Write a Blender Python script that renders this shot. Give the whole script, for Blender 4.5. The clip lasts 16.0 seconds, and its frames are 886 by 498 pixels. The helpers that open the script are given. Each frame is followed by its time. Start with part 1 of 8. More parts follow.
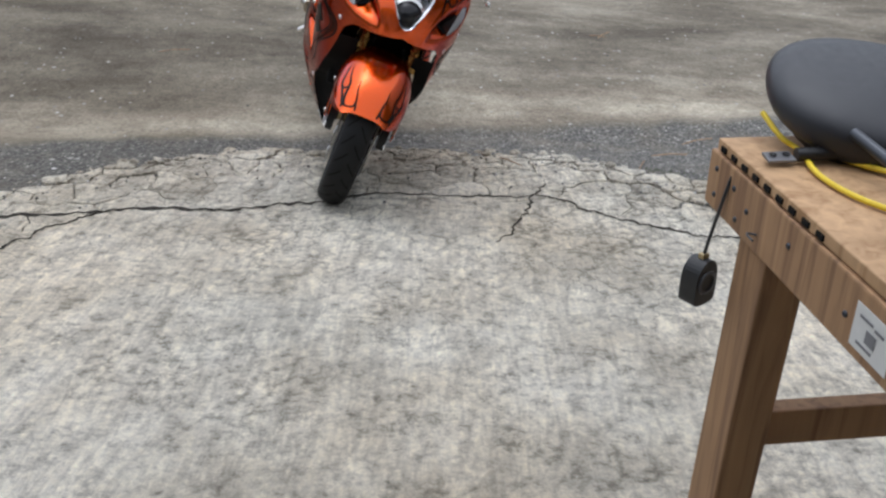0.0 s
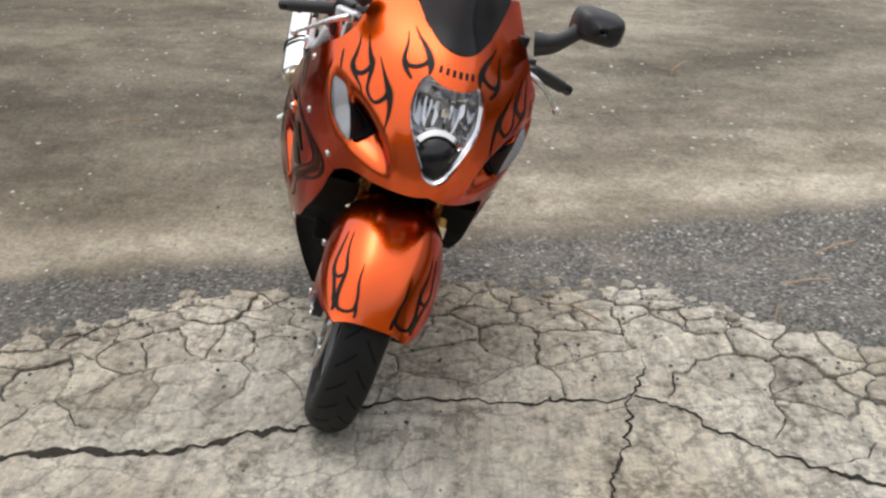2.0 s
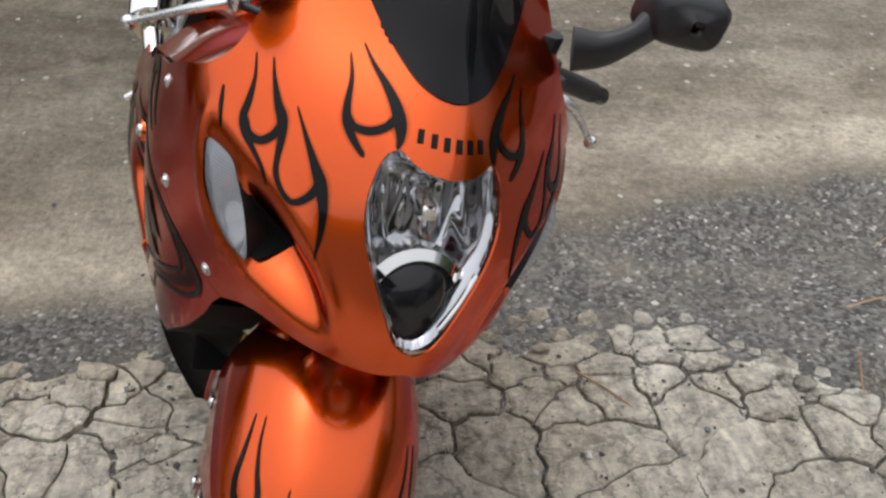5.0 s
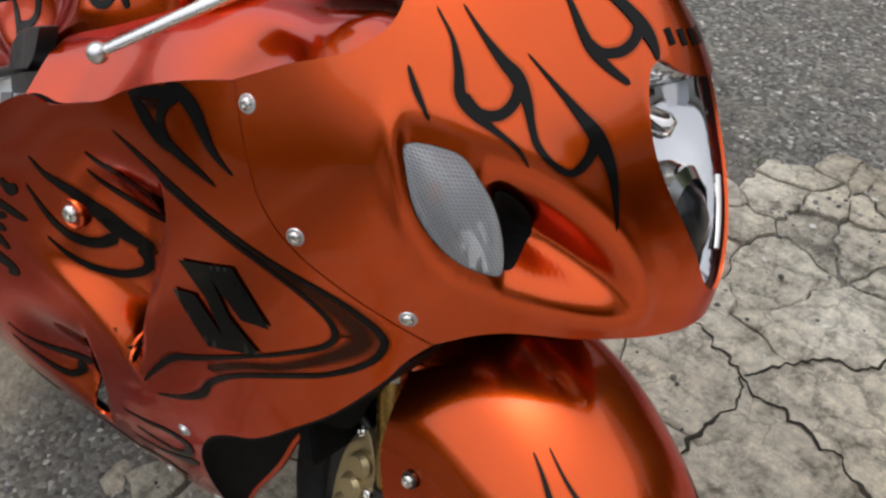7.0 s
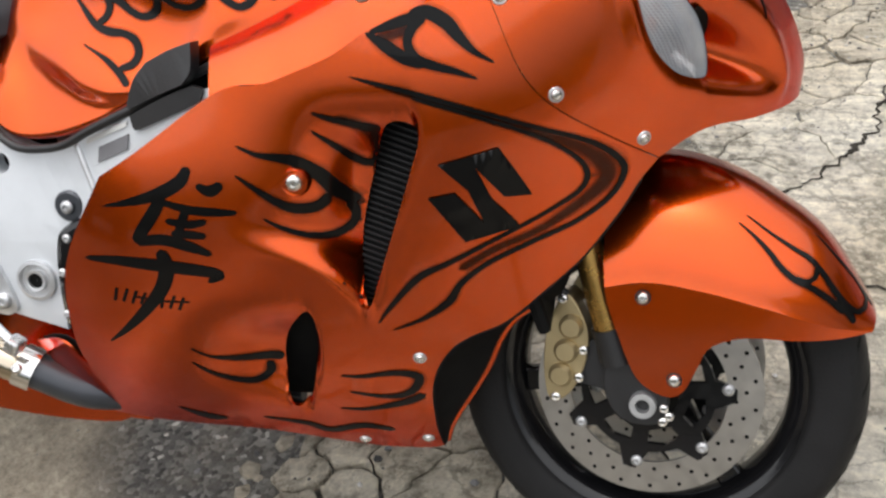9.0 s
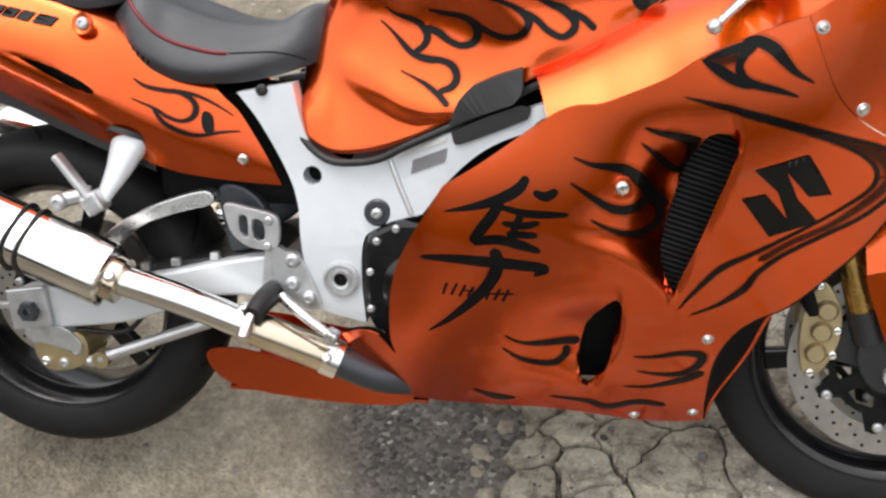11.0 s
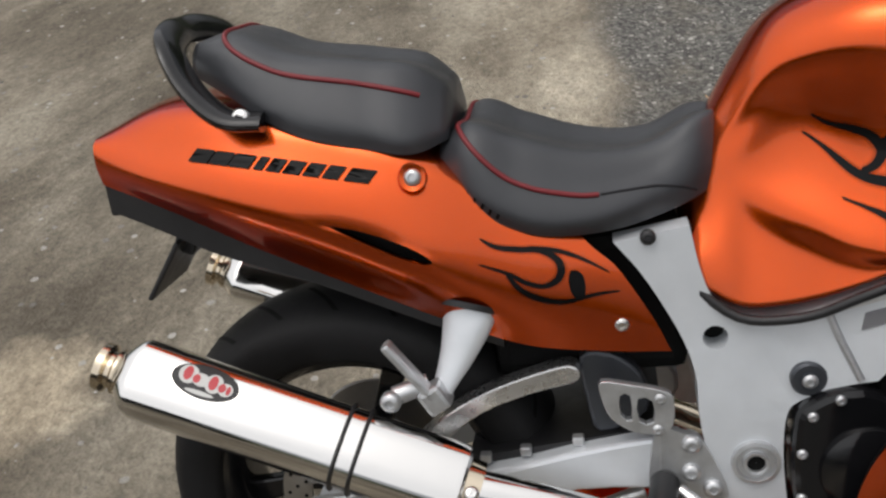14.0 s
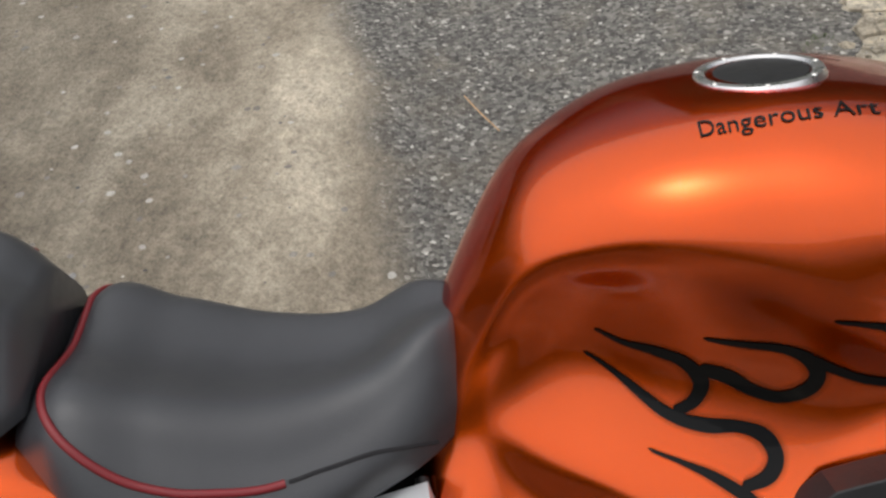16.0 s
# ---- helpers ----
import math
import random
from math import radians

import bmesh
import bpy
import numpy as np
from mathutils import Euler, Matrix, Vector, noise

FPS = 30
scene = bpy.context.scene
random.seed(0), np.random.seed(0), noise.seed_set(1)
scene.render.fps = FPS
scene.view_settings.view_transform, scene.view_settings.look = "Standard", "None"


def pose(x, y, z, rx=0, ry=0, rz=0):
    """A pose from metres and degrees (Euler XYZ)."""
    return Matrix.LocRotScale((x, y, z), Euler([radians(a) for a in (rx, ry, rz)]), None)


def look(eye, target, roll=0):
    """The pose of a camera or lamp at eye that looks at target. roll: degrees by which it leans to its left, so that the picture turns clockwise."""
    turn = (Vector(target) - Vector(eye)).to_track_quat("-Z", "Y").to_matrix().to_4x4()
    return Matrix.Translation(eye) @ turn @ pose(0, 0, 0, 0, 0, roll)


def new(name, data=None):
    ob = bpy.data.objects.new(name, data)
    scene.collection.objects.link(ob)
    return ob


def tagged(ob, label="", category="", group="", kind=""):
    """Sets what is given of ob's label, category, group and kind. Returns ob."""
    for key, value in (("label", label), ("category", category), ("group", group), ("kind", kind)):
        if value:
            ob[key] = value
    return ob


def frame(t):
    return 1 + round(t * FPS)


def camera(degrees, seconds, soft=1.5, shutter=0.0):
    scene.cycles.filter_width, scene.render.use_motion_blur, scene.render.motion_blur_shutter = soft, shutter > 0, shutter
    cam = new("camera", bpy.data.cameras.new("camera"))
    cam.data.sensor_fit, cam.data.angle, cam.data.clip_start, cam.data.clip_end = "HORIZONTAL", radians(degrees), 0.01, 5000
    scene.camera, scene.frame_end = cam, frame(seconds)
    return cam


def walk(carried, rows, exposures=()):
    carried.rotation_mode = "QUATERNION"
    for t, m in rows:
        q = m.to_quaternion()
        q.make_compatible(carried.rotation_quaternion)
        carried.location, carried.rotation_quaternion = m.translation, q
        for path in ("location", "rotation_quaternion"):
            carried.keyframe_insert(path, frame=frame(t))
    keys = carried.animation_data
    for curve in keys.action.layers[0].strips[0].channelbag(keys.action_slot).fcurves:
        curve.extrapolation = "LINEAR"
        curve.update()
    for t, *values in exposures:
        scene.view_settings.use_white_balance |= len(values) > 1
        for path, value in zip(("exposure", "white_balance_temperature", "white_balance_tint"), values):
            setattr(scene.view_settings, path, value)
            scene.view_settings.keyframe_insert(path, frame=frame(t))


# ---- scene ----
cam = camera(50.31, 16.0, soft=2.5)
# seconds, eye, then yaw to the left of +y, pitch and roll in degrees
ROWS = [
    (0.0, 0.0451, 0.1225, 1.4462, 0.74, -26.43, 1.05),
    (0.5, 0.0228, 0.4567, 1.4994, 4.05, -24.52, 0.87),
    (1.0, -0.0760, 0.8558, 1.5182, 1.57, -25.04, -0.50),
    (1.5, -0.1000, 1.2118, 1.5211, 1.93, -26.82, -1.68),
    (2.0, -0.0546, 1.5912, 1.5231, 2.18, -28.95, -1.35),
    (2.5, -0.0851, 1.9588, 1.4679, -0.42, -30.54, -1.00),
    (3.0, -0.1103, 2.2368, 1.4586, 0.23, -32.90, -0.65),
    (3.5, -0.0334, 2.4779, 1.4377, 4.00, -35.44, -1.27),
    (3.7, -0.0076, 2.5366, 1.4362, 4.85, -36.54, -1.71),
    (5.8, -0.4106, 2.8201, 1.3905, -16.62, -39.78, 1.32),
    (6.0, -0.4745, 2.8920, 1.3606, -19.72, -40.72, 1.22),
    (6.5, -0.6224, 3.0782, 1.3434, -31.14, -43.07, 0.34),
    (7.0, -0.7914, 3.1528, 1.3140, -42.87, -42.75, -0.23),
    (7.5, -1.0223, 3.2027, 1.2835, -52.70, -40.03, -0.92),
    (8.0, -1.1511, 3.2938, 1.2260, -57.37, -37.82, -3.88),
    (8.2, -1.2041, 3.3402, 1.2246, -60.12, -37.10, -4.05),
    (10.3, -1.6143, 3.7541, 1.3123, -73.31, -38.21, -3.85),
    (10.5, -1.6290, 3.8018, 1.3266, -72.39, -37.89, -4.09),
    (11.0, -1.7011, 3.8850, 1.3639, -69.85, -36.01, -4.48),
    (11.5, -1.8305, 3.9660, 1.4306, -65.87, -33.18, -6.46),
    (12.0, -1.9139, 4.0166, 1.4541, -61.16, -31.84, -8.69),
    (12.5, -1.8528, 4.1194, 1.4331, -58.85, -32.64, -10.69),
    (13.0, -1.6783, 4.2393, 1.4296, -58.33, -33.02, -11.44),
    (13.5, -1.5333, 4.3666, 1.4091, -61.30, -35.41, -11.52),
    (14.0, -1.4118, 4.5001, 1.4284, -66.84, -37.18, -12.01),
    (14.5, -1.3404, 4.5471, 1.3993, -68.46, -38.71, -12.09),
    (15.0, -1.1654, 4.5570, 1.3785, -67.56, -40.12, -12.47),
    (15.5, -1.0113, 4.5004, 1.3786, -71.84, -41.86, -11.02),
    (16.0, -0.8526, 4.4849, 1.3635, -82.11, -43.64, -7.91),
]


def view(x, y, z, yaw, pitch, roll):
    a, b = radians(yaw), radians(pitch)
    return look((x, y, z), (x - math.sin(a) * math.cos(b), y + math.cos(a) * math.cos(b), z + math.sin(b)), roll)


# the phone's own exposure and white balance
LIGHTING = [
    (0.0, 0.32, 5800, 10), (0.3, 0.18, 6200, 10), (0.6, 0.06, 6500, 10), (1.2, 0.12, 6450, 10), (2.0, 0.55, 6350, 10), (2.5, 0.68, 6300, 10),
    (3.2, 0.53, 6250, 10), (3.7, 0.48, 6250, 10), (5.8, 0.29, 6250, 10), (6.5, 0.22, 6250, 10), (7.2, 0.43, 6350, 10), (8.2, 0.68, 6400, 10),
    (10.3, 0.98, 6500, 10), (11.0, 0.92, 6500, 10), (11.6, 0.60, 6500, 10), (12.2, 0.10, 6500, 10), (13.5, 0.09, 6500, 10), (14.5, 0.21, 6500, 10), (16.0, 0.36, 6500, 10),
]
walk(cam, [(row[0], view(*row[1:])) for row in ROWS], LIGHTING)

# world and light: a bright overcast sky
world = bpy.data.worlds.new("overcast_sky")
scene.world = world
world.use_nodes = True
wn = world.node_tree.nodes
sky = wn.new("ShaderNodeTexSky")
sky.sky_type, sky.sun_disc = "NISHITA", False
sky.sun_elevation, sky.sun_rotation = radians(79), radians(333)
sky.air_density, sky.dust_density = 1.0, 6.0
wn["Background"].inputs["Strength"].default_value = 0.10
soft_sky = wn.new("ShaderNodeHueSaturation")
soft_sky.inputs["Saturation"].default_value = 0.28
world.node_tree.links.new(sky.outputs["Color"], soft_sky.inputs["Color"])
world.node_tree.links.new(soft_sky.outputs["Color"], wn["Background"].inputs["Color"])
sun_data = bpy.data.lights.new("sun", "SUN")
sun_data.energy, sun_data.angle, sun_data.color = 1.5, radians(140), (1.0, 0.98, 0.96)
sun = new("sun", sun_data)
sun.matrix_world = look((-0.8, 5.6, 9), (0, 4, 0))

# ---- materials ----
def nodes_of(name):
    m = bpy.data.materials.new(name)
    m.use_nodes = True
    return m, m.node_tree.nodes, m.node_tree.links, m.node_tree.nodes["Principled BSDF"]


def noise_node(n, l, scale, detail=4.0, rough=0.55, coord="Object", dims="3D"):
    c = n.new("ShaderNodeTexCoord")
    t = n.new("ShaderNodeTexNoise")
    t.inputs["Scale"].default_value, t.inputs["Detail"].default_value, t.inputs["Roughness"].default_value = scale, detail, rough
    l.new(c.outputs[coord], t.inputs["Vector"])
    return t


def ramp_node(n, l, fac, stops):
    r = n.new("ShaderNodeValToRGB")
    while len(r.color_ramp.elements) < len(stops):
        r.color_ramp.elements.new(0.5)
    for e, (pos, col) in zip(r.color_ramp.elements, stops):
        e.position, e.color = pos, (*col, 1) if len(col) == 3 else col
    l.new(fac, r.inputs["Fac"])
    return r


def bump_node(n, l, height, strength, distance=0.002):
    b = n.new("ShaderNodeBump")
    b.inputs["Strength"].default_value, b.inputs["Distance"].default_value = strength, distance
    l.new(height, b.inputs["Height"])
    return b


def plain(name, base, rough=0.5, metal=0.0, vary=0.15, scale=30.0, bump=0.1, coat=0.0, spec=0.5, bump_scale=None, fine=None):
    """A surface with uneven colour at two scales, uneven gloss and a fine grain."""
    m, n, l, b = nodes_of(name)
    t1 = noise_node(n, l, scale * 0.18, 3)
    t2 = noise_node(n, l, scale, 6)
    mix = n.new("ShaderNodeMath")
    mix.operation = "MULTIPLY_ADD"
    l.new(t1.outputs["Fac"], mix.inputs[0])
    mix.inputs[1].default_value = 0.5
    half = n.new("ShaderNodeMath")
    half.operation = "MULTIPLY"
    l.new(t2.outputs["Fac"], half.inputs[0])
    half.inputs[1].default_value = 0.5
    l.new(half.outputs[0], mix.inputs[2])
    lo, hi = [c * (1 - vary) for c in base], [min(1, c * (1 + vary)) for c in base]
    r = ramp_node(n, l, mix.outputs[0], [(0.32, lo), (0.68, hi)])
    l.new(r.outputs["Color"], b.inputs["Base Color"])
    rr = ramp_node(n, l, t2.outputs["Fac"], [(0.3, (max(0.02, rough - 0.06),) * 3), (0.7, (min(1, rough + 0.06),) * 3)])
    l.new(rr.outputs["Color"], b.inputs["Roughness"])
    b.inputs["Metallic"].default_value = metal
    b.inputs["Coat Weight"].default_value = coat
    b.inputs["Coat Roughness"].default_value = 0.04
    b.inputs["Specular IOR Level"].default_value = spec
    if bump:
        t3 = noise_node(n, l, bump_scale or scale * 4, 3)
        l.new(bump_node(n, l, t3.outputs["Fac"], bump).outputs["Normal"], b.inputs["Normal"])
    return m


def candy_paint(name, base, flake_strength=0.18):
    """Metallic orange lacquer: fine flakes under a clear coat."""
    m, n, l, b = nodes_of(name)
    flake = noise_node(n, l, 2600, 1)
    wide = noise_node(n, l, 5, 3)
    r = ramp_node(n, l, wide.outputs["Fac"], [(0.3, [c * 0.94 for c in base]), (0.7, [min(1, c * 1.05) for c in base])])
    l.new(r.outputs["Color"], b.inputs["Base Color"])
    b.inputs["Metallic"].default_value, b.inputs["Roughness"].default_value = 1.0, 0.26
    b.inputs["Coat Weight"].default_value, b.inputs["Coat Roughness"].default_value = 0.75, 0.07
    b.inputs["Specular Tint"].default_value = (0.50, 0.16, 0.06, 1)
    l.new(bump_node(n, l, flake.outputs["Fac"], flake_strength, 0.0004).outputs["Normal"], b.inputs["Normal"])
    return m


def wood(name, base, dark):
    m, n, l, b = nodes_of(name)
    c = n.new("ShaderNodeTexCoord")
    mp = n.new("ShaderNodeMapping")
    mp.inputs["Scale"].default_value = (26, 26, 1.6)
    l.new(c.outputs["Object"], mp.inputs["Vector"])
    t = n.new("ShaderNodeTexNoise")
    t.inputs["Scale"].default_value, t.inputs["Detail"].default_value, t.inputs["Distortion"].default_value = 1.6, 8, 0.6
    l.new(mp.outputs["Vector"], t.inputs["Vector"])
    big = noise_node(n, l, 4, 3)
    r = ramp_node(n, l, t.outputs["Fac"], [(0.3, dark), (0.5, base), (0.75, [min(1, k * 1.25) for k in base])])
    mx = n.new("ShaderNodeMix")
    mx.data_type, mx.blend_type = "RGBA", "MULTIPLY"
    mx.inputs["Factor"].default_value = 0.5
    r2 = ramp_node(n, l, big.outputs["Fac"], [(0.35, (0.6, 0.58, 0.55)), (0.65, (1, 1, 1))])
    l.new(r.outputs["Color"], mx.inputs["A"])
    l.new(r2.outputs["Color"], mx.inputs["B"])
    l.new(mx.outputs["Result"], b.inputs["Base Color"])
    b.inputs["Roughness"].default_value = 0.7
    l.new(bump_node(n, l, t.outputs["Fac"], 0.35, 0.002).outputs["Normal"], b.inputs["Normal"])
    return m


ORANGE = candy_paint("orange_candy_paint", (0.67, 0.086, 0.0045), 0.07)
FLAME = plain("black_airbrushed_paint", (0.003, 0.003, 0.003), 0.4, 0, 0.2, 60, 0.0, coat=0.25, spec=0.06)


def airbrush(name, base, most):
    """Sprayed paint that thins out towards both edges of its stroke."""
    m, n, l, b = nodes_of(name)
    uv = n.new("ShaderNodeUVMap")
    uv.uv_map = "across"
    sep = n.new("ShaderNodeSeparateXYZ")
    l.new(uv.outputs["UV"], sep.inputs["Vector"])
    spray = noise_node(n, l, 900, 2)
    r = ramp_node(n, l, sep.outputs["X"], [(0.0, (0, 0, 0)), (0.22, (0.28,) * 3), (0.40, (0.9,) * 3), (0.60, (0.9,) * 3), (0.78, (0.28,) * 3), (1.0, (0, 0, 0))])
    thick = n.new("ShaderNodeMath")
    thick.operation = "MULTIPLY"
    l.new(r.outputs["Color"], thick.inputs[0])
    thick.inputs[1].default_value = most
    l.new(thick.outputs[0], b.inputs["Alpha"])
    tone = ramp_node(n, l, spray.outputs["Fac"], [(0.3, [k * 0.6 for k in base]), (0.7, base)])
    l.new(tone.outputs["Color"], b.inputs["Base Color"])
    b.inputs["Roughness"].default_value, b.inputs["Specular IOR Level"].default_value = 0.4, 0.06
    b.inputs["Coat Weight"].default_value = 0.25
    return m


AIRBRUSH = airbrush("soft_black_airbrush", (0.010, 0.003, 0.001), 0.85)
BLACK_TRIM = plain("black_moulded_plastic", (0.012, 0.012, 0.013), 0.45, 0, 0.2, 60, 0.15)
BLACK_GLOSS = plain("gloss_black_enamel", (0.007, 0.007, 0.008), 0.16, 0, 0.2, 40, 0.05)
DARK_VOID = plain("dark_plastic_and_hollows", (0.005, 0.005, 0.005), 0.7, 0, 0.2, 40, 0.1, spec=0.12)
RUBBER = plain("worn_tyre_rubber", (0.011, 0.011, 0.0115), 0.62, 0, 0.4, 18, 0.4, bump_scale=220, spec=0.2)
SILVER = plain("silver_painted_alloy", (0.66, 0.69, 0.72), 0.36, 0.30, 0.05, 30, 0.06, bump_scale=500)
CAST = plain("cast_aluminium", (0.55, 0.56, 0.57), 0.36, 0.8, 0.18, 50, 0.3, bump_scale=260)
ALLOY = plain("brushed_aluminium", (0.72, 0.72, 0.72), 0.28, 0.95, 0.06, 50, 0.08)
CHROME = plain("polished_steel", (0.80, 0.79, 0.77), 0.10, 1.0, 0.03, 20, 0.0)
REFLECTOR = plain("lamp_reflector_chrome", (0.62, 0.63, 0.66), 0.05, 1.0, 0.05, 20, 0.0)
STEEL_WARM = plain("heat_tinted_steel", (0.62, 0.54, 0.42), 0.16, 1.0, 0.12, 14, 0.02)
GOLD = plain("gold_anodised_metal", (0.45, 0.36, 0.20), 0.36, 0.75, 0.1, 40, 0.1)
BRONZE = plain("gold_fork_tube", (0.42, 0.25, 0.07), 0.25, 0.9, 0.08, 40, 0.03)
DISC = plain("brake_disc_steel", (0.42, 0.40, 0.37), 0.34, 0.9, 0.1, 60, 0.1)
VINYL = plain("charcoal_seat_vinyl", (0.037, 0.039, 0.044), 0.36, 0, 0.08, 60, 0.25, bump_scale=900)
PIPING = plain("dark_red_piping", (0.16, 0.008, 0.012), 0.5, 0, 0.1, 60, 0.1)
BOLT = plain("zinc_bolt", (0.62, 0.61, 0.58), 0.25, 1.0, 0.1, 80, 0.0)
REDLENS = plain("red_lens", (0.35, 0.01, 0.01), 0.15, 0, 0.1, 30, 0.0, coat=1.0)
WHITEMARK = plain("off_white_print", (0.6, 0.6, 0.58), 0.5, 0, 0.1, 40, 0.0)
REDMARK = plain("red_print", (0.5, 0.04, 0.05), 0.4, 0, 0.1, 40, 0.0)
GREYMARK = plain("grey_print", (0.16, 0.16, 0.17), 0.5, 0, 0.1, 40, 0.0)
PLY = wood("plywood_top", (0.46, 0.29, 0.15), (0.32, 0.18, 0.08))
PINE = wood("weathered_pine", (0.34, 0.20, 0.10), (0.19, 0.10, 0.05))
CARD = plain("brown_cardboard", (0.34, 0.24, 0.14), 0.85, 0, 0.12, 20, 0.2)
YELLOW = plain("yellow_nylon_rope", (0.75, 0.55, 0.02), 0.5, 0, 0.15, 120, 0.5, bump_scale=400)
FIN = plain("dusty_radiator_fins", (0.018, 0.018, 0.019), 0.5, 0.4, 0.3, 60, 0.1)
DULL = plain("dull_grey_casting", (0.20, 0.20, 0.21), 0.45, 0.6, 0.15, 40, 0.2, bump_scale=260)
GREYTUBE = plain("dark_grey_metal_tube", (0.06, 0.065, 0.075), 0.35, 0.5, 0.1, 40, 0.05)
SOFT_BLACK = plain("black_fabric", (0.010, 0.010, 0.012), 0.9, 0, 0.3, 60, 0.5)


def glass(name, tint, rough=0.02, alpha=0.25):
    """A thin clear plastic cover: mostly see-through, with a gloss."""
    m, n, l, b = nodes_of(name)
    t = noise_node(n, l, 9, 3)
    r = ramp_node(n, l, t.outputs["Fac"], [(0.3, (rough,) * 3), (0.8, (rough + 0.04,) * 3)])
    l.new(r.outputs["Color"], b.inputs["Roughness"])
    b.inputs["Base Color"].default_value = (*tint, 1)
    b.inputs["Transmission Weight"].default_value = 0.0
    b.inputs["Alpha"].default_value = alpha
    b.inputs["Specular IOR Level"].default_value = 0.5
    return m


LENS = glass("clear_lamp_cover", (0.03, 0.03, 0.032), 0.02, 0.12)
SMOKE = glass("dark_smoked_screen", (0.006, 0.006, 0.007), 0.03, 0.90)
SMOKE.node_tree.nodes["Principled BSDF"].inputs["Specular IOR Level"].default_value = 0.22



def ribbed(name, tint):
    """Clear plastic with a fine moulded grid."""
    m, n, l, b = nodes_of(name)
    c = n.new("ShaderNodeTexCoord")
    w1 = n.new("ShaderNodeTexWave")
    w1.inputs["Scale"].default_value, w1.bands_direction = 95, "Z"
    w2 = n.new("ShaderNodeTexWave")
    w2.inputs["Scale"].default_value, w2.bands_direction = 110, "DIAGONAL"
    for w in (w1, w2):
        l.new(c.outputs["Object"], w.inputs["Vector"])
    add = n.new("ShaderNodeMath")
    l.new(w1.outputs["Fac"], add.inputs[0])
    l.new(w2.outputs["Fac"], add.inputs[1])
    l.new(bump_node(n, l, add.outputs[0], 0.6, 0.0012).outputs["Normal"], b.inputs["Normal"])
    t = noise_node(n, l, 14, 2)
    r = ramp_node(n, l, t.outputs["Fac"], [(0.3, tint), (0.7, [k * 0.7 for k in tint])])
    r2 = ramp_node(n, l, add.outputs[0], [(0.4, (0.84, 0.84, 0.85)), (1.6, (1.12, 1.12, 1.12))])
    mx = n.new("ShaderNodeMix")
    mx.data_type, mx.blend_type = "RGBA", "MULTIPLY"
    mx.inputs["Factor"].default_value = 1.0
    l.new(r.outputs["Color"], mx.inputs["A"])
    l.new(r2.outputs["Color"], mx.inputs["B"])
    l.new(mx.outputs["Result"], b.inputs["Base Color"])
    b.inputs["Roughness"].default_value, b.inputs["Alpha"].default_value = 0.08, 0.60
    return m


SIGNAL = ribbed("ribbed_clear_plastic", (0.46, 0.49, 0.54))
AMBER = plain("amber_bulb", (0.55, 0.18, 0.03), 0.2, 0, 0.1, 30, 0.0)

# ---- mesh tools ----
def ground_z(x, y):
    """Height of the drive: level by the door, dipping past the apron's edge, rising again behind."""
    near = hermite((-40, 2.6, 3.4, 3.9, 4.5, 5.2, 6.1, 8.0, 11.0, 200), (0.02, 0.02, -0.02, -0.05, -0.12, -0.045, 0.03, 0.05, 0.10, 0.10), y)
    side = np.clip((y - 4.2) / 1.2, 0, 1) * -0.045 * np.clip(x + 0.9, -3, 4)
    fall = -0.03 * np.clip(np.abs(x + 0.2) - 0.9, 0, 3) * np.clip((5.0 - y) / 1.5, 0, 1) * np.clip((y - 2.6) / 1.0, 0, 1)
    return near + side + fall


def mesh_ob(name, verts, faces, material, parent=None, label="", smooth=True):
    me = bpy.data.meshes.new(name)
    me.from_pydata([tuple(map(float, v)) for v in verts], [], [tuple(map(int, f)) for f in faces])
    me.validate()
    if smooth:
        me.shade_smooth()
    if material:
        me.materials.append(material)
    ob = new(name, me)
    if parent is not None:
        ob.parent = parent
    if label:
        ob["label"] = label
    return ob


def part(name, bm, material, parent=None, label="", smooth=True):
    """Links a bmesh as one mesh object under a thing or a part."""
    me = bpy.data.meshes.new(name)
    bm.to_mesh(me)
    bm.free()
    if smooth:
        me.shade_smooth()
    me.materials.append(material)
    ob = new(name, me)
    if parent is not None:
        ob.parent = parent
    if label:
        ob["label"] = label
    return ob


def solidify(ob, thick, offset=-1.0):
    mod = ob.modifiers.new("thickness", "SOLIDIFY")
    mod.thickness, mod.offset = thick, offset
    crisp = ob.modifiers.new("crisp_rim", "EDGE_SPLIT")
    crisp.split_angle = radians(55)
    return ob


def bevelled(ob, width, segments=2, angle=35):
    mod = ob.modifiers.new("edge", "BEVEL")
    mod.width, mod.segments, mod.limit_method, mod.angle_limit = width, segments, "ANGLE", radians(angle)
    mod.harden_normals = False
    return ob


def creased(ob, angle=40):
    """Smooth shading with sharp edges past the angle."""
    me = ob.data
    bm = bmesh.new()
    bm.from_mesh(me)
    for e in bm.edges:
        e.smooth = not (len(e.link_faces) == 2 and e.calc_face_angle(0) > radians(angle))
    bm.to_mesh(me)
    bm.free()
    return ob


def inside(poly, x, y):
    poly = np.asarray(poly)
    x0, y0 = poly[:, 0], poly[:, 1]
    x1, y1 = np.roll(x0, -1), np.roll(y0, -1)
    hit = ((y0[None] > y[:, None]) != (y1[None] > y[:, None])) & (x[:, None] < (x1 - x0)[None] * (y[:, None] - y0[None]) / np.where(y1 == y0, 1e-9, y1 - y0)[None] + x0[None])
    return hit.sum(1) % 2 == 1


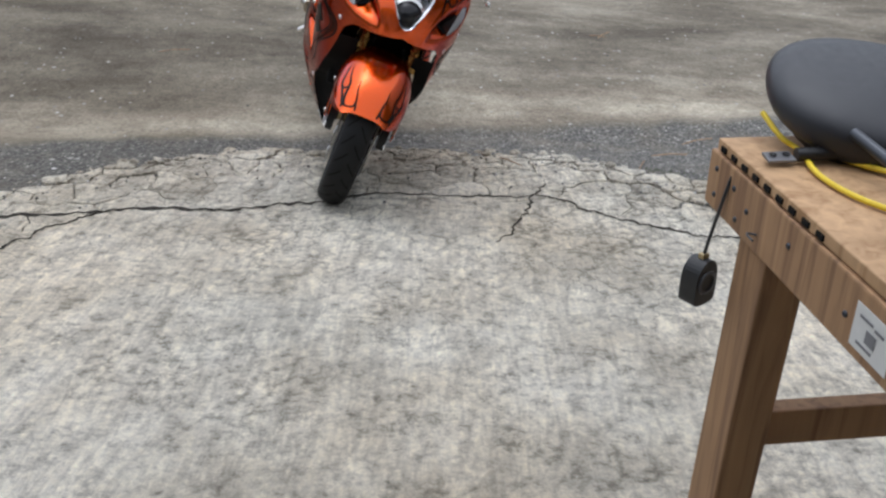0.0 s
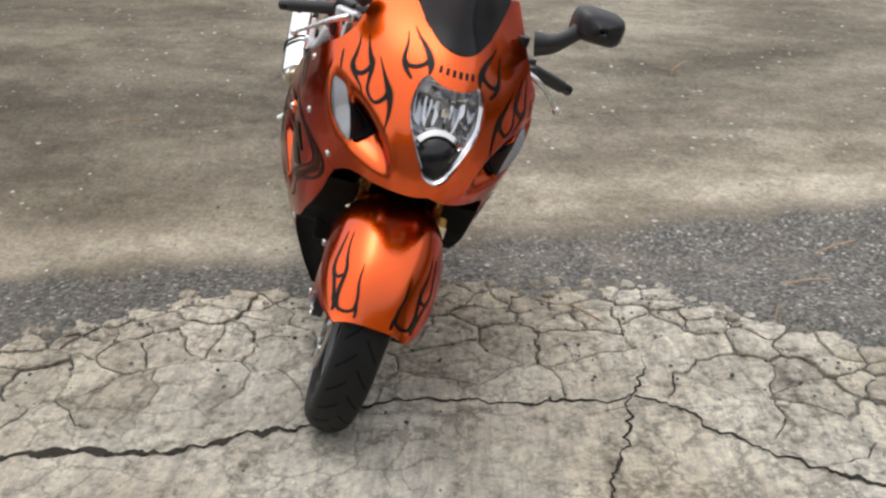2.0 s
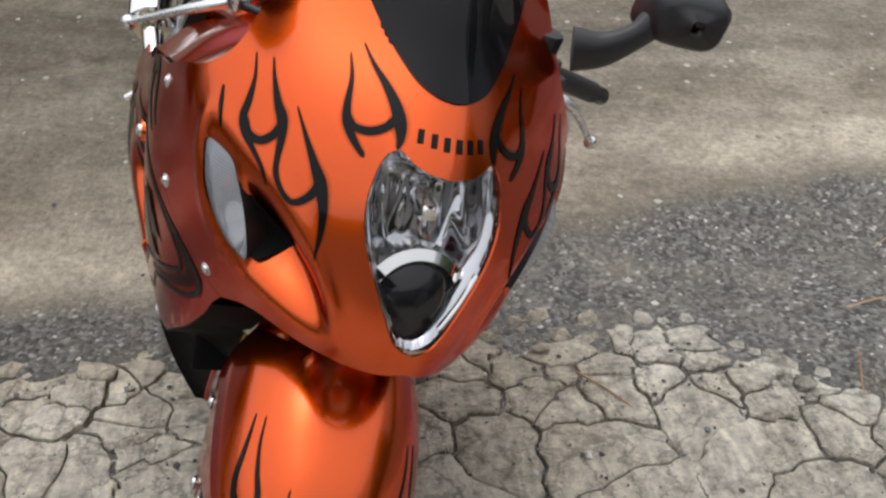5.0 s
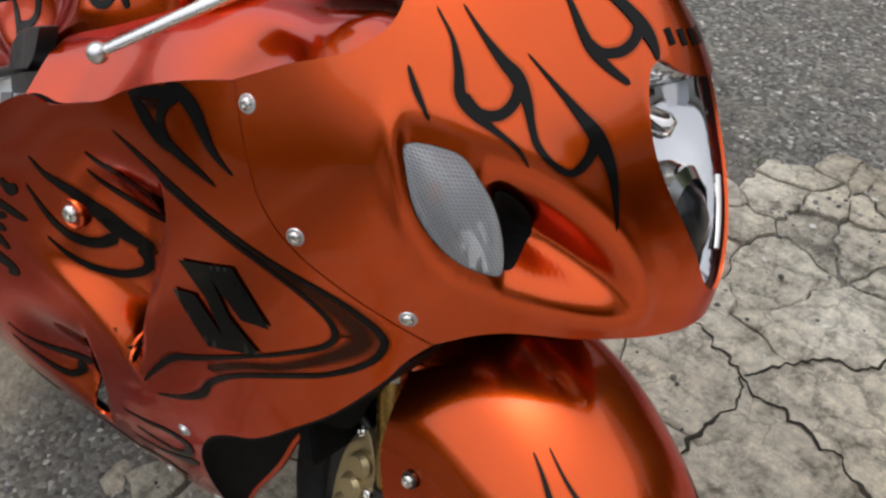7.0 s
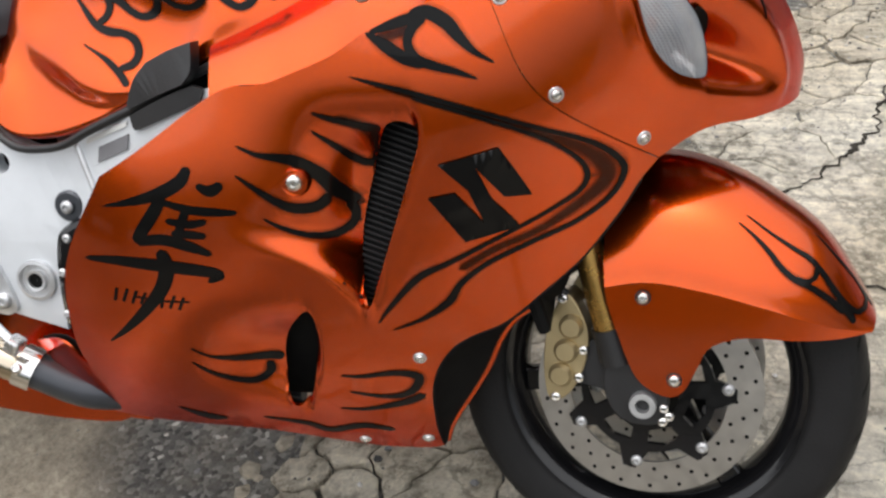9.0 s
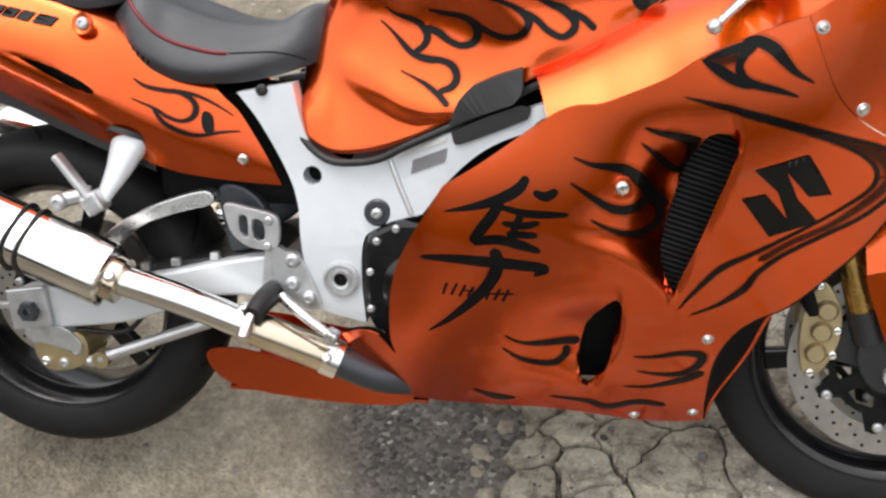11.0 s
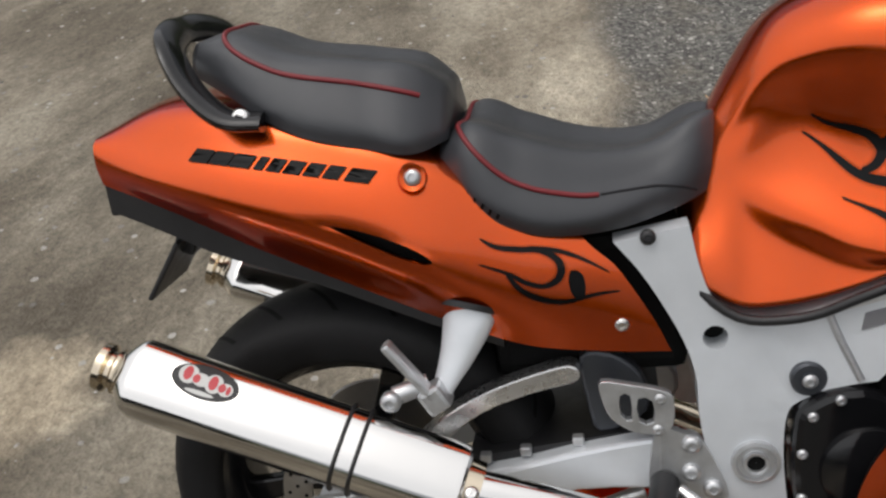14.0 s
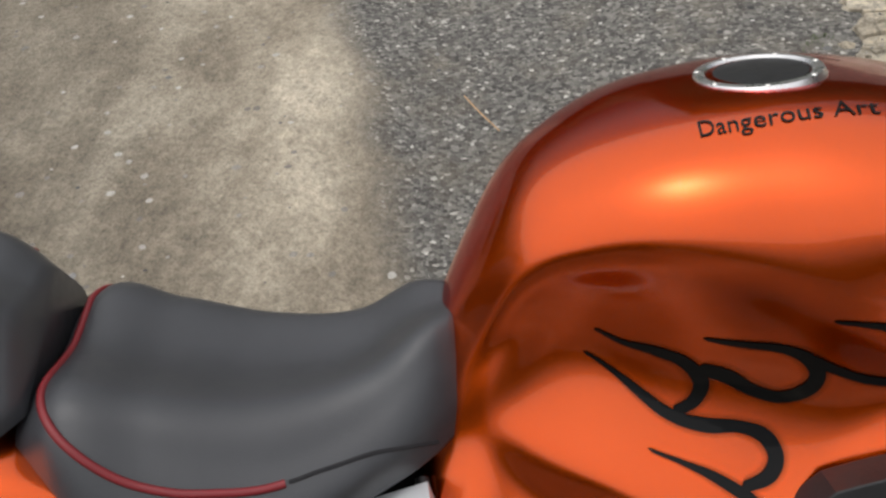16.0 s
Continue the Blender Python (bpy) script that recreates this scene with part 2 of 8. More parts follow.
def flat_mesh(outline, holes=(), step=0.03, stretch=(1.0, 1.0)):
    """Triangles that fill an outline in the plane, with holes, and points about step apart inside it."""
    from mathutils.geometry import delaunay_2d_cdt
    def finer(loop):
        loop = np.asarray(loop, float)
        out = []
        for a, b in zip(loop, np.roll(loop, -1, axis=0)):
            m = max(1, math.ceil(float(np.hypot(*((b - a) / stretch))) / (0.75 * step)))
            out += [a + (b - a) * q / m for q in range(m)]
        return np.array(out)

    loops = [finer(outline)] + [finer(h) for h in holes]
    pts, edges = [], []
    for lp in loops:
        k = len(pts)
        pts += [tuple(p) for p in lp]
        edges += [(k + i, k + (i + 1) % len(lp)) for i in range(len(lp))]
    lo, hi = loops[0].min(0), loops[0].max(0)
    sx, sy = step * stretch[0], step * stretch[1]
    gx, gy = np.meshgrid(np.arange(lo[0] + sx / 2, hi[0], sx), np.arange(lo[1] + sy / 2, hi[1], sy), indexing="ij")
    gx[:, 1::2] += sx / 2
    g = np.column_stack([gx.ravel(), gy.ravel()])
    keep = inside(loops[0], g[:, 0], g[:, 1])
    for h in loops[1:]:
        keep &= ~inside(h, g[:, 0], g[:, 1])
    g = g[keep]
    border = np.vstack(loops)
    if len(g):
        near = np.array([np.min(((border - p) / (sx, sy)) ** 2 @ np.ones(2)) for p in g])
        g = g[near > 0.16]
    scale = 1.0 / max(sx, sy)
    vs, _, fs, *_ = delaunay_2d_cdt([Vector(p) * scale for p in pts + [tuple(p) for p in g]], edges, [], 0, 1e-5)
    vs = np.array([tuple(v) for v in vs]) / scale
    mid = np.array([vs[list(f)].mean(0) for f in fs])
    keep = inside(loops[0], mid[:, 0], mid[:, 1])
    for h in loops[1:]:
        keep &= ~inside(h, mid[:, 0], mid[:, 1])
    return vs, [f for f, k in zip(fs, keep) if k]


def panel(name, surf, outline, material, parent, holes=(), step=0.03, stretch=(8.0, 1.0), lift=0.0, thick=0.003, mirror=False, label="", shape=None):
    """A piece of a surface inside an outline given as (v, a); mirror: on the left side too, as another part."""
    vs, fs = flat_mesh(outline, holes, step, stretch)
    p = surf(vs[:, 1], vs[:, 0])
    if lift:
        p = p + lift * normals(surf, vs[:, 1], vs[:, 0])
    if shape is not None:
        p = shape(p, vs)
    nrm = np.cross(p[fs[0][1]] - p[fs[0][0]], p[fs[0][2]] - p[fs[0][0]])
    out = normals(surf, vs[fs[0][0]:fs[0][0] + 1, 1], vs[fs[0][0]:fs[0][0] + 1, 0])[0]
    if nrm @ out < 0:
        fs = [f[::-1] for f in fs]
    obs = [mesh_ob(name, p, fs, material, parent, label)]
    if mirror:
        obs.append(mesh_ob(name, p * (1, -1, 1), [f[::-1] for f in fs], material, parent, label))
    for o in obs:
        if thick:
            solidify(o, thick)
    return obs


def normals(surf, a, v, h=2e-3):
    """Outward unit normals; outward is away from the middle plane and the middle height."""
    da = surf(a + h, v) - surf(a - h, v)
    dv = surf(a, v + h * 5) - surf(a, v - h * 5)
    n = np.cross(da, dv)
    n /= np.maximum(np.linalg.norm(n, axis=-1, keepdims=True), 1e-9)
    flip = np.median(np.sign(n[..., 1]))
    return n * (-flip if flip else 1)


def laid_on(ob, verts, lift):
    """Points brought down onto a mesh, then lifted by a coat of paint."""
    from mathutils.bvhtree import BVHTree
    tree = BVHTree.FromPolygons([q.co for q in ob.data.vertices], [tuple(q.vertices) for q in ob.data.polygons])
    out = []
    for q in verts:
        co, nn, _, _ = tree.find_nearest(Vector(q))
        out.append(co + nn * lift)
    return np.array([tuple(q) for q in out])


def stroke(surf, pts, material, parent, name="flame_stroke", lift=0.0012, mirror=False, n=7, cross=5):
    """A painted lick on a surface: pts are (v, a, half width in metres) along its middle."""
    p = spline(pts, n)
    v, a, w = p[:, 0], p[:, 1], np.maximum(p[:, 2], 0.0002)
    run = np.concatenate([[0], np.cumsum(np.linalg.norm(np.diff(surf(a, v), axis=0), axis=1))])
    for gone, w0 in ((run, w[0]), (run[-1] - run, w[-1])):
        w = w if len(pts) < 3 else w * np.sqrt(np.clip(1 - (1 - np.clip(gone / max(w0, 1e-6), 0, 1)) ** 2, 0.0004, 1))
    h = 1e-3
    sa = (surf(a + h, v) - surf(a - h, v)) / (2 * h)
    sv = (surf(a, v + h) - surf(a, v - h)) / (2 * h)
    c = surf(a, v)
    t = np.gradient(c, axis=0)
    nn = normals(surf, a, v)
    side = np.cross(nn, t)
    side /= np.maximum(np.linalg.norm(side, axis=1, keepdims=True), 1e-9)
    rows, where = [], []
    for k in np.linspace(-1, 1, cross):
        d = side * (w * k)[:, None]
        # solve d = sa * da + sv * dv
        g11, g12, g22 = (sa * sa).sum(1), (sa * sv).sum(1), (sv * sv).sum(1)
        b1, b2 = (sa * d).sum(1), (sv * d).sum(1)
        det = g11 * g22 - g12 ** 2
        da, dv = (b1 * g22 - b2 * g12) / det, (b2 * g11 - b1 * g12) / det
        q = surf(a + da, v + dv)
        where.append(np.column_stack([v + dv, a + da]))
        rows.append(q + lift * normals(surf, a + da, v + dv))
    verts = np.vstack(rows)
    m = len(p)
    fs = [(r * m + i, r * m + i + 1, (r + 1) * m + i + 1, (r + 1) * m + i) for r in range(cross - 1) for i in range(m - 1)]
    where = np.vstack(where)
    verts = laid_on(parent, verts, lift)
    for hole in surf.holes:
        out = ~inside(hole, where[:, 0], where[:, 1])
        fs = [f for f in fs if out[list(f)].all()]
    obs = [mesh_ob(name, verts, fs, material, parent)]
    if mirror:
        obs.append(mesh_ob(name, verts * (1, -1, 1), [f[::-1] for f in fs], material, parent))
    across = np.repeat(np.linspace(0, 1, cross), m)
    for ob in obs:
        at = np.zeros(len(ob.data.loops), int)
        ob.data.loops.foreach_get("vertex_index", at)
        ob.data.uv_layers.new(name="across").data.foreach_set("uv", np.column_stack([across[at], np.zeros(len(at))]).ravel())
    return obs


def loft_mesh(name, surf, a_range, material, parent, na=40, nv=40, label="", full=True, caps=True, v_range=None):
    """A whole loft as one body, both halves."""
    a = np.linspace(*a_range, na)
    v = np.linspace(*(v_range or (0, surf.n - 1)), nv)
    A, V = np.meshgrid(a, v, indexing="ij")
    right = surf(A, V)
    if full:
        left = right[:, ::-1] * (1, -1, 1)
        grid = np.concatenate([left, right[:, 1:]], axis=1)
    else:
        grid = right
    k = grid.shape[1]
    verts = list(grid.reshape(-1, 3))
    fs = [(i * k + j, (i + 1) * k + j, (i + 1) * k + j + 1, i * k + j + 1) for i in range(na - 1) for j in range(k - 1)]
    if full and caps:
        for i, flip in ((0, 1), (na - 1, 0)):
            ring = [i * k + j for j in range(k)]
            verts.append(grid[i].mean(0))
            m = len(verts) - 1
            fs += [(ring[j + 1], ring[j], m) if flip else (ring[j], ring[j + 1], m) for j in range(k - 1)]
            fs.append((ring[0], ring[-1], m) if flip else (ring[-1], ring[0], m))
        fs += [(i * k + k - 1, (i + 1) * k + k - 1, (i + 1) * k, i * k) for i in range(na - 1)]
    ob = mesh_ob(name, verts, fs, material, parent, label)
    bm = bmesh.new()
    bm.from_mesh(ob.data)
    bmesh.ops.recalc_face_normals(bm, faces=bm.faces)
    bm.to_mesh(ob.data)
    bm.free()
    return ob


def tube(name, pts, radius, material, parent=None, label="", n=12, smooth=6, caps=True, flat=1.0):
    """A round bar along a smooth line; radius may be a list, one for each point."""
    p = spline(pts, smooth) if len(pts) > 2 else np.asarray(pts, float)
    r = np.full(len(p), radius) if np.isscalar(radius) else (spline([(q,) for q in radius], smooth)[:, 0] if len(pts) > 2 else np.asarray(radius, float))
    t = np.gradient(p, axis=0)
    t /= np.linalg.norm(t, axis=1, keepdims=True)
    up = np.array([0, 0, 1.0]) if abs(t[0][2]) < 0.9 else np.array([1.0, 0, 0])
    verts = []
    s = np.cross(t[0], up)
    for i in range(len(p)):
        s = s - t[i] * (s @ t[i])
        s /= np.linalg.norm(s)
        u = np.cross(s, t[i])
        for k in range(n):
            w = 2 * math.pi * k / n
            verts.append(p[i] + r[i] * (math.cos(w) * s + flat * math.sin(w) * u))
    fs = [(i * n + k, i * n + (k + 1) % n, (i + 1) * n + (k + 1) % n, (i + 1) * n + k) for i in range(len(p) - 1) for k in range(n)]
    if caps:
        fs += [tuple(range(n))[::-1], tuple((len(p) - 1) * n + k for k in range(n))]
    return creased(mesh_ob(name, verts, fs, material, parent, label), 50)


def lathe(name, profile, material, parent=None, m=None, n=48, label="", closed=True, axis="y", crease=35):
    """A turned body: profile of (radius, along) round the axis y, then put at the pose m."""
    k = len(profile)
    verts, fs = [], []
    for i in range(n):
        w = 2 * math.pi * i / n
        for r, y in profile:
            verts.append(Vector((r * math.cos(w), y, r * math.sin(w))))
    for i in range(n):
        j = (i + 1) % n
        for q in range(k if closed else k - 1):
            fs.append((i * k + q, i * k + (q + 1) % k, j * k + (q + 1) % k, j * k + q))
    if m is not None:
        verts = [m @ v for v in verts]
    ob = mesh_ob(name, verts, fs, material, parent, label)
    bm = bmesh.new()
    bm.from_mesh(ob.data)
    bmesh.ops.remove_doubles(bm, verts=bm.verts, dist=1e-6)
    bmesh.ops.recalc_face_normals(bm, faces=bm.faces)
    bm.to_mesh(ob.data)
    bm.free()
    return creased(ob, crease)


def plate(name, outline, y0, y1, material, parent, holes=(), bevel=0.002, label="", bend=None, step=0.05, smooth_line=0):
    """A cut plate in the side plane (x, z) between y0 and y1; bend(x, z) shifts it sideways."""
    if smooth_line:
        outline = spline(outline, smooth_line, closed=True)
    vs, fs = flat_mesh(outline, holes, step)
    k = len(vs)
    sh = np.array([bend(x, z) for x, z in vs]) if bend else np.zeros(k)
    verts = [(x, y0 + s, z) for (x, z), s in zip(vs, sh)] + [(x, y1 + s, z) for (x, z), s in zip(vs, sh)]
    count = {}
    for f in fs:
        for a, b in zip(f, f[1:] + f[:1]):
            count[(a, b)] = 1
    rim = [(a, b) for a, b in count if (b, a) not in count]
    faces = [tuple(f) for f in fs] + [tuple(i + k for i in f[::-1]) for f in fs] + [(b, a, a + k, b + k) for a, b in rim]
    ob = mesh_ob(name, verts, faces, material, parent, label, smooth=False)
    bm = bmesh.new()
    bm.from_mesh(ob.data)
    bmesh.ops.recalc_face_normals(bm, faces=bm.faces)
    bm.to_mesh(ob.data)
    bm.free()
    if bevel:
        bevelled(ob, bevel, 2, 50)
    return ob


def block(name, size, m, material, parent=None, label="", bevel=0.003):
    bm = bmesh.new()
    bmesh.ops.create_cube(bm, size=1, matrix=m @ Matrix.Diagonal((*size, 1)))
    if bevel:
        bmesh.ops.bevel(bm, geom=bm.edges[:], offset=bevel, segments=2, affect="EDGES", profile=0.6)
    return part(name, bm, material, parent, label, smooth=False)


def screw(p, d, r, parent, material=BOLT, name="screw"):
    """A button-head screw at p with its head towards d."""
    q = Vector(d).normalized().to_track_quat("Y", "Z").to_matrix().to_4x4()
    m = Matrix.Translation(p) @ q
    return lathe(name, [(0.0005, r * 0.30), (r * 0.42, r * 0.30), (r * 0.45, r * 0.55), (r * 0.75, r * 0.50), (r, r * 0.2), (r, -r * 0.5), (0.0005, -r * 0.5)], material, parent, m, 14, closed=False, crease=50)
# ---- smooth curves and surfaces in the motorcycle's own space: x ahead, y to its left, z up ----
def hermite(xs, ys, x):
    """A smooth curve through the points (xs, ys) at x; ys may hold vectors."""
    xs, ys = np.asarray(xs, float), np.asarray(ys, float)
    x = np.clip(np.asarray(x, float), xs[0], xs[-1])
    d = np.diff(xs)
    s = np.diff(ys, axis=0) / d.reshape((-1,) + (1,) * (ys.ndim - 1))
    m = np.empty_like(ys)
    m[0], m[-1] = s[0], s[-1]
    if len(xs) > 2:
        w = (d[:-1] / (d[:-1] + d[1:])).reshape((-1,) + (1,) * (ys.ndim - 1))
        m[1:-1] = s[:-1] * (1 - w) + s[1:] * w
    i = np.clip(np.searchsorted(xs, x, side="right") - 1, 0, len(xs) - 2)
    h = d[i]
    t = ((x - xs[i]) / h)
    shape = t.shape + (1,) * (ys.ndim - 1)
    t, h = t.reshape(shape), h.reshape(shape)
    return (ys[i] * (1 + 2 * t) * (1 - t) ** 2 + m[i] * h * t * (1 - t) ** 2 + ys[i + 1] * t * t * (3 - 2 * t) + m[i + 1] * h * t * t * (t - 1))


def spline(points, n=8, closed=False):
    """Points on a smooth line through the given ones, n to a stretch."""
    p = np.asarray(points, float)
    if closed:
        p = np.vstack([p[-2:], p, p[:3]])
        u = np.arange(len(p)) - 2.0
        return hermite(u, p, np.arange(0, len(points), 1.0 / n))
    return hermite(np.arange(len(p)), p, np.linspace(0, len(p) - 1, (len(p) - 1) * n + 1))


class Loft:
    """A surface through stations: S(a, v), a along the stations, v along each one's points (0 to count - 1)."""

    holes = ()

    def __init__(self, axis, stations, mirror_end=False, mirror_start=False):
        self.axis, self.a = axis, [s[0] for s in stations]
        self.p = np.array([s[1] for s in stations], float)
        self.n = self.p.shape[1]
        self.mirror_end, self.mirror_start = mirror_end, mirror_start

    def __call__(self, a, v):
        a, v = np.broadcast_arrays(np.asarray(a, float), np.asarray(v, float))
        flat_a, flat_v = a.ravel(), v.ravel()
        c = hermite(self.a, self.p, flat_a)
        i = np.clip(flat_v.astype(int), 0, self.n - 2)
        t = (flat_v - i)[:, None]
        k = np.arange(len(i))
        p1, p2 = c[k, i], c[k, i + 1]
        p0 = np.where((i > 0)[:, None], c[k, np.maximum(i - 1, 0)], 2 * p1 - p2)
        p3 = np.where((i < self.n - 2)[:, None], c[k, np.minimum(i + 2, self.n - 1)], 2 * p2 - p1)
        if self.mirror_end:
            p3 = np.where((i == self.n - 2)[:, None], self.flip(c[:, self.n - 2]), p3)
        if self.mirror_start:
            p0 = np.where((i == 0)[:, None], self.flip(c[:, 1]), p0)
        q = 0.5 * (2 * p1 + (p2 - p0) * t + (2 * p0 - 5 * p1 + 4 * p2 - p3) * t ** 2 + (3 * p1 - p0 - 3 * p2 + p3) * t ** 3)
        if self.axis == "z":
            out = np.column_stack([q[:, 0], -q[:, 1], flat_a])
        else:
            out = np.column_stack([flat_a, -q[:, 0], q[:, 1]])
        return out.reshape(a.shape + (3,))

    def flip(self, q):
        return q * (np.array([1, -1]) if self.axis == "z" else np.array([-1, 1]))


LEVELS = (0.12, 0.20, 0.33, 0.45, 0.57, 0.70, 0.82, 0.92, 1.00, 1.10, 1.19)
WIDEST = (0.105, 0.165, 0.235, 0.268, 0.282, 0.282, 0.280, 0.268, 0.235, 0.185, 0.135)
NOSE = (1.52, 1.55, 1.575, 1.59, 1.625, 1.657, 1.626, 1.570, 1.490, 1.405, 1.295)
SHOULDER = (1.462, 1.492, 1.517, 1.532, 1.558, 1.590, 1.556, 1.492, 1.420, 1.338, 1.235)
CHEEK = (1.33, 1.36, 1.385, 1.40, 1.42, 1.448, 1.4255, 1.3805, 1.3375, 1.2575, 1.142)
ROUND = (0.64, 0.62, 0.63, 0.66, 0.70, 0.775, 0.855, 0.85, 0.81, 0.80, 0.80)


def fairing_level(z, w, nose, shoulder, cheek, k):
    """One level of the fairing: half widths along the side, then two points of the nose's round and its tip."""
    high = float(np.clip((z - 0.40) / 0.30, 0, 1))
    low_share, high_share = (0.62, 0.98, 1.0, 0.91, 0.80), (0.58, 0.90, 0.975, 1.0, 0.985)
    side = [(x, w * (p * (1 - high) + q * high)) for x, p, q in zip((0.50, 0.72, 0.92, 1.10, 1.28), low_share, high_share)]
    return (z, side + [(cheek, w * k), (shoulder, w * (k - 0.37)), (nose, 0.0)])


FAIRING = Loft("z", [fairing_level(*row) for row in zip(LEVELS, WIDEST, NOSE, SHOULDER, CHEEK, ROUND)], mirror_end=True)
TANK = Loft("x", [
    (0.487, [(0, 0.740), (0.030, 0.740), (0.050, 0.735), (0.060, 0.715), (0.105, 0.675), (0.115, 0.645)]),
    (0.545, [(0, 0.862), (0.038, 0.852), (0.060, 0.815), (0.080, 0.752), (0.118, 0.660), (0.132, 0.598)]),
    (0.60, [(0, 0.942), (0.056, 0.931), (0.086, 0.892), (0.090, 0.785), (0.124, 0.675), (0.142, 0.594)]),
    (0.64, [(0, 0.967), (0.070, 0.956), (0.108, 0.913), (0.104, 0.800), (0.136, 0.682), (0.148, 0.602)]),
    (0.68, [(0, 0.981), (0.084, 0.971), (0.130, 0.927), (0.126, 0.795), (0.150, 0.678), (0.157, 0.622)]),
    (0.78, [(0, 0.994), (0.100, 0.982), (0.156, 0.925), (0.156, 0.800), (0.167, 0.715), (0.172, 0.668)]),
    (0.88, [(0, 0.985), (0.105, 0.974), (0.170, 0.918), (0.168, 0.822), (0.177, 0.762), (0.180, 0.718)]),
    (1.06, [(0, 0.930), (0.100, 0.920), (0.152, 0.888), (0.166, 0.848), (0.167, 0.825), (0.167, 0.803)]),
], mirror_start=True)
TAIL = Loft("x", [
    (-0.295, [(0, 0.888), (0.045, 0.886), (0.075, 0.878), (0.082, 0.85), (0.074, 0.820)]),
    (-0.20, [(0, 0.922), (0.07, 0.912), (0.106, 0.874), (0.130, 0.832), (0.098, 0.785)]),
    (-0.08, [(0, 0.915), (0.10, 0.91), (0.139, 0.872), (0.168, 0.800), (0.118, 0.73)]),
    (0.07, [(0, 0.875), (0.11, 0.87), (0.147, 0.839), (0.178, 0.752), (0.126, 0.66)]),
    (0.17, [(0, 0.84), (0.11, 0.835), (0.148, 0.803), (0.176, 0.704), (0.132, 0.615)]),
    (0.28, [(0, 0.76), (0.10, 0.76), (0.135, 0.737), (0.156, 0.652), (0.138, 0.573)]),
    (0.38, [(0, 0.72), (0.09, 0.715), (0.125, 0.69), (0.138, 0.62), (0.13, 0.555)]),
    (0.48, [(0, 0.68), (0.07, 0.67), (0.11, 0.63), (0.122, 0.575), (0.12, 0.545)]),
], mirror_start=True)
SEAT = Loft("x", [
    (0.19, [(0, 0.835), (0.05, 0.838), (0.085, 0.835), (0.10, 0.825), (0.10, 0.815)]),
    (0.22, [(0, 0.851), (0.08, 0.860), (0.115, 0.842), (0.13, 0.80), (0.128, 0.775)]),
    (0.29, [(0, 0.828), (0.088, 0.838), (0.122, 0.808), (0.15, 0.755), (0.14, 0.728)]),
    (0.37, [(0, 0.804), (0.082, 0.811), (0.118, 0.776), (0.142, 0.74), (0.13, 0.716)]),
    (0.46, [(0, 0.804), (0.060, 0.811), (0.088, 0.785), (0.106, 0.755), (0.102, 0.726)]),
    (0.515, [(0, 0.832), (0.046, 0.837), (0.066, 0.812), (0.078, 0.775), (0.076, 0.742)]),
    (0.540, [(0, 0.836), (0.032, 0.838), (0.046, 0.815), (0.054, 0.780), (0.052, 0.752)]),
], mirror_start=True)
PILLION = Loft("x", [
    (-0.13, [(0, 0.995), (0.04, 0.995), (0.06, 0.985), (0.07, 0.97), (0.07, 0.955)]),
    (-0.08, [(0, 1.005), (0.06, 1.003), (0.088, 0.985), (0.10, 0.955), (0.10, 0.93)]),
    (0.0, [(0, 0.97), (0.07, 0.972), (0.102, 0.955), (0.13, 0.91), (0.132, 0.882)]),
    (0.10, [(0, 0.945), (0.07, 0.952), (0.10, 0.93), (0.135, 0.88), (0.135, 0.85)]),
    (0.175, [(0, 0.926), (0.06, 0.930), (0.092, 0.903), (0.125, 0.86), (0.125, 0.838)]),
    (0.203, [(0, 0.905), (0.045, 0.905), (0.072, 0.885), (0.095, 0.860), (0.095, 0.845)]),
], mirror_start=True)
FENDER = Loft("x", [
    (-0.07, [(0, 0.318), (0.0595, 0.31), (0.1071, 0.27), (0.1333, 0.215), (0.1428, 0.165)]),
    (-0.01, [(0, 0.336), (0.0595, 0.328), (0.1095, 0.285), (0.1357, 0.23), (0.144, 0.18)]),
    (0.07, [(0, 0.326), (0.0595, 0.317), (0.1095, 0.275), (0.1357, 0.22), (0.144, 0.175)]),
    (0.15, [(0, 0.29), (0.0559, 0.281), (0.1012, 0.243), (0.1273, 0.195), (0.1357, 0.158)]),
    (0.23, [(0, 0.23), (0.0483, 0.222), (0.0839, 0.19), (0.1035, 0.155), (0.1104, 0.135)]),
    (0.30, [(0, 0.128), (0.0392, 0.127), (0.0582, 0.1255), (0.0694, 0.1245), (0.0739, 0.124)]),
], mirror_start=True)

# ---- the motorcycle ----
BIKE = pose(-0.6662, 5.0428, -0.0189, -19.54, 0, -80.02)
bike = new("motorcycle")
bike.matrix_basis = BIKE
tagged(bike, "orange metallic sport motorcycle with black flames leaning on its side stand", "motorcycle")
WHEEL_F = pose(1.484, -0.02, 0.25) @ pose(0, 0, 0, -3, 0, -9)
WHEEL_R = pose(0, 0, 0.313)


def chain(*pieces):
    """One outline of several smooth lines that meet at corners."""
    out = []
    for p in pieces:
        q = spline(p, 6) if len(p) > 2 else np.linspace(p[0], p[1], 25)
        out += [tuple(r) for r in (q if not out else q[(1 if np.allclose(q[0], out[-1]) else 0):])]
    if np.allclose(out[0], out[-1]):
        out.pop()
    return out


def smooth01(x):
    x = np.clip(x, 0, 1)
    return x * x * (3 - 2 * x)


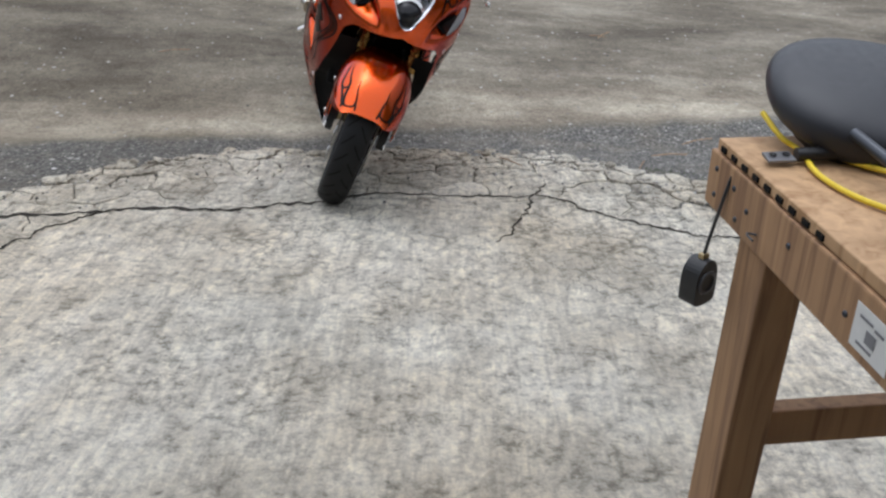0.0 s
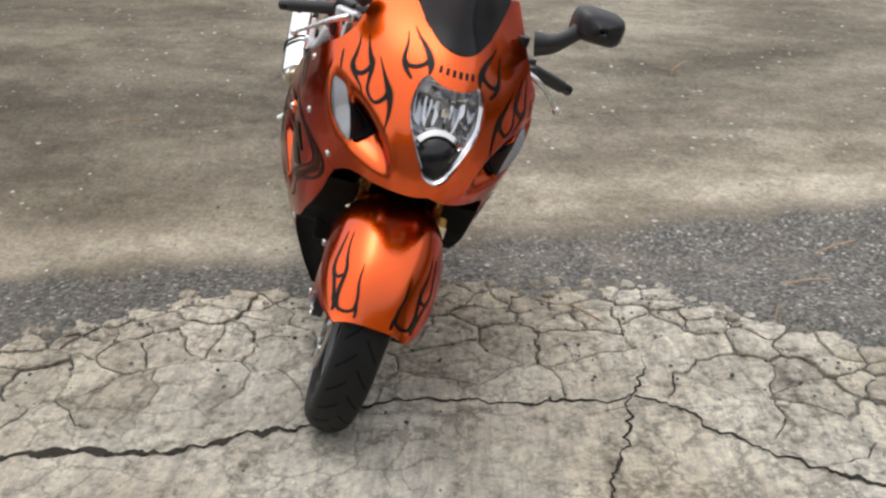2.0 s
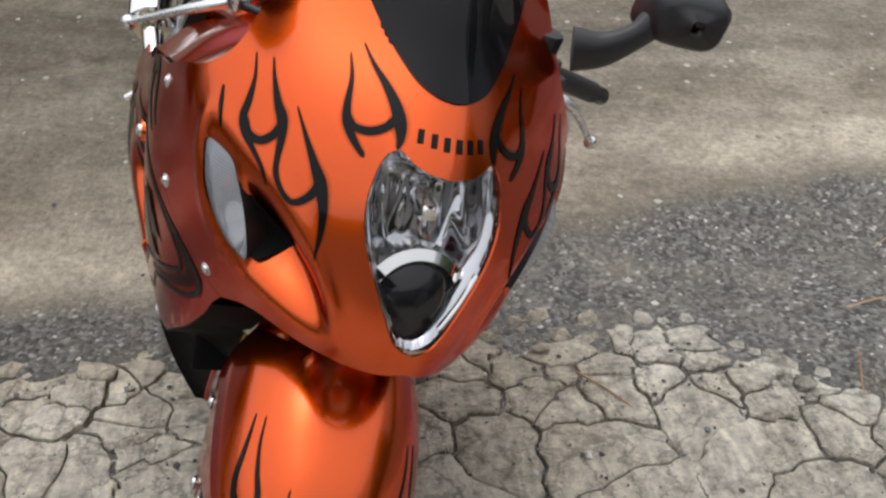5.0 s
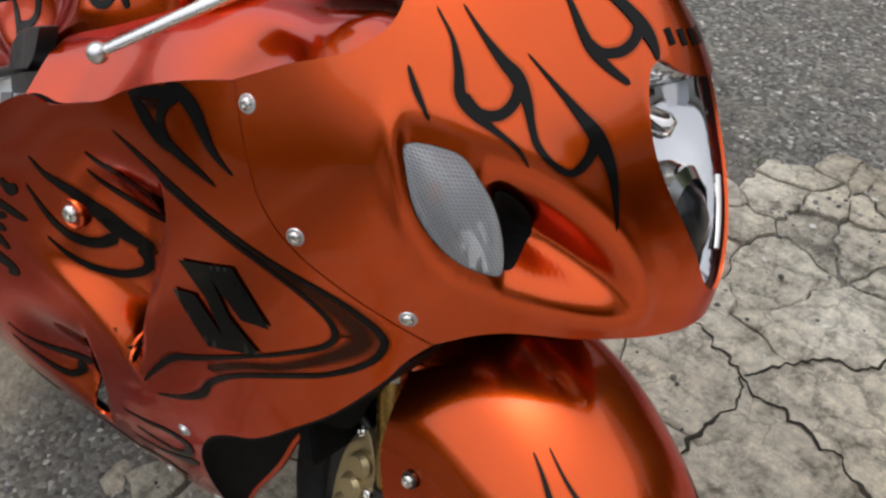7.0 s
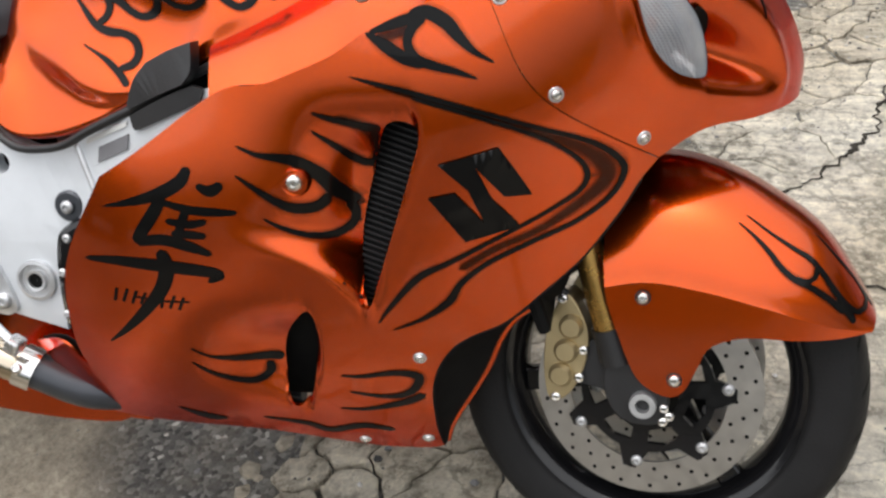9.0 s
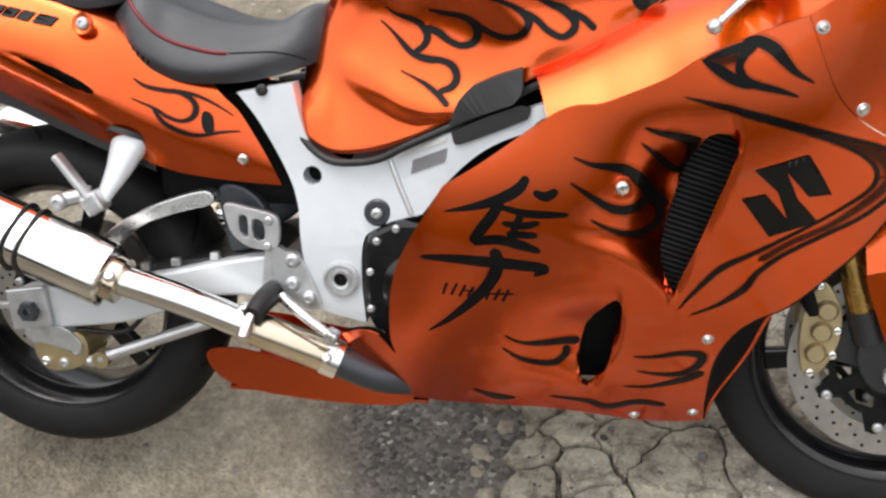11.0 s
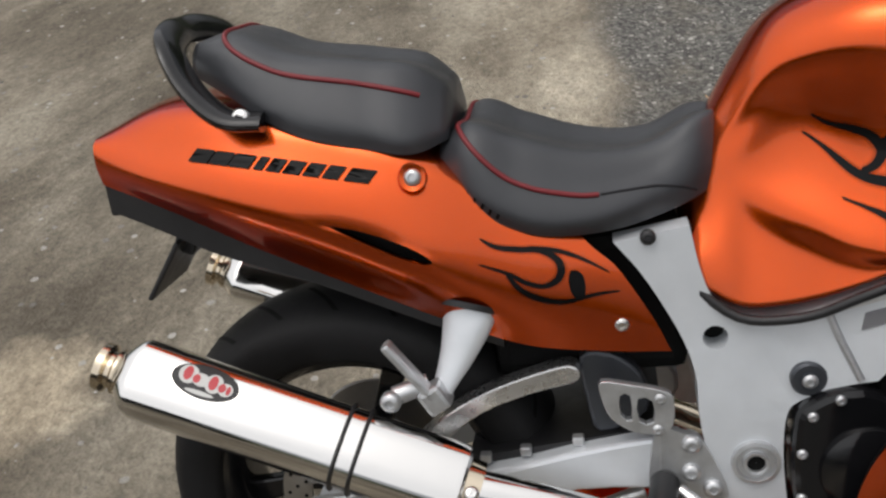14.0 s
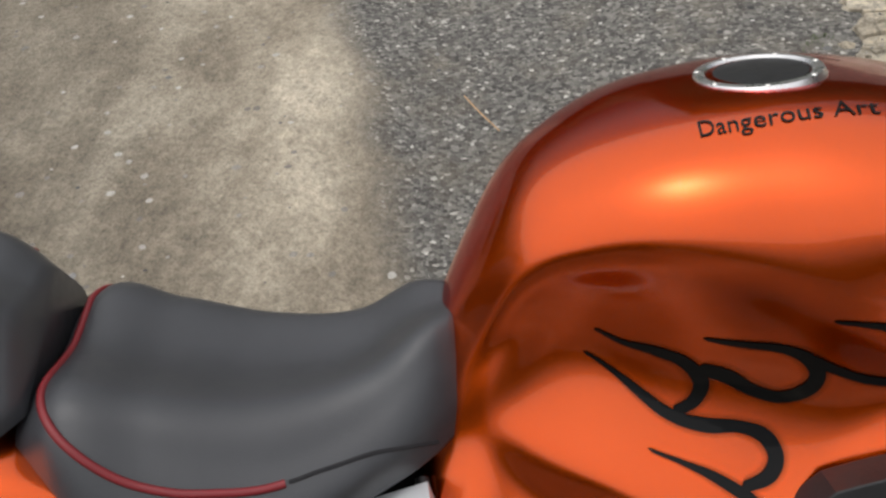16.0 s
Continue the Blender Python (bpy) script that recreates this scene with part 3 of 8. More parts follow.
def edge_distance(poly, vs, stretch):
    """Distance from points to an outline, in the outline's second unit; positive inside."""
    poly = np.asarray(poly) / stretch
    q = vs / stretch
    a, b = poly, np.roll(poly, -1, axis=0)
    d = np.full(len(q), 9.0)
    for p0, p1 in zip(a, b):
        e = p1 - p0
        t = np.clip(((q - p0) @ e) / max(e @ e, 1e-12), 0, 1)
        d = np.minimum(d, np.linalg.norm(q - p0 - t[:, None] * e, axis=1))
    return np.where(inside(poly, q[:, 0], q[:, 1]), d, -d)


class Shaped:
    """A surface with a relief laid on it."""
    holes = ()

    def __init__(self, base, fn):
        self.base, self.fn, self.n = base, fn, base.n

    def __call__(self, a, v):
        a, v = np.broadcast_arrays(np.asarray(a, float), np.asarray(v, float))
        vs = np.column_stack([v.ravel(), a.ravel()])
        return self.fn(self.base(vs[:, 1], vs[:, 0]), vs).reshape(a.shape + (3,))


def welded(name, obs_verts, faces, material, parent, thick=0.003, label=""):
    """Right half and its mirror image as one mesh."""
    p = np.asarray(obs_verts)
    k = len(p)
    ob = mesh_ob(name, np.vstack([p, p * (1, -1, 1)]), list(faces) + [tuple(i + k for i in f[::-1]) for f in faces], material, parent, label)
    bm = bmesh.new()
    bm.from_mesh(ob.data)
    bmesh.ops.remove_doubles(bm, verts=bm.verts, dist=2e-5)
    bm.to_mesh(ob.data)
    bm.free()
    if thick:
        solidify(ob, thick)
    return ob


def relaxed(p, fs, times):
    """Positions evened out towards their neighbours; the rims stay."""
    p = np.array(p)
    e = np.array([(f[i], f[(i + 1) % len(f)]) for f in fs for i in range(len(f))])
    both = {}
    for a, b in e.tolist():
        both[min(a, b), max(a, b)] = both.get((min(a, b), max(a, b)), 0) + 1
    rim = np.zeros(len(p), bool)
    for (a, b), k in both.items():
        if k == 1:
            rim[a] = rim[b] = True
    u = np.array(list(both))
    count = np.bincount(u.ravel(), minlength=len(p)).astype(float)
    for _ in range(times):
        acc = np.zeros_like(p)
        np.add.at(acc, u[:, 0], p[u[:, 1]])
        np.add.at(acc, u[:, 1], p[u[:, 0]])
        p = np.where((rim | (count == 0))[:, None], p, p * 0.4 + 0.6 * acc / np.maximum(count, 1)[:, None])
    return p


def half_surface(surf, outline, holes=(), step=0.03, stretch=(8.0, 1.0), shape=None, lift=0.0, smoothing=3):
    vs, fs = flat_mesh(outline, holes, step, stretch)
    p = surf(vs[:, 1], vs[:, 0])
    if lift:
        p = p + lift * normals(surf, vs[:, 1], vs[:, 0])
    if shape is not None:
        p = relaxed(shape(p, vs), fs, smoothing)
    f0 = fs[len(fs) // 2]
    n = np.cross(p[f0[1]] - p[f0[0]], p[f0[2]] - p[f0[0]])
    if n @ normals(surf, vs[[f0[0]], 1], vs[[f0[0]], 0])[0] < 0:
        fs = [f[::-1] for f in fs]
    return p, fs


# -- wheels --
def tyre_profile(r, half, rim):
    """Outer line of a tyre and its inner wall, from one bead to the other."""
    out = []
    for k in range(17):
        b = math.pi * (k / 16 - 0.5)
        out.append((rim + 0.006 + (r - rim - 0.006) * max(0.0, math.cos(b)) ** 0.62, half * math.sin(b) * (1.0 if abs(math.sin(b)) < 0.98 else 0.93)))
    return out + [(rim - 0.004, half * 0.80), (rim - 0.004, -half * 0.80)]


def wheel(name, m, r, half, rim, spokes, parent, tread):
    w = new(name)
    w.parent, w.matrix_basis = parent, m
    lathe("tyre", tyre_profile(r, half, rim), RUBBER, w, None, 72, "worn black rubber tyre", crease=60)
    lathe("rim", [(rim + 0.010, half * 0.86), (rim + 0.008, half * 0.78), (rim - 0.004, half * 0.76), (rim - 0.022, half * 0.55), (rim - 0.028, half * 0.30),
                  (rim - 0.028, -half * 0.30), (rim - 0.022, -half * 0.55), (rim - 0.004, -half * 0.76), (rim + 0.008, -half * 0.78), (rim + 0.010, -half * 0.86),
                  (rim - 0.010, -half * 0.6), (rim - 0.016, 0.0), (rim - 0.010, half * 0.6)], BLACK_GLOSS, w, None, 72)
    lathe("hub", [(0.012, half * 0.62), (0.034, half * 0.62), (0.040, half * 0.4), (0.040, -half * 0.4), (0.034, -half * 0.62), (0.012, -half * 0.62)], BLACK_GLOSS, w, None, 28)
    for k in range(spokes):
        ob = plate("spoke", [(-0.030, 0.030), (-0.016, 0.10), (-0.020, rim - 0.022), (0.020, rim - 0.022), (0.016, 0.10), (0.030, 0.030)], -0.012, 0.012, BLACK_GLOSS, w, bevel=0.005)
        ob.matrix_basis = pose(0, 0, 0, 0, 360 / spokes * k + 20, 0)
    # tread grooves as dark slanted strips on the rubber, their shade in the colour
    verts, fs = [], []
    for k in range(tread):
        a0 = 2 * math.pi * k / tread
        for s in (-1, 1):
            for q in range(5):
                y = s * half * (0.10 + 0.62 * q / 4)
                b = math.asin(max(-1, min(1, y / half)))
                rr = rim + 0.006 + (r - rim - 0.006) * math.cos(b) ** 0.62 + 0.0008
                a = a0 + (0.17 * q / 4 + (0.0 if s > 0 else math.pi / tread)) * (1 if tread > 20 else 1.3)
                for da in (-0.014, 0.014):
                    verts.append((rr * math.sin(a + da), y, rr * math.cos(a + da)))
            i = len(verts) - 10
            fs += [(i + 2 * j, i + 2 * j + 1, i + 2 * j + 3, i + 2 * j + 2) for j in range(4)]
    mesh_ob("tread_pattern", verts, fs, DARK_VOID, w)["kind"] = "stuff"
    return w


def brake_disc(m, r0, r1, parent, bolts):
    d = new("brake_disc")
    d.parent, d.matrix_basis = parent, m
    lathe("rotor", [(r0, 0.0025), (r1, 0.0025), (r1, -0.0025), (r0, -0.0025)], DISC, d, None, 64)
    verts, fs = [], []
    for k in range(66):
        a, rr = 2 * math.pi * k / 66 + 0.02 * (k % 3), r0 + (r1 - r0) * (0.22 + 0.28 * (k % 3))
        for s in (-1, 1):
            i = len(verts)
            verts += [(rr * math.cos(a) + 0.0032 * math.cos(b), s * 0.0029, rr * math.sin(a) + 0.0032 * math.sin(b)) for b in np.linspace(0, 2 * math.pi, 8, endpoint=False)]
            fs.append(tuple(range(i, i + 8)))
    mesh_ob("rotor_holes", verts, fs, DARK_VOID, d, smooth=False)["kind"] = "stuff"
    carrier = []
    for k in range(bolts * 6):
        a = 2 * math.pi * k / (bolts * 6)
        rr = r0 + 0.012 if k % 6 < 2 else r0 - 0.016
        carrier.append((rr * math.cos(a), rr * math.sin(a)))
    hole = [(0.045 * math.cos(a), 0.045 * math.sin(a)) for a in np.linspace(0, 2 * math.pi, 24, endpoint=False)]
    wins = []
    for k in range(bolts):
        a0 = 2 * math.pi * (k + 0.65) / bolts
        wins.append([(rr * math.cos(a0 + da), rr * math.sin(a0 + da)) for rr, da in ((0.062, -0.25), (r0 - 0.030, -0.30), (r0 - 0.026, 0.0), (r0 - 0.030, 0.30), (0.062, 0.25))])
    plate("disc_carrier", carrier, -0.004, 0.004, BLACK_GLOSS, d, holes=[hole] + wins, bevel=0.0)
    for k in range(bolts):
        a = 2 * math.pi * (k + 1 / 6) / bolts
        for s in (1, -1):
            screw((r0 * 1.0 * math.cos(a), s * 0.003, r0 * math.sin(a)), (0, s, 0), 0.009, d, CAST, "button")
    return d


front = wheel("front_wheel", WHEEL_F, 0.300, 0.060, 0.222, 3, bike, 26)
brake_disc(pose(0, -0.070, 0), 0.112, 0.160, front, 7)
brake_disc(pose(0, 0.070, 0), 0.112, 0.160, front, 7)
lathe("axle_end", [(0.010, -0.135), (0.018, -0.135), (0.019, -0.130), (0.019, -0.10), (0.010, -0.10), (0.010, -0.128)], CAST, front, None, 24)
rear = wheel("rear_wheel", WHEEL_R, 0.313, 0.095, 0.222, 3, bike, 22)
brake_disc(pose(0, -0.075, 0), 0.075, 0.120, rear, 5)
lathe("sprocket", [(0.05, 0.088), (0.11, 0.088), (0.113, 0.084), (0.11, 0.080), (0.05, 0.080)], DISC, rear, None, 60)

# -- front fork, brakes and mudguard turn with the front wheel --
fork = new("front_fork")
fork.parent, fork.matrix_basis = bike, WHEEL_F
for s in (-1, 1):
    leg = new("fork_leg")
    leg.parent = fork
    tube("slider", [(-0.024 - 0.05 * 0.32, s * 0.105, 0.05), (-0.024 - 0.32 * 0.10, s * 0.105, 0.10)], 0.026, BLACK_TRIM, leg, "black fork bottom")
    tube("stanchion", [(-0.024 - 0.32 * 0.06, s * 0.105, 0.06), (-0.024 - 0.32 * 0.25, s * 0.105, 0.25)], 0.0215, BRONZE, leg, "gold fork tube", 20)
    tube("seal_collar", [(-0.024 - 0.32 * 0.232, s * 0.105, 0.232), (-0.024 - 0.32 * 0.262, s * 0.105, 0.262)], 0.031, STEEL_WARM, leg, "", 20)
    tube("outer_tube", [(-0.024 - 0.32 * 0.26, s * 0.105, 0.26), (-0.024 - 0.32 * 0.70, s * 0.105, 0.70)], 0.027, BRONZE, leg, "", 20)
    plate("axle_clamp", [(-0.045, 0.075), (-0.058, 0.02), (-0.03, -0.028), (0.02, -0.03), (0.034, 0.0), (0.02, 0.055), (-0.01, 0.09)], s * 0.092, s * 0.122, BLACK_TRIM, leg, bevel=0.006, smooth_line=3)
    for px, pz in ((0.040, -0.004), (0.040, -0.024), (0.048, -0.015)):
        screw((px - 0.012, s * 0.122, pz), (0, s, 0), 0.007, leg, CHROME, "pinch_bolt")
    cal = new("front_caliper")
    cal.parent = fork
    plate("caliper_body", [(-0.120, 0.140), (-0.142, 0.095), (-0.146, 0.03), (-0.134, -0.020), (-0.108, -0.008), (-0.088, 0.035), (-0.084, 0.085), (-0.100, 0.125)], s * 0.052, s * 0.108, GOLD, cal, bevel=0.008, smooth_line=4)
    for q in range(3):
        cz = 0.022 + 0.037 * q
        lathe("piston_cap", [(0.0005, s * 0.120), (0.013, s * 0.120), (0.0175, s * 0.114), (0.0175, s * 0.100), (0.0005, s * 0.100)], GOLD, cal, pose(-0.120 + 0.006 * q, 0, cz), 20, closed=False)
    for px, pz in ((-0.122, 0.135), (-0.126, -0.014), (-0.090, 0.062), (-0.094, 0.020)):
        screw((px, s * 0.108, pz), (0, s, 0), 0.008, cal, CHROME, "caliper_bolt")
    tube("brake_hose", [(-0.118, s * 0.10, 0.14), (-0.150, s * 0.105, 0.165), (-0.165, s * 0.09, 0.23), (-0.16, s * 0.06, 0.33)], 0.006, BLACK_TRIM, cal)
    plate("caliper_bracket", [(-0.10, 0.06), (-0.06, 0.09), (-0.03, 0.07), (-0.04, 0.0), (-0.095, 0.01)], s * 0.085, s * 0.100, BLACK_TRIM, cal, bevel=0.003)

mudguard = new("front_mudguard")
mudguard.parent, mudguard.matrix_basis = bike, WHEEL_F
brim = np.linspace(-0.060, 0.280, 60)
fo = [tuple(q) for q in spline([(0, -0.068), (1.5, -0.068), (3, -0.065), (4, -0.060)], 6)[:-1]] + [(4.0, q) for q in brim] + [tuple(q) for q in spline([(4, 0.282), (3, 0.285), (1.5, 0.288), (0, 0.289)], 8)] + [(0.0, q) for q in np.linspace(0.285, -0.065, 60)]
p, fs = half_surface(FENDER, fo, step=0.0065, stretch=(16.0, 1.0))
skirt_line = [(-0.060, 0.158), (-0.040, 0.105), (-0.011, 0.042), (0.026, 0.020), (0.050, 0.027), (0.067, 0.062), (0.082, 0.097), (0.125, 0.116), (0.189, 0.116), (0.240, 0.119), (0.279, 0.126)]
top_line = [tuple(q) for q in FENDER(brim[::-1], np.full(60, 4.0))[:, [0, 2]]]
vs, fs2 = flat_mesh([tuple(q) for q in spline(skirt_line, 6)[1:-1]] + top_line, [], 0.012)
edge_at = FENDER(vs[:, 0], np.full(len(vs), 4.0))
drop = np.clip(edge_at[:, 2] - vs[:, 1], 0, 1)
q = np.column_stack([vs[:, 0], edge_at[:, 1] + 0.06 * drop, vs[:, 1]])
f0 = fs2[0]
if np.cross(q[f0[1]] - q[f0[0]], q[f0[2]] - q[f0[0]])[1] > 0:
    fs2 = [f[::-1] for f in fs2]
crown = welded("crown", np.vstack([p, q]), list(fs) + [tuple(i + len(p) for i in f) for f in fs2], ORANGE, mudguard, 0.003, "orange mudguard with black flame licks")
for s in (-1, 1):
    for x, z, w in ((-0.008, 0.160, 0.144), (0.040, 0.046, 0.136)):
        lathe("washer", [(0.005, s * 0.002), (0.0100, s * 0.002), (0.0108, 0), (0.005, 0)], BLACK_TRIM, mudguard, pose(x, s * (w + 0.002), z), 20)
        screw((x, s * (w + 0.004), z), (0, s, 0), 0.0085, mudguard)

# -- fairing --
cowl_line = chain(
    [(7, 0.679), (6.6, 0.666), (6.0, 0.653), (5.62, 0.650), (5.41, 0.639), (5.21, 0.614)],
    [(5.21, 0.614), (4.68, 0.652), (4.32, 0.686), (4.11, 0.724), (3.95, 0.782), (3.84, 0.826)],
    [(3.84, 0.826), (4.14, 0.854), (4.38, 0.869), (4.65, 0.884), (4.92, 0.907), (5.05, 0.932), (5.06, 0.964), (5.02, 1.01), (5.0, 1.075)],
    [(5.0, 1.075), (5.5, 1.075), (5.8, 1.05), (6.05, 1.025), (6.35, 0.998), (6.6, 0.980), (6.8, 0.973), (7, 0.971)],
    [(7, 0.971), (7, 0.938), (7, 0.905)],
    [(7, 0.905), (6.75, 0.908), (6.57, 0.918)],
    [(6.57, 0.918), (6.47, 0.905), (6.41, 0.875), (6.40, 0.845), (6.45, 0.815), (6.57, 0.776), (6.74, 0.729), (6.85, 0.715), (7, 0.708)],
    [(7, 0.708), (7, 0.694), (7, 0.679)])
signal_line = spline([(4.99, 0.822), (4.96, 0.80), (5.0, 0.755), (5.17, 0.721), (5.38, 0.711), (5.43, 0.725), (5.42, 0.775), (5.35, 0.806), (5.25, 0.823)], 4, closed=True)
ring = np.array(spline([(4.90, 0.825), (5.0, 0.846), (5.24, 0.846), (5.51, 0.834), (5.81, 0.815), (6.10, 0.775), (6.25, 0.722), (6.25, 0.686), (5.81, 0.690), (5.38, 0.698), (5.12, 0.712), (4.94, 0.755)], 5, closed=True))
UNIT = np.array([8.0, 1.0])


def cowl_shape(p, vs):
    """The air scoop beside the turn signal, and the raised rim round both."""
    nn = normals(FAIRING, vs[:, 1], vs[:, 0])
    v, z = vs[:, 0], vs[:, 1]
    low = np.interp(v, (5.40, 5.65, 5.95, 6.25), (0.706, 0.697, 0.690, 0.688))
    high = hermite((5.34, 5.44, 5.62, 5.85, 6.05, 6.17, 6.25), (0.812, 0.818, 0.814, 0.790, 0.758, 0.722, 0.700), v)
    up = np.clip((z - low) / np.maximum(high - low, 0.004), 0, 1)
    depth = hermite((5.0, 5.33, 5.42, 5.56, 5.76, 6.0, 6.22, 6.5), (0.0, 0.0, 0.040, 0.050, 0.042, 0.022, 0.0, 0.0), v)
    depth = np.clip(depth, 0, 1) * smooth01(up / 0.26) * smooth01((1 - up) / 0.62)
    e = edge_distance(ring, vs, UNIT)
    rim = 0.0055 * np.exp(-(e / 0.0075) ** 2) - 0.003 * smooth01(e / 0.012)
    return p + nn * (rim - depth)[:, None]


COWL = Shaped(FAIRING, cowl_shape)
p, fs = half_surface(FAIRING, cowl_line, [signal_line], 0.0055, UNIT, cowl_shape)
cowl = welded("upper_cowl", p, fs, ORANGE, bike, 0.0035, "orange nose cowl with black flame licks")
# dark patch laid in the scoop; its black stands for the shade inside
intake_line = spline([(5.39, 0.722), (5.39, 0.775), (5.43, 0.797), (5.52, 0.797), (5.61, 0.782), (5.64, 0.757), (5.60, 0.734), (5.53, 0.720), (5.45, 0.712)], 4, closed=True)
panel("intake_shade", COWL, intake_line, DARK_VOID, bike, (), 0.004, UNIT, 0.0055, 0, True, "black patch for the shade in the air intake")

side_line = chain(
    [(3.838, 0.8245), (3.948, 0.781), (4.108, 0.7225), (4.318, 0.6845), (4.678, 0.6505), (5.205, 0.6125)],
    [(5.205, 0.6125), (5.12, 0.585), (5.0, 0.54), (4.73, 0.483), (4.32, 0.434), (3.97, 0.392), (3.70, 0.370), (3.52, 0.34), (3.40, 0.285), (3.38, 0.20), (3.40, 0.150)],
    [(3.40, 0.150), (3.30, 0.143), (2.84, 0.143), (2.03, 0.172), (1.35, 0.178), (0.89, 0.178), (0.62, 0.192), (0.30, 0.302)],
    [(0.30, 0.302), (0.49, 0.317), (0.62, 0.313), (0.75, 0.279)],
    [(0.75, 0.279), (0.72, 0.321), (0.77, 0.415), (0.89, 0.483), (1.19, 0.585)],
    [(1.19, 0.585), (1.46, 0.619), (2.03, 0.695), (2.35, 0.706), (2.54, 0.718), (2.86, 0.742), (3.11, 0.771), (3.46, 0.801), (3.838, 0.8245)])
vent_high = chain([(3.425, 0.640), (3.035, 0.420)], [(3.035, 0.420), (3.0, 0.416), (2.96, 0.440), (2.965, 0.50), (3.05, 0.58), (3.14, 0.64), (3.23, 0.662), (3.36, 0.660), (3.425, 0.640)])
vent_low = spline([(2.51, 0.402), (2.60, 0.381), (2.50, 0.279), (2.36, 0.236), (2.25, 0.252), (2.31, 0.339)], 4, closed=True)


def side_shape(p, vs):
    """Hollows that lead into the two air outlets, each with a shelf below."""
    nn = normals(FAIRING, vs[:, 1], vs[:, 0])
    v, z = vs[:, 0], vs[:, 1]
    shelf = hermite((1.6, 1.97, 2.30, 2.70, 3.03, 3.4), (0.508, 0.503, 0.496, 0.468, 0.409, 0.33), v)
    deep = 0.064 * smooth01((v - 1.9) / 1.2) ** 1.7 * (1 - 0.72 * smooth01((z - 0.49) / 0.09) * smooth01((2.95 - v) / 0.5)) * smooth01((z - shelf) / 0.028) * smooth01((0.70 - z) / 0.12)
    front_edge = hermite((0.40, 0.42, 0.50, 0.60, 0.648, 0.70), (2.99, 3.035, 3.175, 3.355, 3.43, 3.38), z)
    deep = deep * smooth01((front_edge + 0.004 - v) / 0.045)
    shelf2 = hermite((1.7, 2.0, 2.25, 2.4), (0.262, 0.258, 0.243, 0.225), v)
    front2 = hermite((0.22, 0.28, 0.38, 0.42), (2.36, 2.49, 2.59, 2.55), z)
    deep2 = 0.032 * smooth01((v - 1.55) / 0.8) * smooth01((z - shelf2) / 0.032) * smooth01((0.43 - z) / 0.10) * smooth01((front2 + 0.02 - v) / 0.05)
    lip = 0.006 * np.exp(-((z - shelf) / 0.010) ** 2) * smooth01((v - 1.9) / 0.6) * smooth01((3.1 - v) / 0.1)
    return p + nn * (lip - deep - deep2)[:, None]


SIDE = Shaped(FAIRING, side_shape)
SIDE.holes = (vent_high, vent_low)
p, fs = half_surface(FAIRING, side_line, [vent_high, vent_low], 0.0055, np.array([5.0, 1.0]), side_shape)
side_r = mesh_ob("side_fairing", p, fs, ORANGE, bike, "orange side fairing with black flames and air outlets")
side_l = mesh_ob("side_fairing", p * (1, -1, 1), [f[::-1] for f in fs], ORANGE, bike, "orange side fairing with black flames and air outlets")
for o in (side_r, side_l):
    solidify(o, 0.0035)
panel("outlet_back", FAIRING, spline([(2.62, 0.43), (2.75, 0.38), (2.62, 0.26), (2.36, 0.20), (2.10, 0.24), (2.20, 0.36)], 4, closed=True), DARK_VOID, bike, (), 0.02, (5.0, 1.0), -0.055, 0.002, True, "black duct behind the lower outlet")
panel("fairing_liner", SIDE, side_line, DARK_VOID, bike, [vent_high, vent_low], 0.011, (5.0, 1.0), -0.011, 0.002, True, "black inner fairing lining")
for s in (1, -1):
    for v, z in ((3.95, 0.809), (4.33, 0.699), (5.02, 0.641), (3.33, 0.333), (3.30, 0.168), (2.78, 0.158)):
        q = FAIRING(z, v) * (1, s, 1)
        nn = normals(FAIRING, np.array([z]), np.array([v]))[0] * (1, s, 1)
        lathe("washer", [(0.004, 0.0015), (0.0085, 0.0015), (0.0095, 0), (0.004, 0)], CAST, side_r if s > 0 else side_l, Matrix.Translation(q) @ Vector(nn).to_track_quat("Y", "Z").to_matrix().to_4x4(), 16)
        screw(q + nn * 0.0012, nn, 0.0065, side_r if s > 0 else side_l)
    q = SIDE(0.586, 2.55) * (1, s, 1)
    nn = normals(FAIRING, np.array([0.586]), np.array([2.55]))[0] * (1, s, 1)
    lathe("screw_recess", [(0.004, 0.0015), (0.014, 0.0015), (0.017, 0.004), (0.019, 0.001), (0.019, -0.01), (0.004, -0.01)], ORANGE, side_r if s > 0 else side_l, Matrix.Translation(q) @ Vector(nn).to_track_quat("Y", "Z").to_matrix().to_4x4(), 24)
    screw(q + nn * 0.004, nn, 0.011, side_r if s > 0 else side_l)

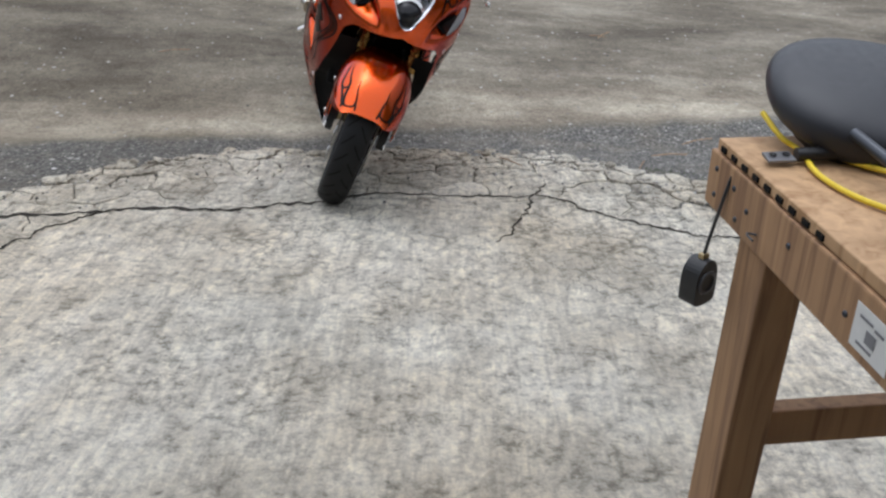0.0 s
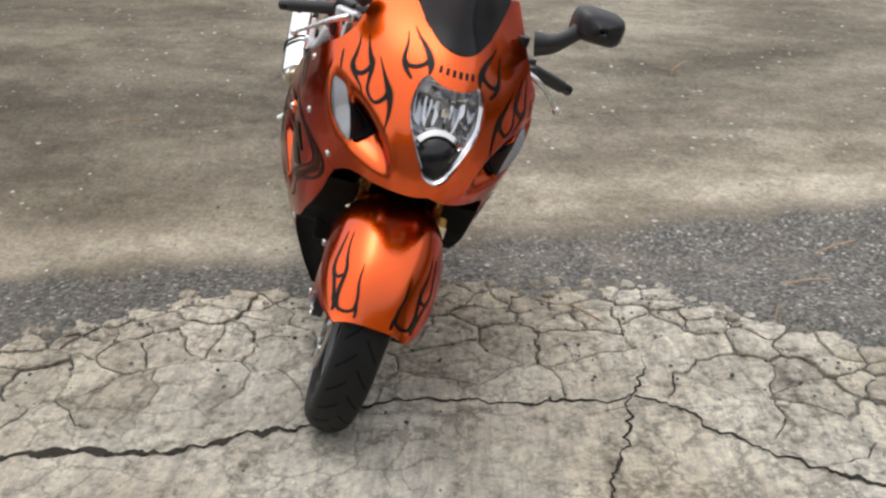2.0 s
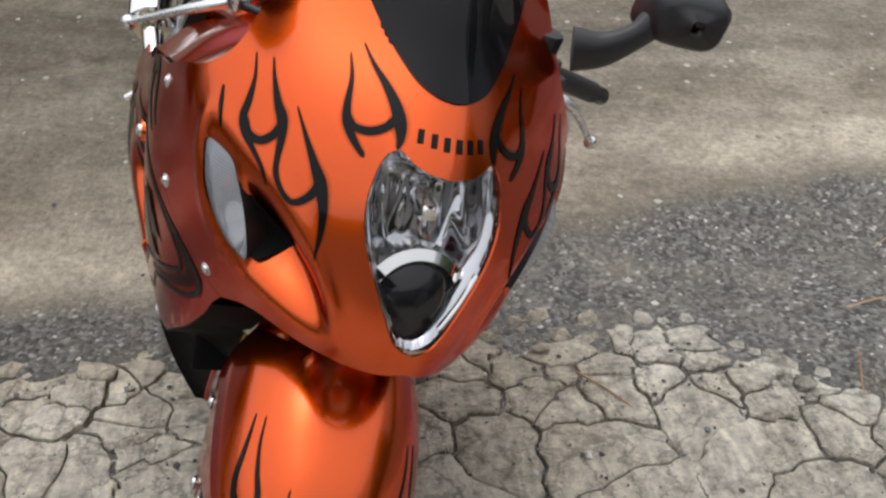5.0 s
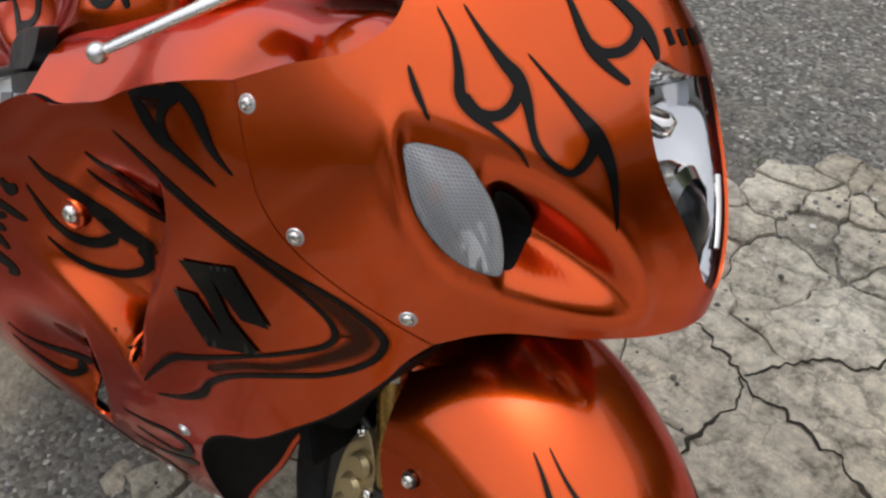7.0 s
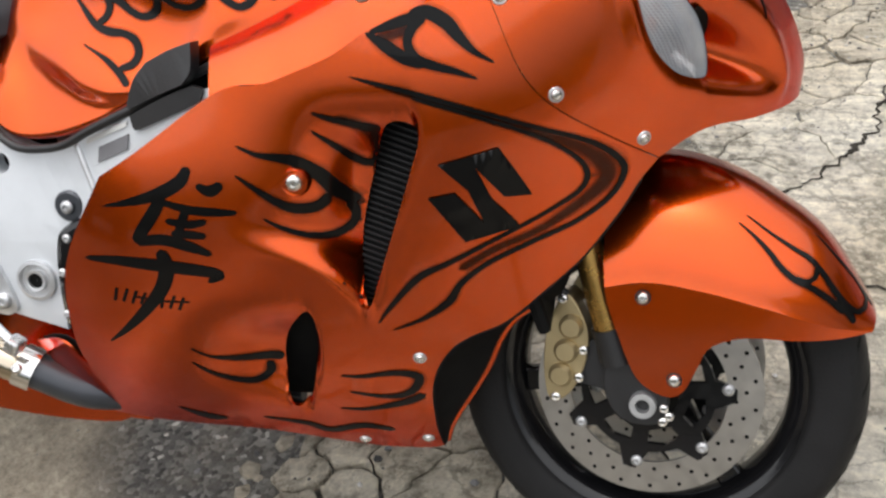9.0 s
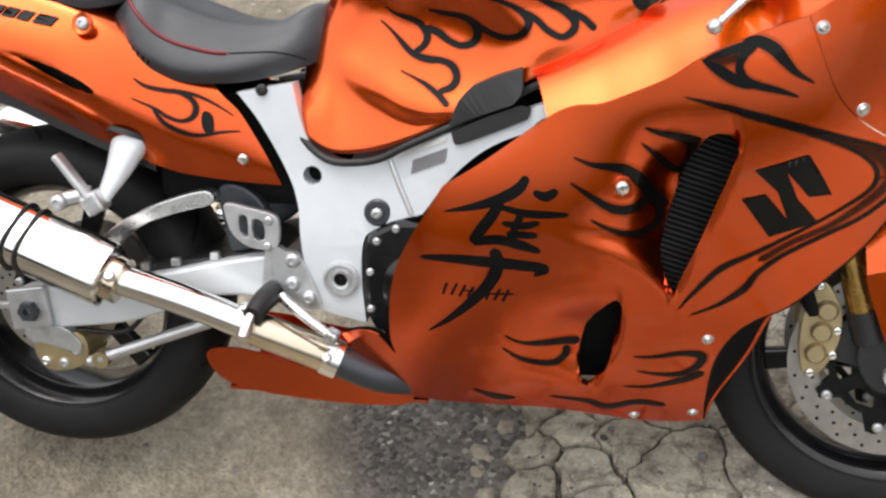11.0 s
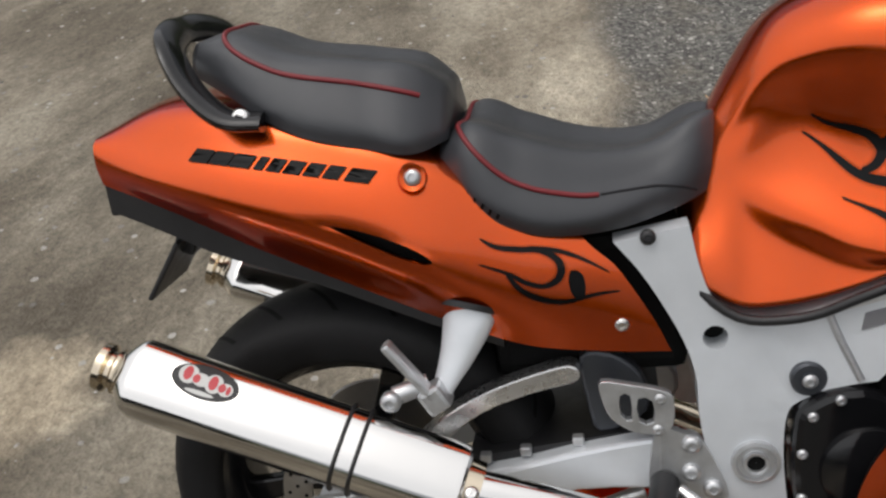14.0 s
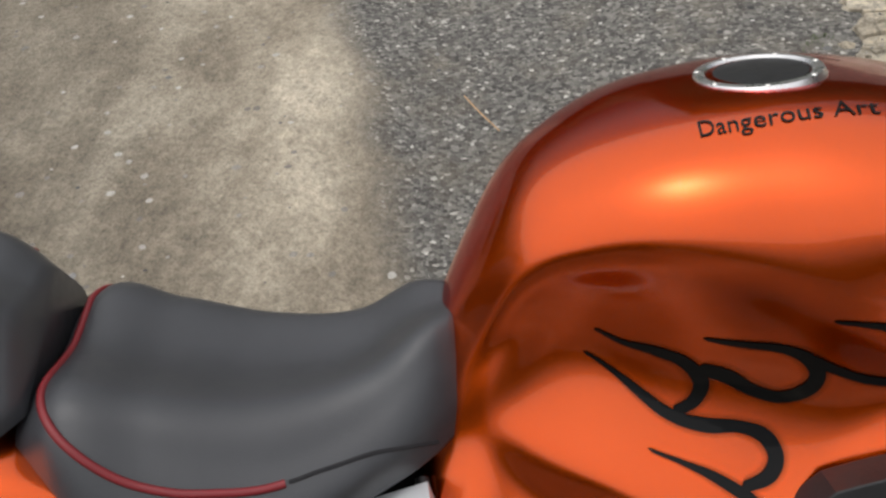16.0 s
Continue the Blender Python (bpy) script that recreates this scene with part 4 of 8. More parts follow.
# inner top trim from the fairing's edge to the frame and tank
for s in (1, -1):
    rows = []
    edge = spline([(1.96, 0.690), (2.35, 0.706), (2.54, 0.718), (2.86, 0.742), (3.11, 0.771), (3.46, 0.801), (3.84, 0.824), (4.14, 0.852), (4.38, 0.867), (4.65, 0.882), (4.90, 0.902)], 4)
    e = FAIRING(edge[:, 1], edge[:, 0])
    inner = np.column_stack([e[:, 0] - 0.035, np.interp(e[:, 0], (0.9, 1.08, 1.30), (-0.158, -0.146, -0.110)), np.interp(e[:, 0] - 0.035, (0.80, 0.88, 1.06, 1.14, 1.30), (0.708, 0.752, 0.842, 0.874, 0.900))])
    for f in np.linspace(0, 1, 13):
        q = e * (1 - f) + inner * f
        q[:, 1] += 0.010 * (1 - f)
        q[:, 2] += 0.012 * math.sin(f * math.pi) ** 2 - 0.010 * (1 - f) ** 3
        rows.append(q * (1, s, 1))
    n = len(e)
    fs = [(r * n + i, r * n + i + 1, (r + 1) * n + i + 1, (r + 1) * n + i) for r in range(12) for i in range(n - 1)]
    solidify(mesh_ob("inner_trim", np.vstack(rows), fs if s > 0 else [f[::-1] for f in fs], ORANGE, bike, "orange inner fairing trim"), 0.003)
    tube("trim_seal", rows[-1] + np.array((0, 0, 0.003)), 0.006, BLACK_TRIM, bike, "black seal between fairing trim and tank", 8, 1)

# windscreen
screen_line = chain(
    [(7, 0.969), (6.8, 0.971), (6.6, 0.978), (6.35, 0.996), (6.05, 1.023), (5.8, 1.048), (5.5, 1.075), (5.35, 1.12), (5.45, 1.16), (6.0, 1.185), (7, 1.189)],
    [(7, 1.189), (7, 1.12), (7, 1.05), (7, 0.969)])
p, fs = half_surface(FAIRING, screen_line, (), 0.007, UNIT, None, 0.0035)
welded("windscreen", p, fs, SMOKE, bike, 0.003, "dark smoked windscreen")

# headlight: cover, bowl, projector
lamp = new("headlight")
lamp.parent = bike
head_line = chain([(7, 0.905), (6.75, 0.908), (6.57, 0.918)], [(6.57, 0.918), (6.47, 0.905), (6.41, 0.875), (6.40, 0.845), (6.45, 0.815), (6.57, 0.776), (6.74, 0.729), (6.85, 0.715), (7, 0.708)], [(7, 0.708), (7, 0.80), (7, 0.905)])
head_rim = np.array([q for q in head_line if q[0] < 6.999])


def cover_shape(p, vs):
    """The clear cover swells out beyond the cowl."""
    rim = np.min(np.hypot((vs[:, None, 0] - head_rim[None, :, 0]) / 8, vs[:, None, 1] - head_rim[None, :, 1]), axis=1)
    return p + np.outer(0.001 + 0.016 * smooth01(rim / 0.045), (0.95, 0, 0.3))


p, fs = half_surface(FAIRING, head_line, (), 0.008, UNIT, cover_shape)
cover = welded("lens_cover", p, fs, LENS, lamp, 0.0, "clear headlight cover")
cover.visible_shadow = False
head = np.array(head_line)


def bowl_shape(p, vs):
    rim = np.min(np.hypot((vs[:, None, 0] - head[None, head[:, 0] < 6.999, 0]) / 8 * 1.0, vs[:, None, 1] - head[None, head[:, 0] < 6.999, 1]), axis=1)
    depth = 0.012 + 0.075 * smooth01(rim / 0.035)
    ribs = 0.0022 * np.sin((vs[:, 0] - 7) * 40) * smooth01(rim / 0.012) * smooth01((vs[:, 1] - 0.81) / 0.02)
    return p - np.column_stack([depth + ribs, 0 * depth, 0.10 * depth])


p, fs = half_surface(FAIRING, head_line, (), 0.0045, UNIT, bowl_shape, 0.0, 1)
welded("reflector", p, fs, REFLECTOR, lamp, 0.0, "faceted chrome reflector")
pm = pose(1.600, 0, 0.752) @ pose(0, 0, 0, 0, -14, 0) @ pose(0, 0, 0, 0, 0, -90)
lathe("projector_ring", [(0.050, 0.006), (0.052, 0.012), (0.064, 0.004), (0.067, -0.016), (0.058, -0.05), (0.050, -0.05)], CHROME, lamp, pm, 40)
lathe("projector_lens", [(0.0005, 0.030), (0.018, 0.028), (0.036, 0.019), (0.050, 0.004), (0.050, -0.03), (0.0005, -0.03)], BLACK_GLOSS, lamp, pm, 40, "dark projector lens", closed=False)
lathe("bulb_shield", [(0.0005, 0.020), (0.009, 0.019), (0.014, 0.012), (0.015, -0.04), (0.0005, -0.04)], CHROME, lamp, pose(1.545, 0, 0.845, 0, 0, -90), 28, closed=False)
for k, (line, r) in enumerate((([(6.50, 0.795), (6.60, 0.765), (6.74, 0.735)], 0.0055),)):
    q = spline(line, 8)
    c = FAIRING(q[:, 1], q[:, 0]) - np.array((0.012, 0, 0))
    for s in (1, -1):
        tube("reflector_rib", c * (1, s, 1), r, CHROME, lamp, "", 8, 1)
lower = chain([(6.51, 0.795), (6.60, 0.768), (6.74, 0.731), (6.85, 0.718), (7, 0.711)], [(7, 0.711), (7, 0.78)], [(7, 0.78), (6.75, 0.782), (6.51, 0.795)])
p, fs = half_surface(FAIRING, lower, (), 0.008, UNIT, None, -0.022)
welded("lower_mask", p, fs, BLACK_GLOSS, lamp, 0.0, "black lower mask")

# turn signals
for s in (1, -1):
    sig = new("turn_signal")
    sig.parent = bike
    vs, fs = flat_mesh(signal_line, [], 0.006, UNIT)
    base = FAIRING(vs[:, 1], vs[:, 0])
    nn = normals(FAIRING, vs[:, 1], vs[:, 0])
    d = edge_distance(signal_line, vs, UNIT)
    q = (base + nn * (-0.003 + 0.015 * smooth01(d / 0.034))[:, None]) * (1, s, 1)
    fs = fs if s < 0 else fs
    ob = mesh_ob("signal_lens", q, fs, None, sig, "clear ribbed lens")
    ob.data.materials.append(SIGNAL)
    q = (base + nn * (-0.006 - 0.030 * smooth01(d / 0.03))[:, None]) * (1, s, 1)
    mesh_ob("signal_reflector", q, fs, CHROME, sig)
    # the lamp's own side wall, which closes the scoop; black for the shade there
    rim_line = np.array(signal_line)
    base = FAIRING(rim_line[:, 1], rim_line[:, 0])
    nn = normals(FAIRING, rim_line[:, 1], rim_line[:, 0])
    m = len(rim_line)
    wall = np.vstack([base - nn * 0.002, base - nn * 0.030, base - nn * 0.060]) * (1, s, 1)
    mesh_ob("signal_housing", wall, [(r * m + i, r * m + (i + 1) % m, (r + 1) * m + (i + 1) % m, (r + 1) * m + i) for r in range(2) for i in range(m)], BLACK_TRIM, sig)
    lathe("signal_bulb", [(0.0005, 0.014), (0.008, 0.012), (0.011, 0.0), (0.008, -0.02), (0.0005, -0.02)], AMBER, sig, Matrix.Translation((1.435, -s * 0.205, 0.775)) @ pose(0, 0, 0, 0, 0, -120 * s), 16, closed=False)
# -- mirrors --
for s in (1, -1):
    mir = new("mirror")
    mir.parent = bike
    tube("stalk", [(1.36, s * 0.205, 1.005), (1.372, s * 0.240, 1.018), (1.378, s * 0.272, 1.045), (1.372, s * 0.292, 1.065)], [0.022, 0.017, 0.013, 0.015], BLACK_TRIM, mir, "black mirror stalk", 14, 6, True, 1.4)
    sec = []
    for k, (x, w, h) in enumerate(((1.405, 0.010, 0.010), (1.400, 0.044, 0.026), (1.385, 0.058, 0.036), (1.360, 0.064, 0.040), (1.338, 0.064, 0.040))):
        sec.append([(x, s * 0.340 + w * np.sign(math.cos(a)) * abs(math.cos(a)) ** 0.55, 1.085 + h * np.sign(math.sin(a)) * abs(math.sin(a)) ** 0.55) for a in np.linspace(0, 2 * math.pi, 28, endpoint=False)])
    verts = np.vstack(sec)
    fs = [(r * 28 + i, r * 28 + (i + 1) % 28, (r + 1) * 28 + (i + 1) % 28, (r + 1) * 28 + i) for r in range(4) for i in range(28)] + [tuple(range(28))]
    sh = mesh_ob("shell", verts, fs, BLACK_TRIM, mir, "black mirror housing")
    mesh_ob("mirror_glass", sec[-1] - np.array([(-0.003, 0, 0)]), [tuple(range(28))], CHROME, mir, smooth=False)

# -- tank --
tank = new("fuel_tank")
tank.parent = bike


knee_crest = spline([(2.60, 0.548), (2.25, 0.552), (2.08, 0.572), (2.08, 0.61), (2.14, 0.65), (2.25, 0.72), (2.40, 0.775), (2.68, 0.815), (3.0, 0.85), (3.4, 0.885), (3.9, 0.90)], 5)
knee_foot = spline([(3.9, 0.90), (4.4, 0.86), (4.6, 0.80), (4.30, 0.735), (4.0, 0.695), (3.89, 0.665), (3.65, 0.615), (3.3, 0.575), (2.95, 0.553), (2.60, 0.548)], 5)
KNEE_UNIT = np.array([10.0, 1.0])


def line_distance(line, vs, stretch):
    """Distance from points to an open line, in the line's second unit."""
    q, p = vs / stretch, np.asarray(line) / stretch
    d = np.full(len(q), 9.0)
    for p0, p1 in zip(p, p[1:]):
        e = p1 - p0
        t = np.clip(((q - p0) @ e) / max(e @ e, 1e-12), 0, 1)
        d = np.minimum(d, np.linalg.norm(q - p0 - t[:, None] * e, axis=1))
    return d


def tank_shape(p, vs):
    """The knee hollow: steep below its crest, running out gently to the crease at its foot."""
    nn = normals(TANK, vs[:, 1], vs[:, 0])
    within = inside(np.vstack([knee_crest, knee_foot[1:-1]]), vs[:, 0], vs[:, 1])
    top, low = line_distance(knee_crest, vs, KNEE_UNIT), line_distance(knee_foot, vs, KNEE_UNIT)
    u = np.clip(top / np.maximum(top + low, 1e-4), 0, 1)
    hollow = 0.040 * 2.53 * u ** 0.9 * (1 - u) ** 1.3 * (1 - np.exp(-((top + low) / 0.11) ** 2)) * within
    v, x = vs[:, 0], vs[:, 1]
    below = ~within & (v > 2.6) & (v > hermite((0.548, 0.553, 0.575, 0.615, 0.665, 0.695, 0.735, 0.80), (2.6, 2.95, 3.3, 3.65, 3.89, 4.0, 4.30, 4.6), x))
    fold = 0.013 * smooth01(low / 0.026) * (1 - 0.8 * smooth01((low - 0.03) / 0.11)) * smooth01((x - 0.535) / 0.03) * smooth01((0.78 - x) / 0.08) * below
    swell = 0.003 * np.exp(-(top / 0.03) ** 2)
    return p + nn * (swell - hollow - fold)[:, None]


KNEED = Shaped(TANK, tank_shape)
body = loft_mesh("tank_body", KNEED, (0.487, 1.06), ORANGE, tank, 110, 90, "orange fuel tank with knee hollows")
even = relaxed([tuple(q.co) for q in body.data.vertices], [tuple(q.vertices) for q in body.data.polygons], 8)
body.data.vertices.foreach_set("co", even.ravel())
for s in (1, -1):
    rim = np.vstack([TANK(np.full(8, 0.489), np.linspace(3.2, 4.9, 8)), TANK(np.linspace(0.492, 0.90, 30), np.full(30, 5.0))])
    tube("tank_seal", rim * (1, s, 1) + np.array((0, 0, -0.003)), 0.0065, BLACK_TRIM, tank, "black rubber seal below the tank", 8, 1)
cap_at = TANK(0.810, 0.0) - np.array((0, 0, 0.003))
tilt = Matrix.Translation(cap_at) @ pose(0, 0, 0, 90, 0, 0)
lathe("cap_ring", [(0.041, 0.003), (0.044, 0.005), (0.050, 0.0045), (0.053, -0.001), (0.053, -0.012), (0.041, -0.012)], ALLOY, tank, tilt @ pose(0, 0, 0, 0, 0, 0), 48)
lathe("cap_lid", [(0.0005, 0.005), (0.024, 0.0045), (0.039, 0.003), (0.041, -0.004), (0.0005, -0.004)], BLACK_TRIM, tank, tilt, 48, closed=False)
for k in range(7):
    a = 2 * math.pi * k / 7
    screw(tilt @ Vector((0.0475 * math.cos(a), 0.004, 0.0475 * math.sin(a))), (0, 0, 1), 0.003, tank, BOLT, "cap_screw")

# -- tail, seats --
tail = new("tail_section")
tail.parent = bike
tail_line = chain([(0, -0.295), (2, -0.295), (4, -0.295)], [(4, -0.295), (4, 0.1), (4, 0.465)], [(4, 0.465), (3, 0.447), (2.2, 0.405), (1.7, 0.362), (0, 0.32)], [(0, 0.32), (0, -0.295)])
tail_vent = spline([(2.945, 0.0516), (2.895, 0.074), (2.86, 0.0959), (2.835, 0.1355), (2.845, 0.159), (2.89, 0.174), (2.948, 0.176), (3.02, 0.158), (3.055, 0.118), (3.017, 0.08)], 4, closed=True)


def tail_shape(p, vs):
    nn = normals(TAIL, vs[:, 1], vs[:, 0])
    d = edge_distance(tail_vent, vs, np.array([12.0, 1.0]))
    return p - nn * (0.004 * np.exp(-(d / 0.012) ** 2) * smooth01((0.17 - vs[:, 1]) / 0.06))[:, None]


p, fs = half_surface(TAIL, tail_line, [tail_vent], 0.007, np.array([12.0, 1.0]), tail_shape)
tail_body = welded("tail_cowl", p, fs, ORANGE, tail, 0.003, "orange tail cowl")
q, fs2 = half_surface(TAIL, spline([(2.93, 0.03), (2.72, 0.12), (2.75, 0.19), (3.0, 0.20), (3.20, 0.12), (3.10, 0.05)], 4, closed=True), (), 0.015, np.array([12.0, 1.0]), None, -0.022)
for s in (1, -1):
    solidify(mesh_ob("vent_liner", q * (1, s, 1), fs2, DARK_VOID, tail), 0.003)
loft_mesh("seat_body", SEAT, (0.19, 0.540), VINYL, bike, 40, 40, "charcoal vinyl rider seat with dark red piping")
loft_mesh("pillion_seat", PILLION, (-0.13, 0.203), VINYL, bike, 40, 40, "charcoal vinyl passenger seat with dark red piping")


def piping(surf, pts, parent, r=0.0035):
    q = spline(pts, 8)
    c = surf(q[:, 1], q[:, 0]) + normals(surf, q[:, 1], q[:, 0]) * 0.0005
    for s in (1, -1):
        tube("piping", c * (1, s, 1), r, PIPING, parent, "dark red piping", 8, 1)


seat_ob = bpy.data.objects["seat_body"]
seat_ob.name = "rider_seat"
piping(SEAT, [(0.0, 0.215), (0.8, 0.215), (1.235, 0.2165), (1.8, 0.226), (2.135, 0.240), (2.338, 0.2666), (2.368, 0.3044), (2.30, 0.3436), (2.281, 0.3865)], seat_ob)
seam = spline([(2.281, 0.3895), (2.338, 0.4174), (2.643, 0.4564), (3.20, 0.488), (3.68, 0.508)], 8)
seam = SEAT(seam[:, 1], seam[:, 0])
for s in (1, -1):
    tube("seam", seam * (1, s, 1), 0.0018, SOFT_BLACK, seat_ob, "black seam of the seat's side", 6, 1)
piping(PILLION, [(0.0, -0.085), (1.2, -0.08), (1.9, -0.06), (2.1, -0.02), (2.1, 0.06), (2.05, 0.14), (2.02, 0.172)], bpy.data.objects["pillion_seat"])

# under-tail, lamp, number-plate bracket
under = []
for x in np.linspace(-0.292, 0.25, 12):
    a = TAIL(x, 4.0)
    d = float(np.interp(x, (-0.29, -0.14, 0.0, 0.25), (0.046, 0.046, 0.024, 0.016)))
    under.append([(x, -0.97 * -a[1] * sgn, a[2] - dz) for sgn, dz in ((1.02, -0.012), (1.0, d * 0.85), (0.8, d), (-0.8, d), (-1.0, d * 0.85), (-1.02, -0.012))])
verts = np.vstack(under)
mesh_ob("undertail", verts, [(r * 6 + i, r * 6 + i + 1, (r + 1) * 6 + i + 1, (r + 1) * 6 + i) for r in range(11) for i in range(5)], BLACK_TRIM, tail, "black under-tail panel", smooth=False)
block("tail_light", (0.012, 0.11, 0.045), pose(-0.298, 0, 0.852, 0, -8, 0), REDLENS, tail, "clear-red tail light", 0.005)
block("tail_edge", (0.02, 0.142, 0.056), pose(-0.287, 0, 0.800), BLACK_TRIM, tail, "", 0.006)
bracket = new("plate_bracket")
bracket.parent = tail
block("stem", (0.032, 0.05, 0.070), pose(-0.212, 0, 0.728, 0, 22, 0), BLACK_TRIM, bracket, "", 0.006)
block("plate_holder", (0.008, 0.13, 0.105), pose(-0.242, 0, 0.682, 0, 36, 0), BLACK_TRIM, bracket, "black plate holder", 0.004)
grab = new("grab_rail")
grab.parent = bike
rail = [(-0.022, -0.135, 0.897), (-0.070, -0.140, 0.906), (-0.112, -0.130, 0.945), (-0.140, -0.105, 0.992), (-0.154, -0.05, 1.010), (-0.158, 0.0, 1.012)]
rail = rail + [(x, -y, z) for x, y, z in rail[-2::-1]]
tube("rail", rail, [0.030, 0.031, 0.030, 0.027, 0.024, 0.022, 0.024, 0.027, 0.030, 0.031, 0.030], BLACK_GLOSS, grab, "gloss black grab rail", 16, 6, True, 0.42)
for s in (1, -1):
    screw((-0.045, -s * 0.152, 0.906), (0.0, -s, 0.3), 0.013, grab, CHROME, "grab_bolt")
    screw((0.164, -s * 0.160, 0.815), (0.0, -s, 0.25), 0.011, tail, CAST, "seat_screw")
    lathe("screw_cup", [(0.011, 0.001), (0.017, 0.003), (0.019, 0.0), (0.012, -0.004)], ORANGE, tail, Matrix.Translation((0.164, -s * 0.1605, 0.815)) @ Vector((0, -s, 0.25)).to_track_quat("Y", "Z").to_matrix().to_4x4(), 24)
    screw((0.404, -s * 0.131, 0.592), (0.0, -s, -0.05), 0.010, tail, BOLT, "tail_screw")
panel("slot", TAIL, spline([(2.47, 0.352), (2.52, 0.3445), (2.68, 0.3420), (2.86, 0.3445), (2.91, 0.352), (2.86, 0.3595), (2.68, 0.3620), (2.52, 0.3595)], 4, closed=True), FLAME, tail, (), 0.004, (12.0, 1.0), 0.0028, 0, True, "black rounded slot")

# -- frame, engine and running gear --
chassis = new("frame")
chassis.parent = bike
spar = chain([(0.400, 0.702), (0.435, 0.653), (0.475, 0.575), (0.493, 0.517), (0.496, 0.453), (0.506, 0.388), (0.519, 0.333)], [(0.519, 0.333), (0.604, 0.312)],
             [(0.604, 0.312), (0.599, 0.395), (0.604, 0.454), (0.621, 0.476), (0.669, 0.498), (0.708, 0.510)], [(0.708, 0.510), (0.76, 0.576), (0.828, 0.632), (0.93, 0.672)],
             [(0.93, 0.672), (0.922, 0.703)], [(0.922, 0.703), (0.753, 0.645), (0.638, 0.598), (0.599, 0.587), (0.558, 0.589), (0.523, 0.613), (0.506, 0.654), (0.494, 0.717)], [(0.494, 0.717), (0.400, 0.702)])


def spar_bend(x, z):
    return 0.092 * float(smooth01(np.array((x - 0.58) / 0.36))) + 0.012 * float(smooth01(np.array((0.60 - z) / 0.2)))


hole_a = [(0.520 + 0.016 * math.cos(a), 0.565 + 0.016 * math.sin(a)) for a in np.linspace(0, 2 * math.pi, 20, endpoint=False)]
for s in (-1, 1):
    ob = plate("frame_spar", spar, s * 0.088, s * 0.126, SILVER, chassis, holes=[hole_a], bevel=0.006, bend=lambda x, z, s=s: s * spar_bend(x, z), step=0.03, label="silver alloy frame spar")
    lathe("pivot_ring", [(0.012, s * 0.146), (0.016, s * 0.147), (0.017, s * 0.141), (0.024, s * 0.141), (0.026, s * 0.146), (0.031, s * 0.145), (0.033, s * 0.12), (0.012, s * 0.12)], CAST, chassis, pose(0.564, 0, 0.39), 36)
    lathe("pivot_bore", [(0.0005, s * 0.1415), (0.014, s * 0.1415), (0.014, s * 0.125), (0.0005, s * 0.125)], DARK_VOID, chassis, pose(0.564, 0, 0.39), 24, closed=False)
    lathe("engine_mount", [(0.0005, s * 0.146), (0.010, s * 0.147), (0.011, s * 0.1425), (0.020, s * 0.1425), (0.023, s * 0.140), (0.023, s * 0.12), (0.0005, s * 0.12)], GREYTUBE, chassis, pose(0.631, 0, 0.507), 30, closed=False)
    screw((0.631, s * 0.145, 0.507), (0, s, 0), 0.010, chassis, CAST, "mount_bolt")
    screw((0.443, s * 0.128, 0.706), (0, s, 0.1), 0.010, chassis, BLACK_TRIM, "seat_rail_bolt")
    lathe("hole_back", [(0.0005, s * 0.092), (0.02, s * 0.092), (0.02, s * 0.088), (0.0005, s * 0.088)], DARK_VOID, chassis, pose(0.520, 0, 0.565), 20, closed=False)
    pad = plate("rubber_pad", chain([(0.764, 0.632), (0.760, 0.648)], [(0.760, 0.648), (0.815, 0.674), (0.869, 0.695)], [(0.869, 0.695), (0.885, 0.691), (0.880, 0.675)], [(0.880, 0.675), (0.851, 0.662), (0.776, 0.631), (0.764, 0.632)]), s * 0.124, s * 0.132, BLACK_TRIM, chassis, bevel=0.002, bend=lambda x, z, s=s: s * spar_bend(x, z), step=0.02)
    weld = tube("weld_seam", [(0.652, s * 0.136, 0.603), (0.668, s * 0.142, 0.56), (0.690, s * 0.152, 0.51)], 0.005, CAST, chassis)
    mark = plate("label_plate", [(0.690, 0.575), (0.748, 0.600), (0.752, 0.622), (0.694, 0.598)], s * 0.1265, s * 0.1285, GREYMARK, chassis, bevel=0, bend=lambda x, z, s=s: s * spar_bend(x, z), step=0.01)
    mark2 = plate("label_plate", [(0.672, 0.600), (0.750, 0.632), (0.752, 0.640), (0.674, 0.609)], s * 0.1265, s * 0.1285, WHITEMARK, chassis, bevel=0, bend=lambda x, z, s=s: s * spar_bend(x, z), step=0.01)
    # black knee pad between tank and frame
    plate("knee_pad", chain([(0.757, 0.660), (0.772, 0.696), (0.794, 0.720)], [(0.794, 0.720), (0.832, 0.737), (0.872, 0.750)], [(0.872, 0.750), (0.872, 0.715), (0.859, 0.696)], [(0.859, 0.696), (0.81, 0.677), (0.764, 0.657)]), s * 0.150, s * 0.178, BLACK_TRIM, chassis, bevel=0.006, bend=lambda x, z, s=s: s * (0.05 * float(smooth01(np.array((x - 0.74) / 0.16))) - 0.20 * max(0.0, z - 0.70)))
engine = new("engine")
engine.parent = bike
block("crankcase", (0.50, 0.22, 0.26), pose(0.86, 0, 0.34), DARK_VOID, engine, "dark engine casing", 0.03)
block("cylinder_block", (0.34, 0.30, 0.26), pose(0.90, 0, 0.56, 0, 15, 0), DARK_VOID, engine, "", 0.03)
block("airbox", (0.40, 0.20, 0.16), pose(0.98, 0, 0.76), DARK_VOID, engine, "", 0.04)
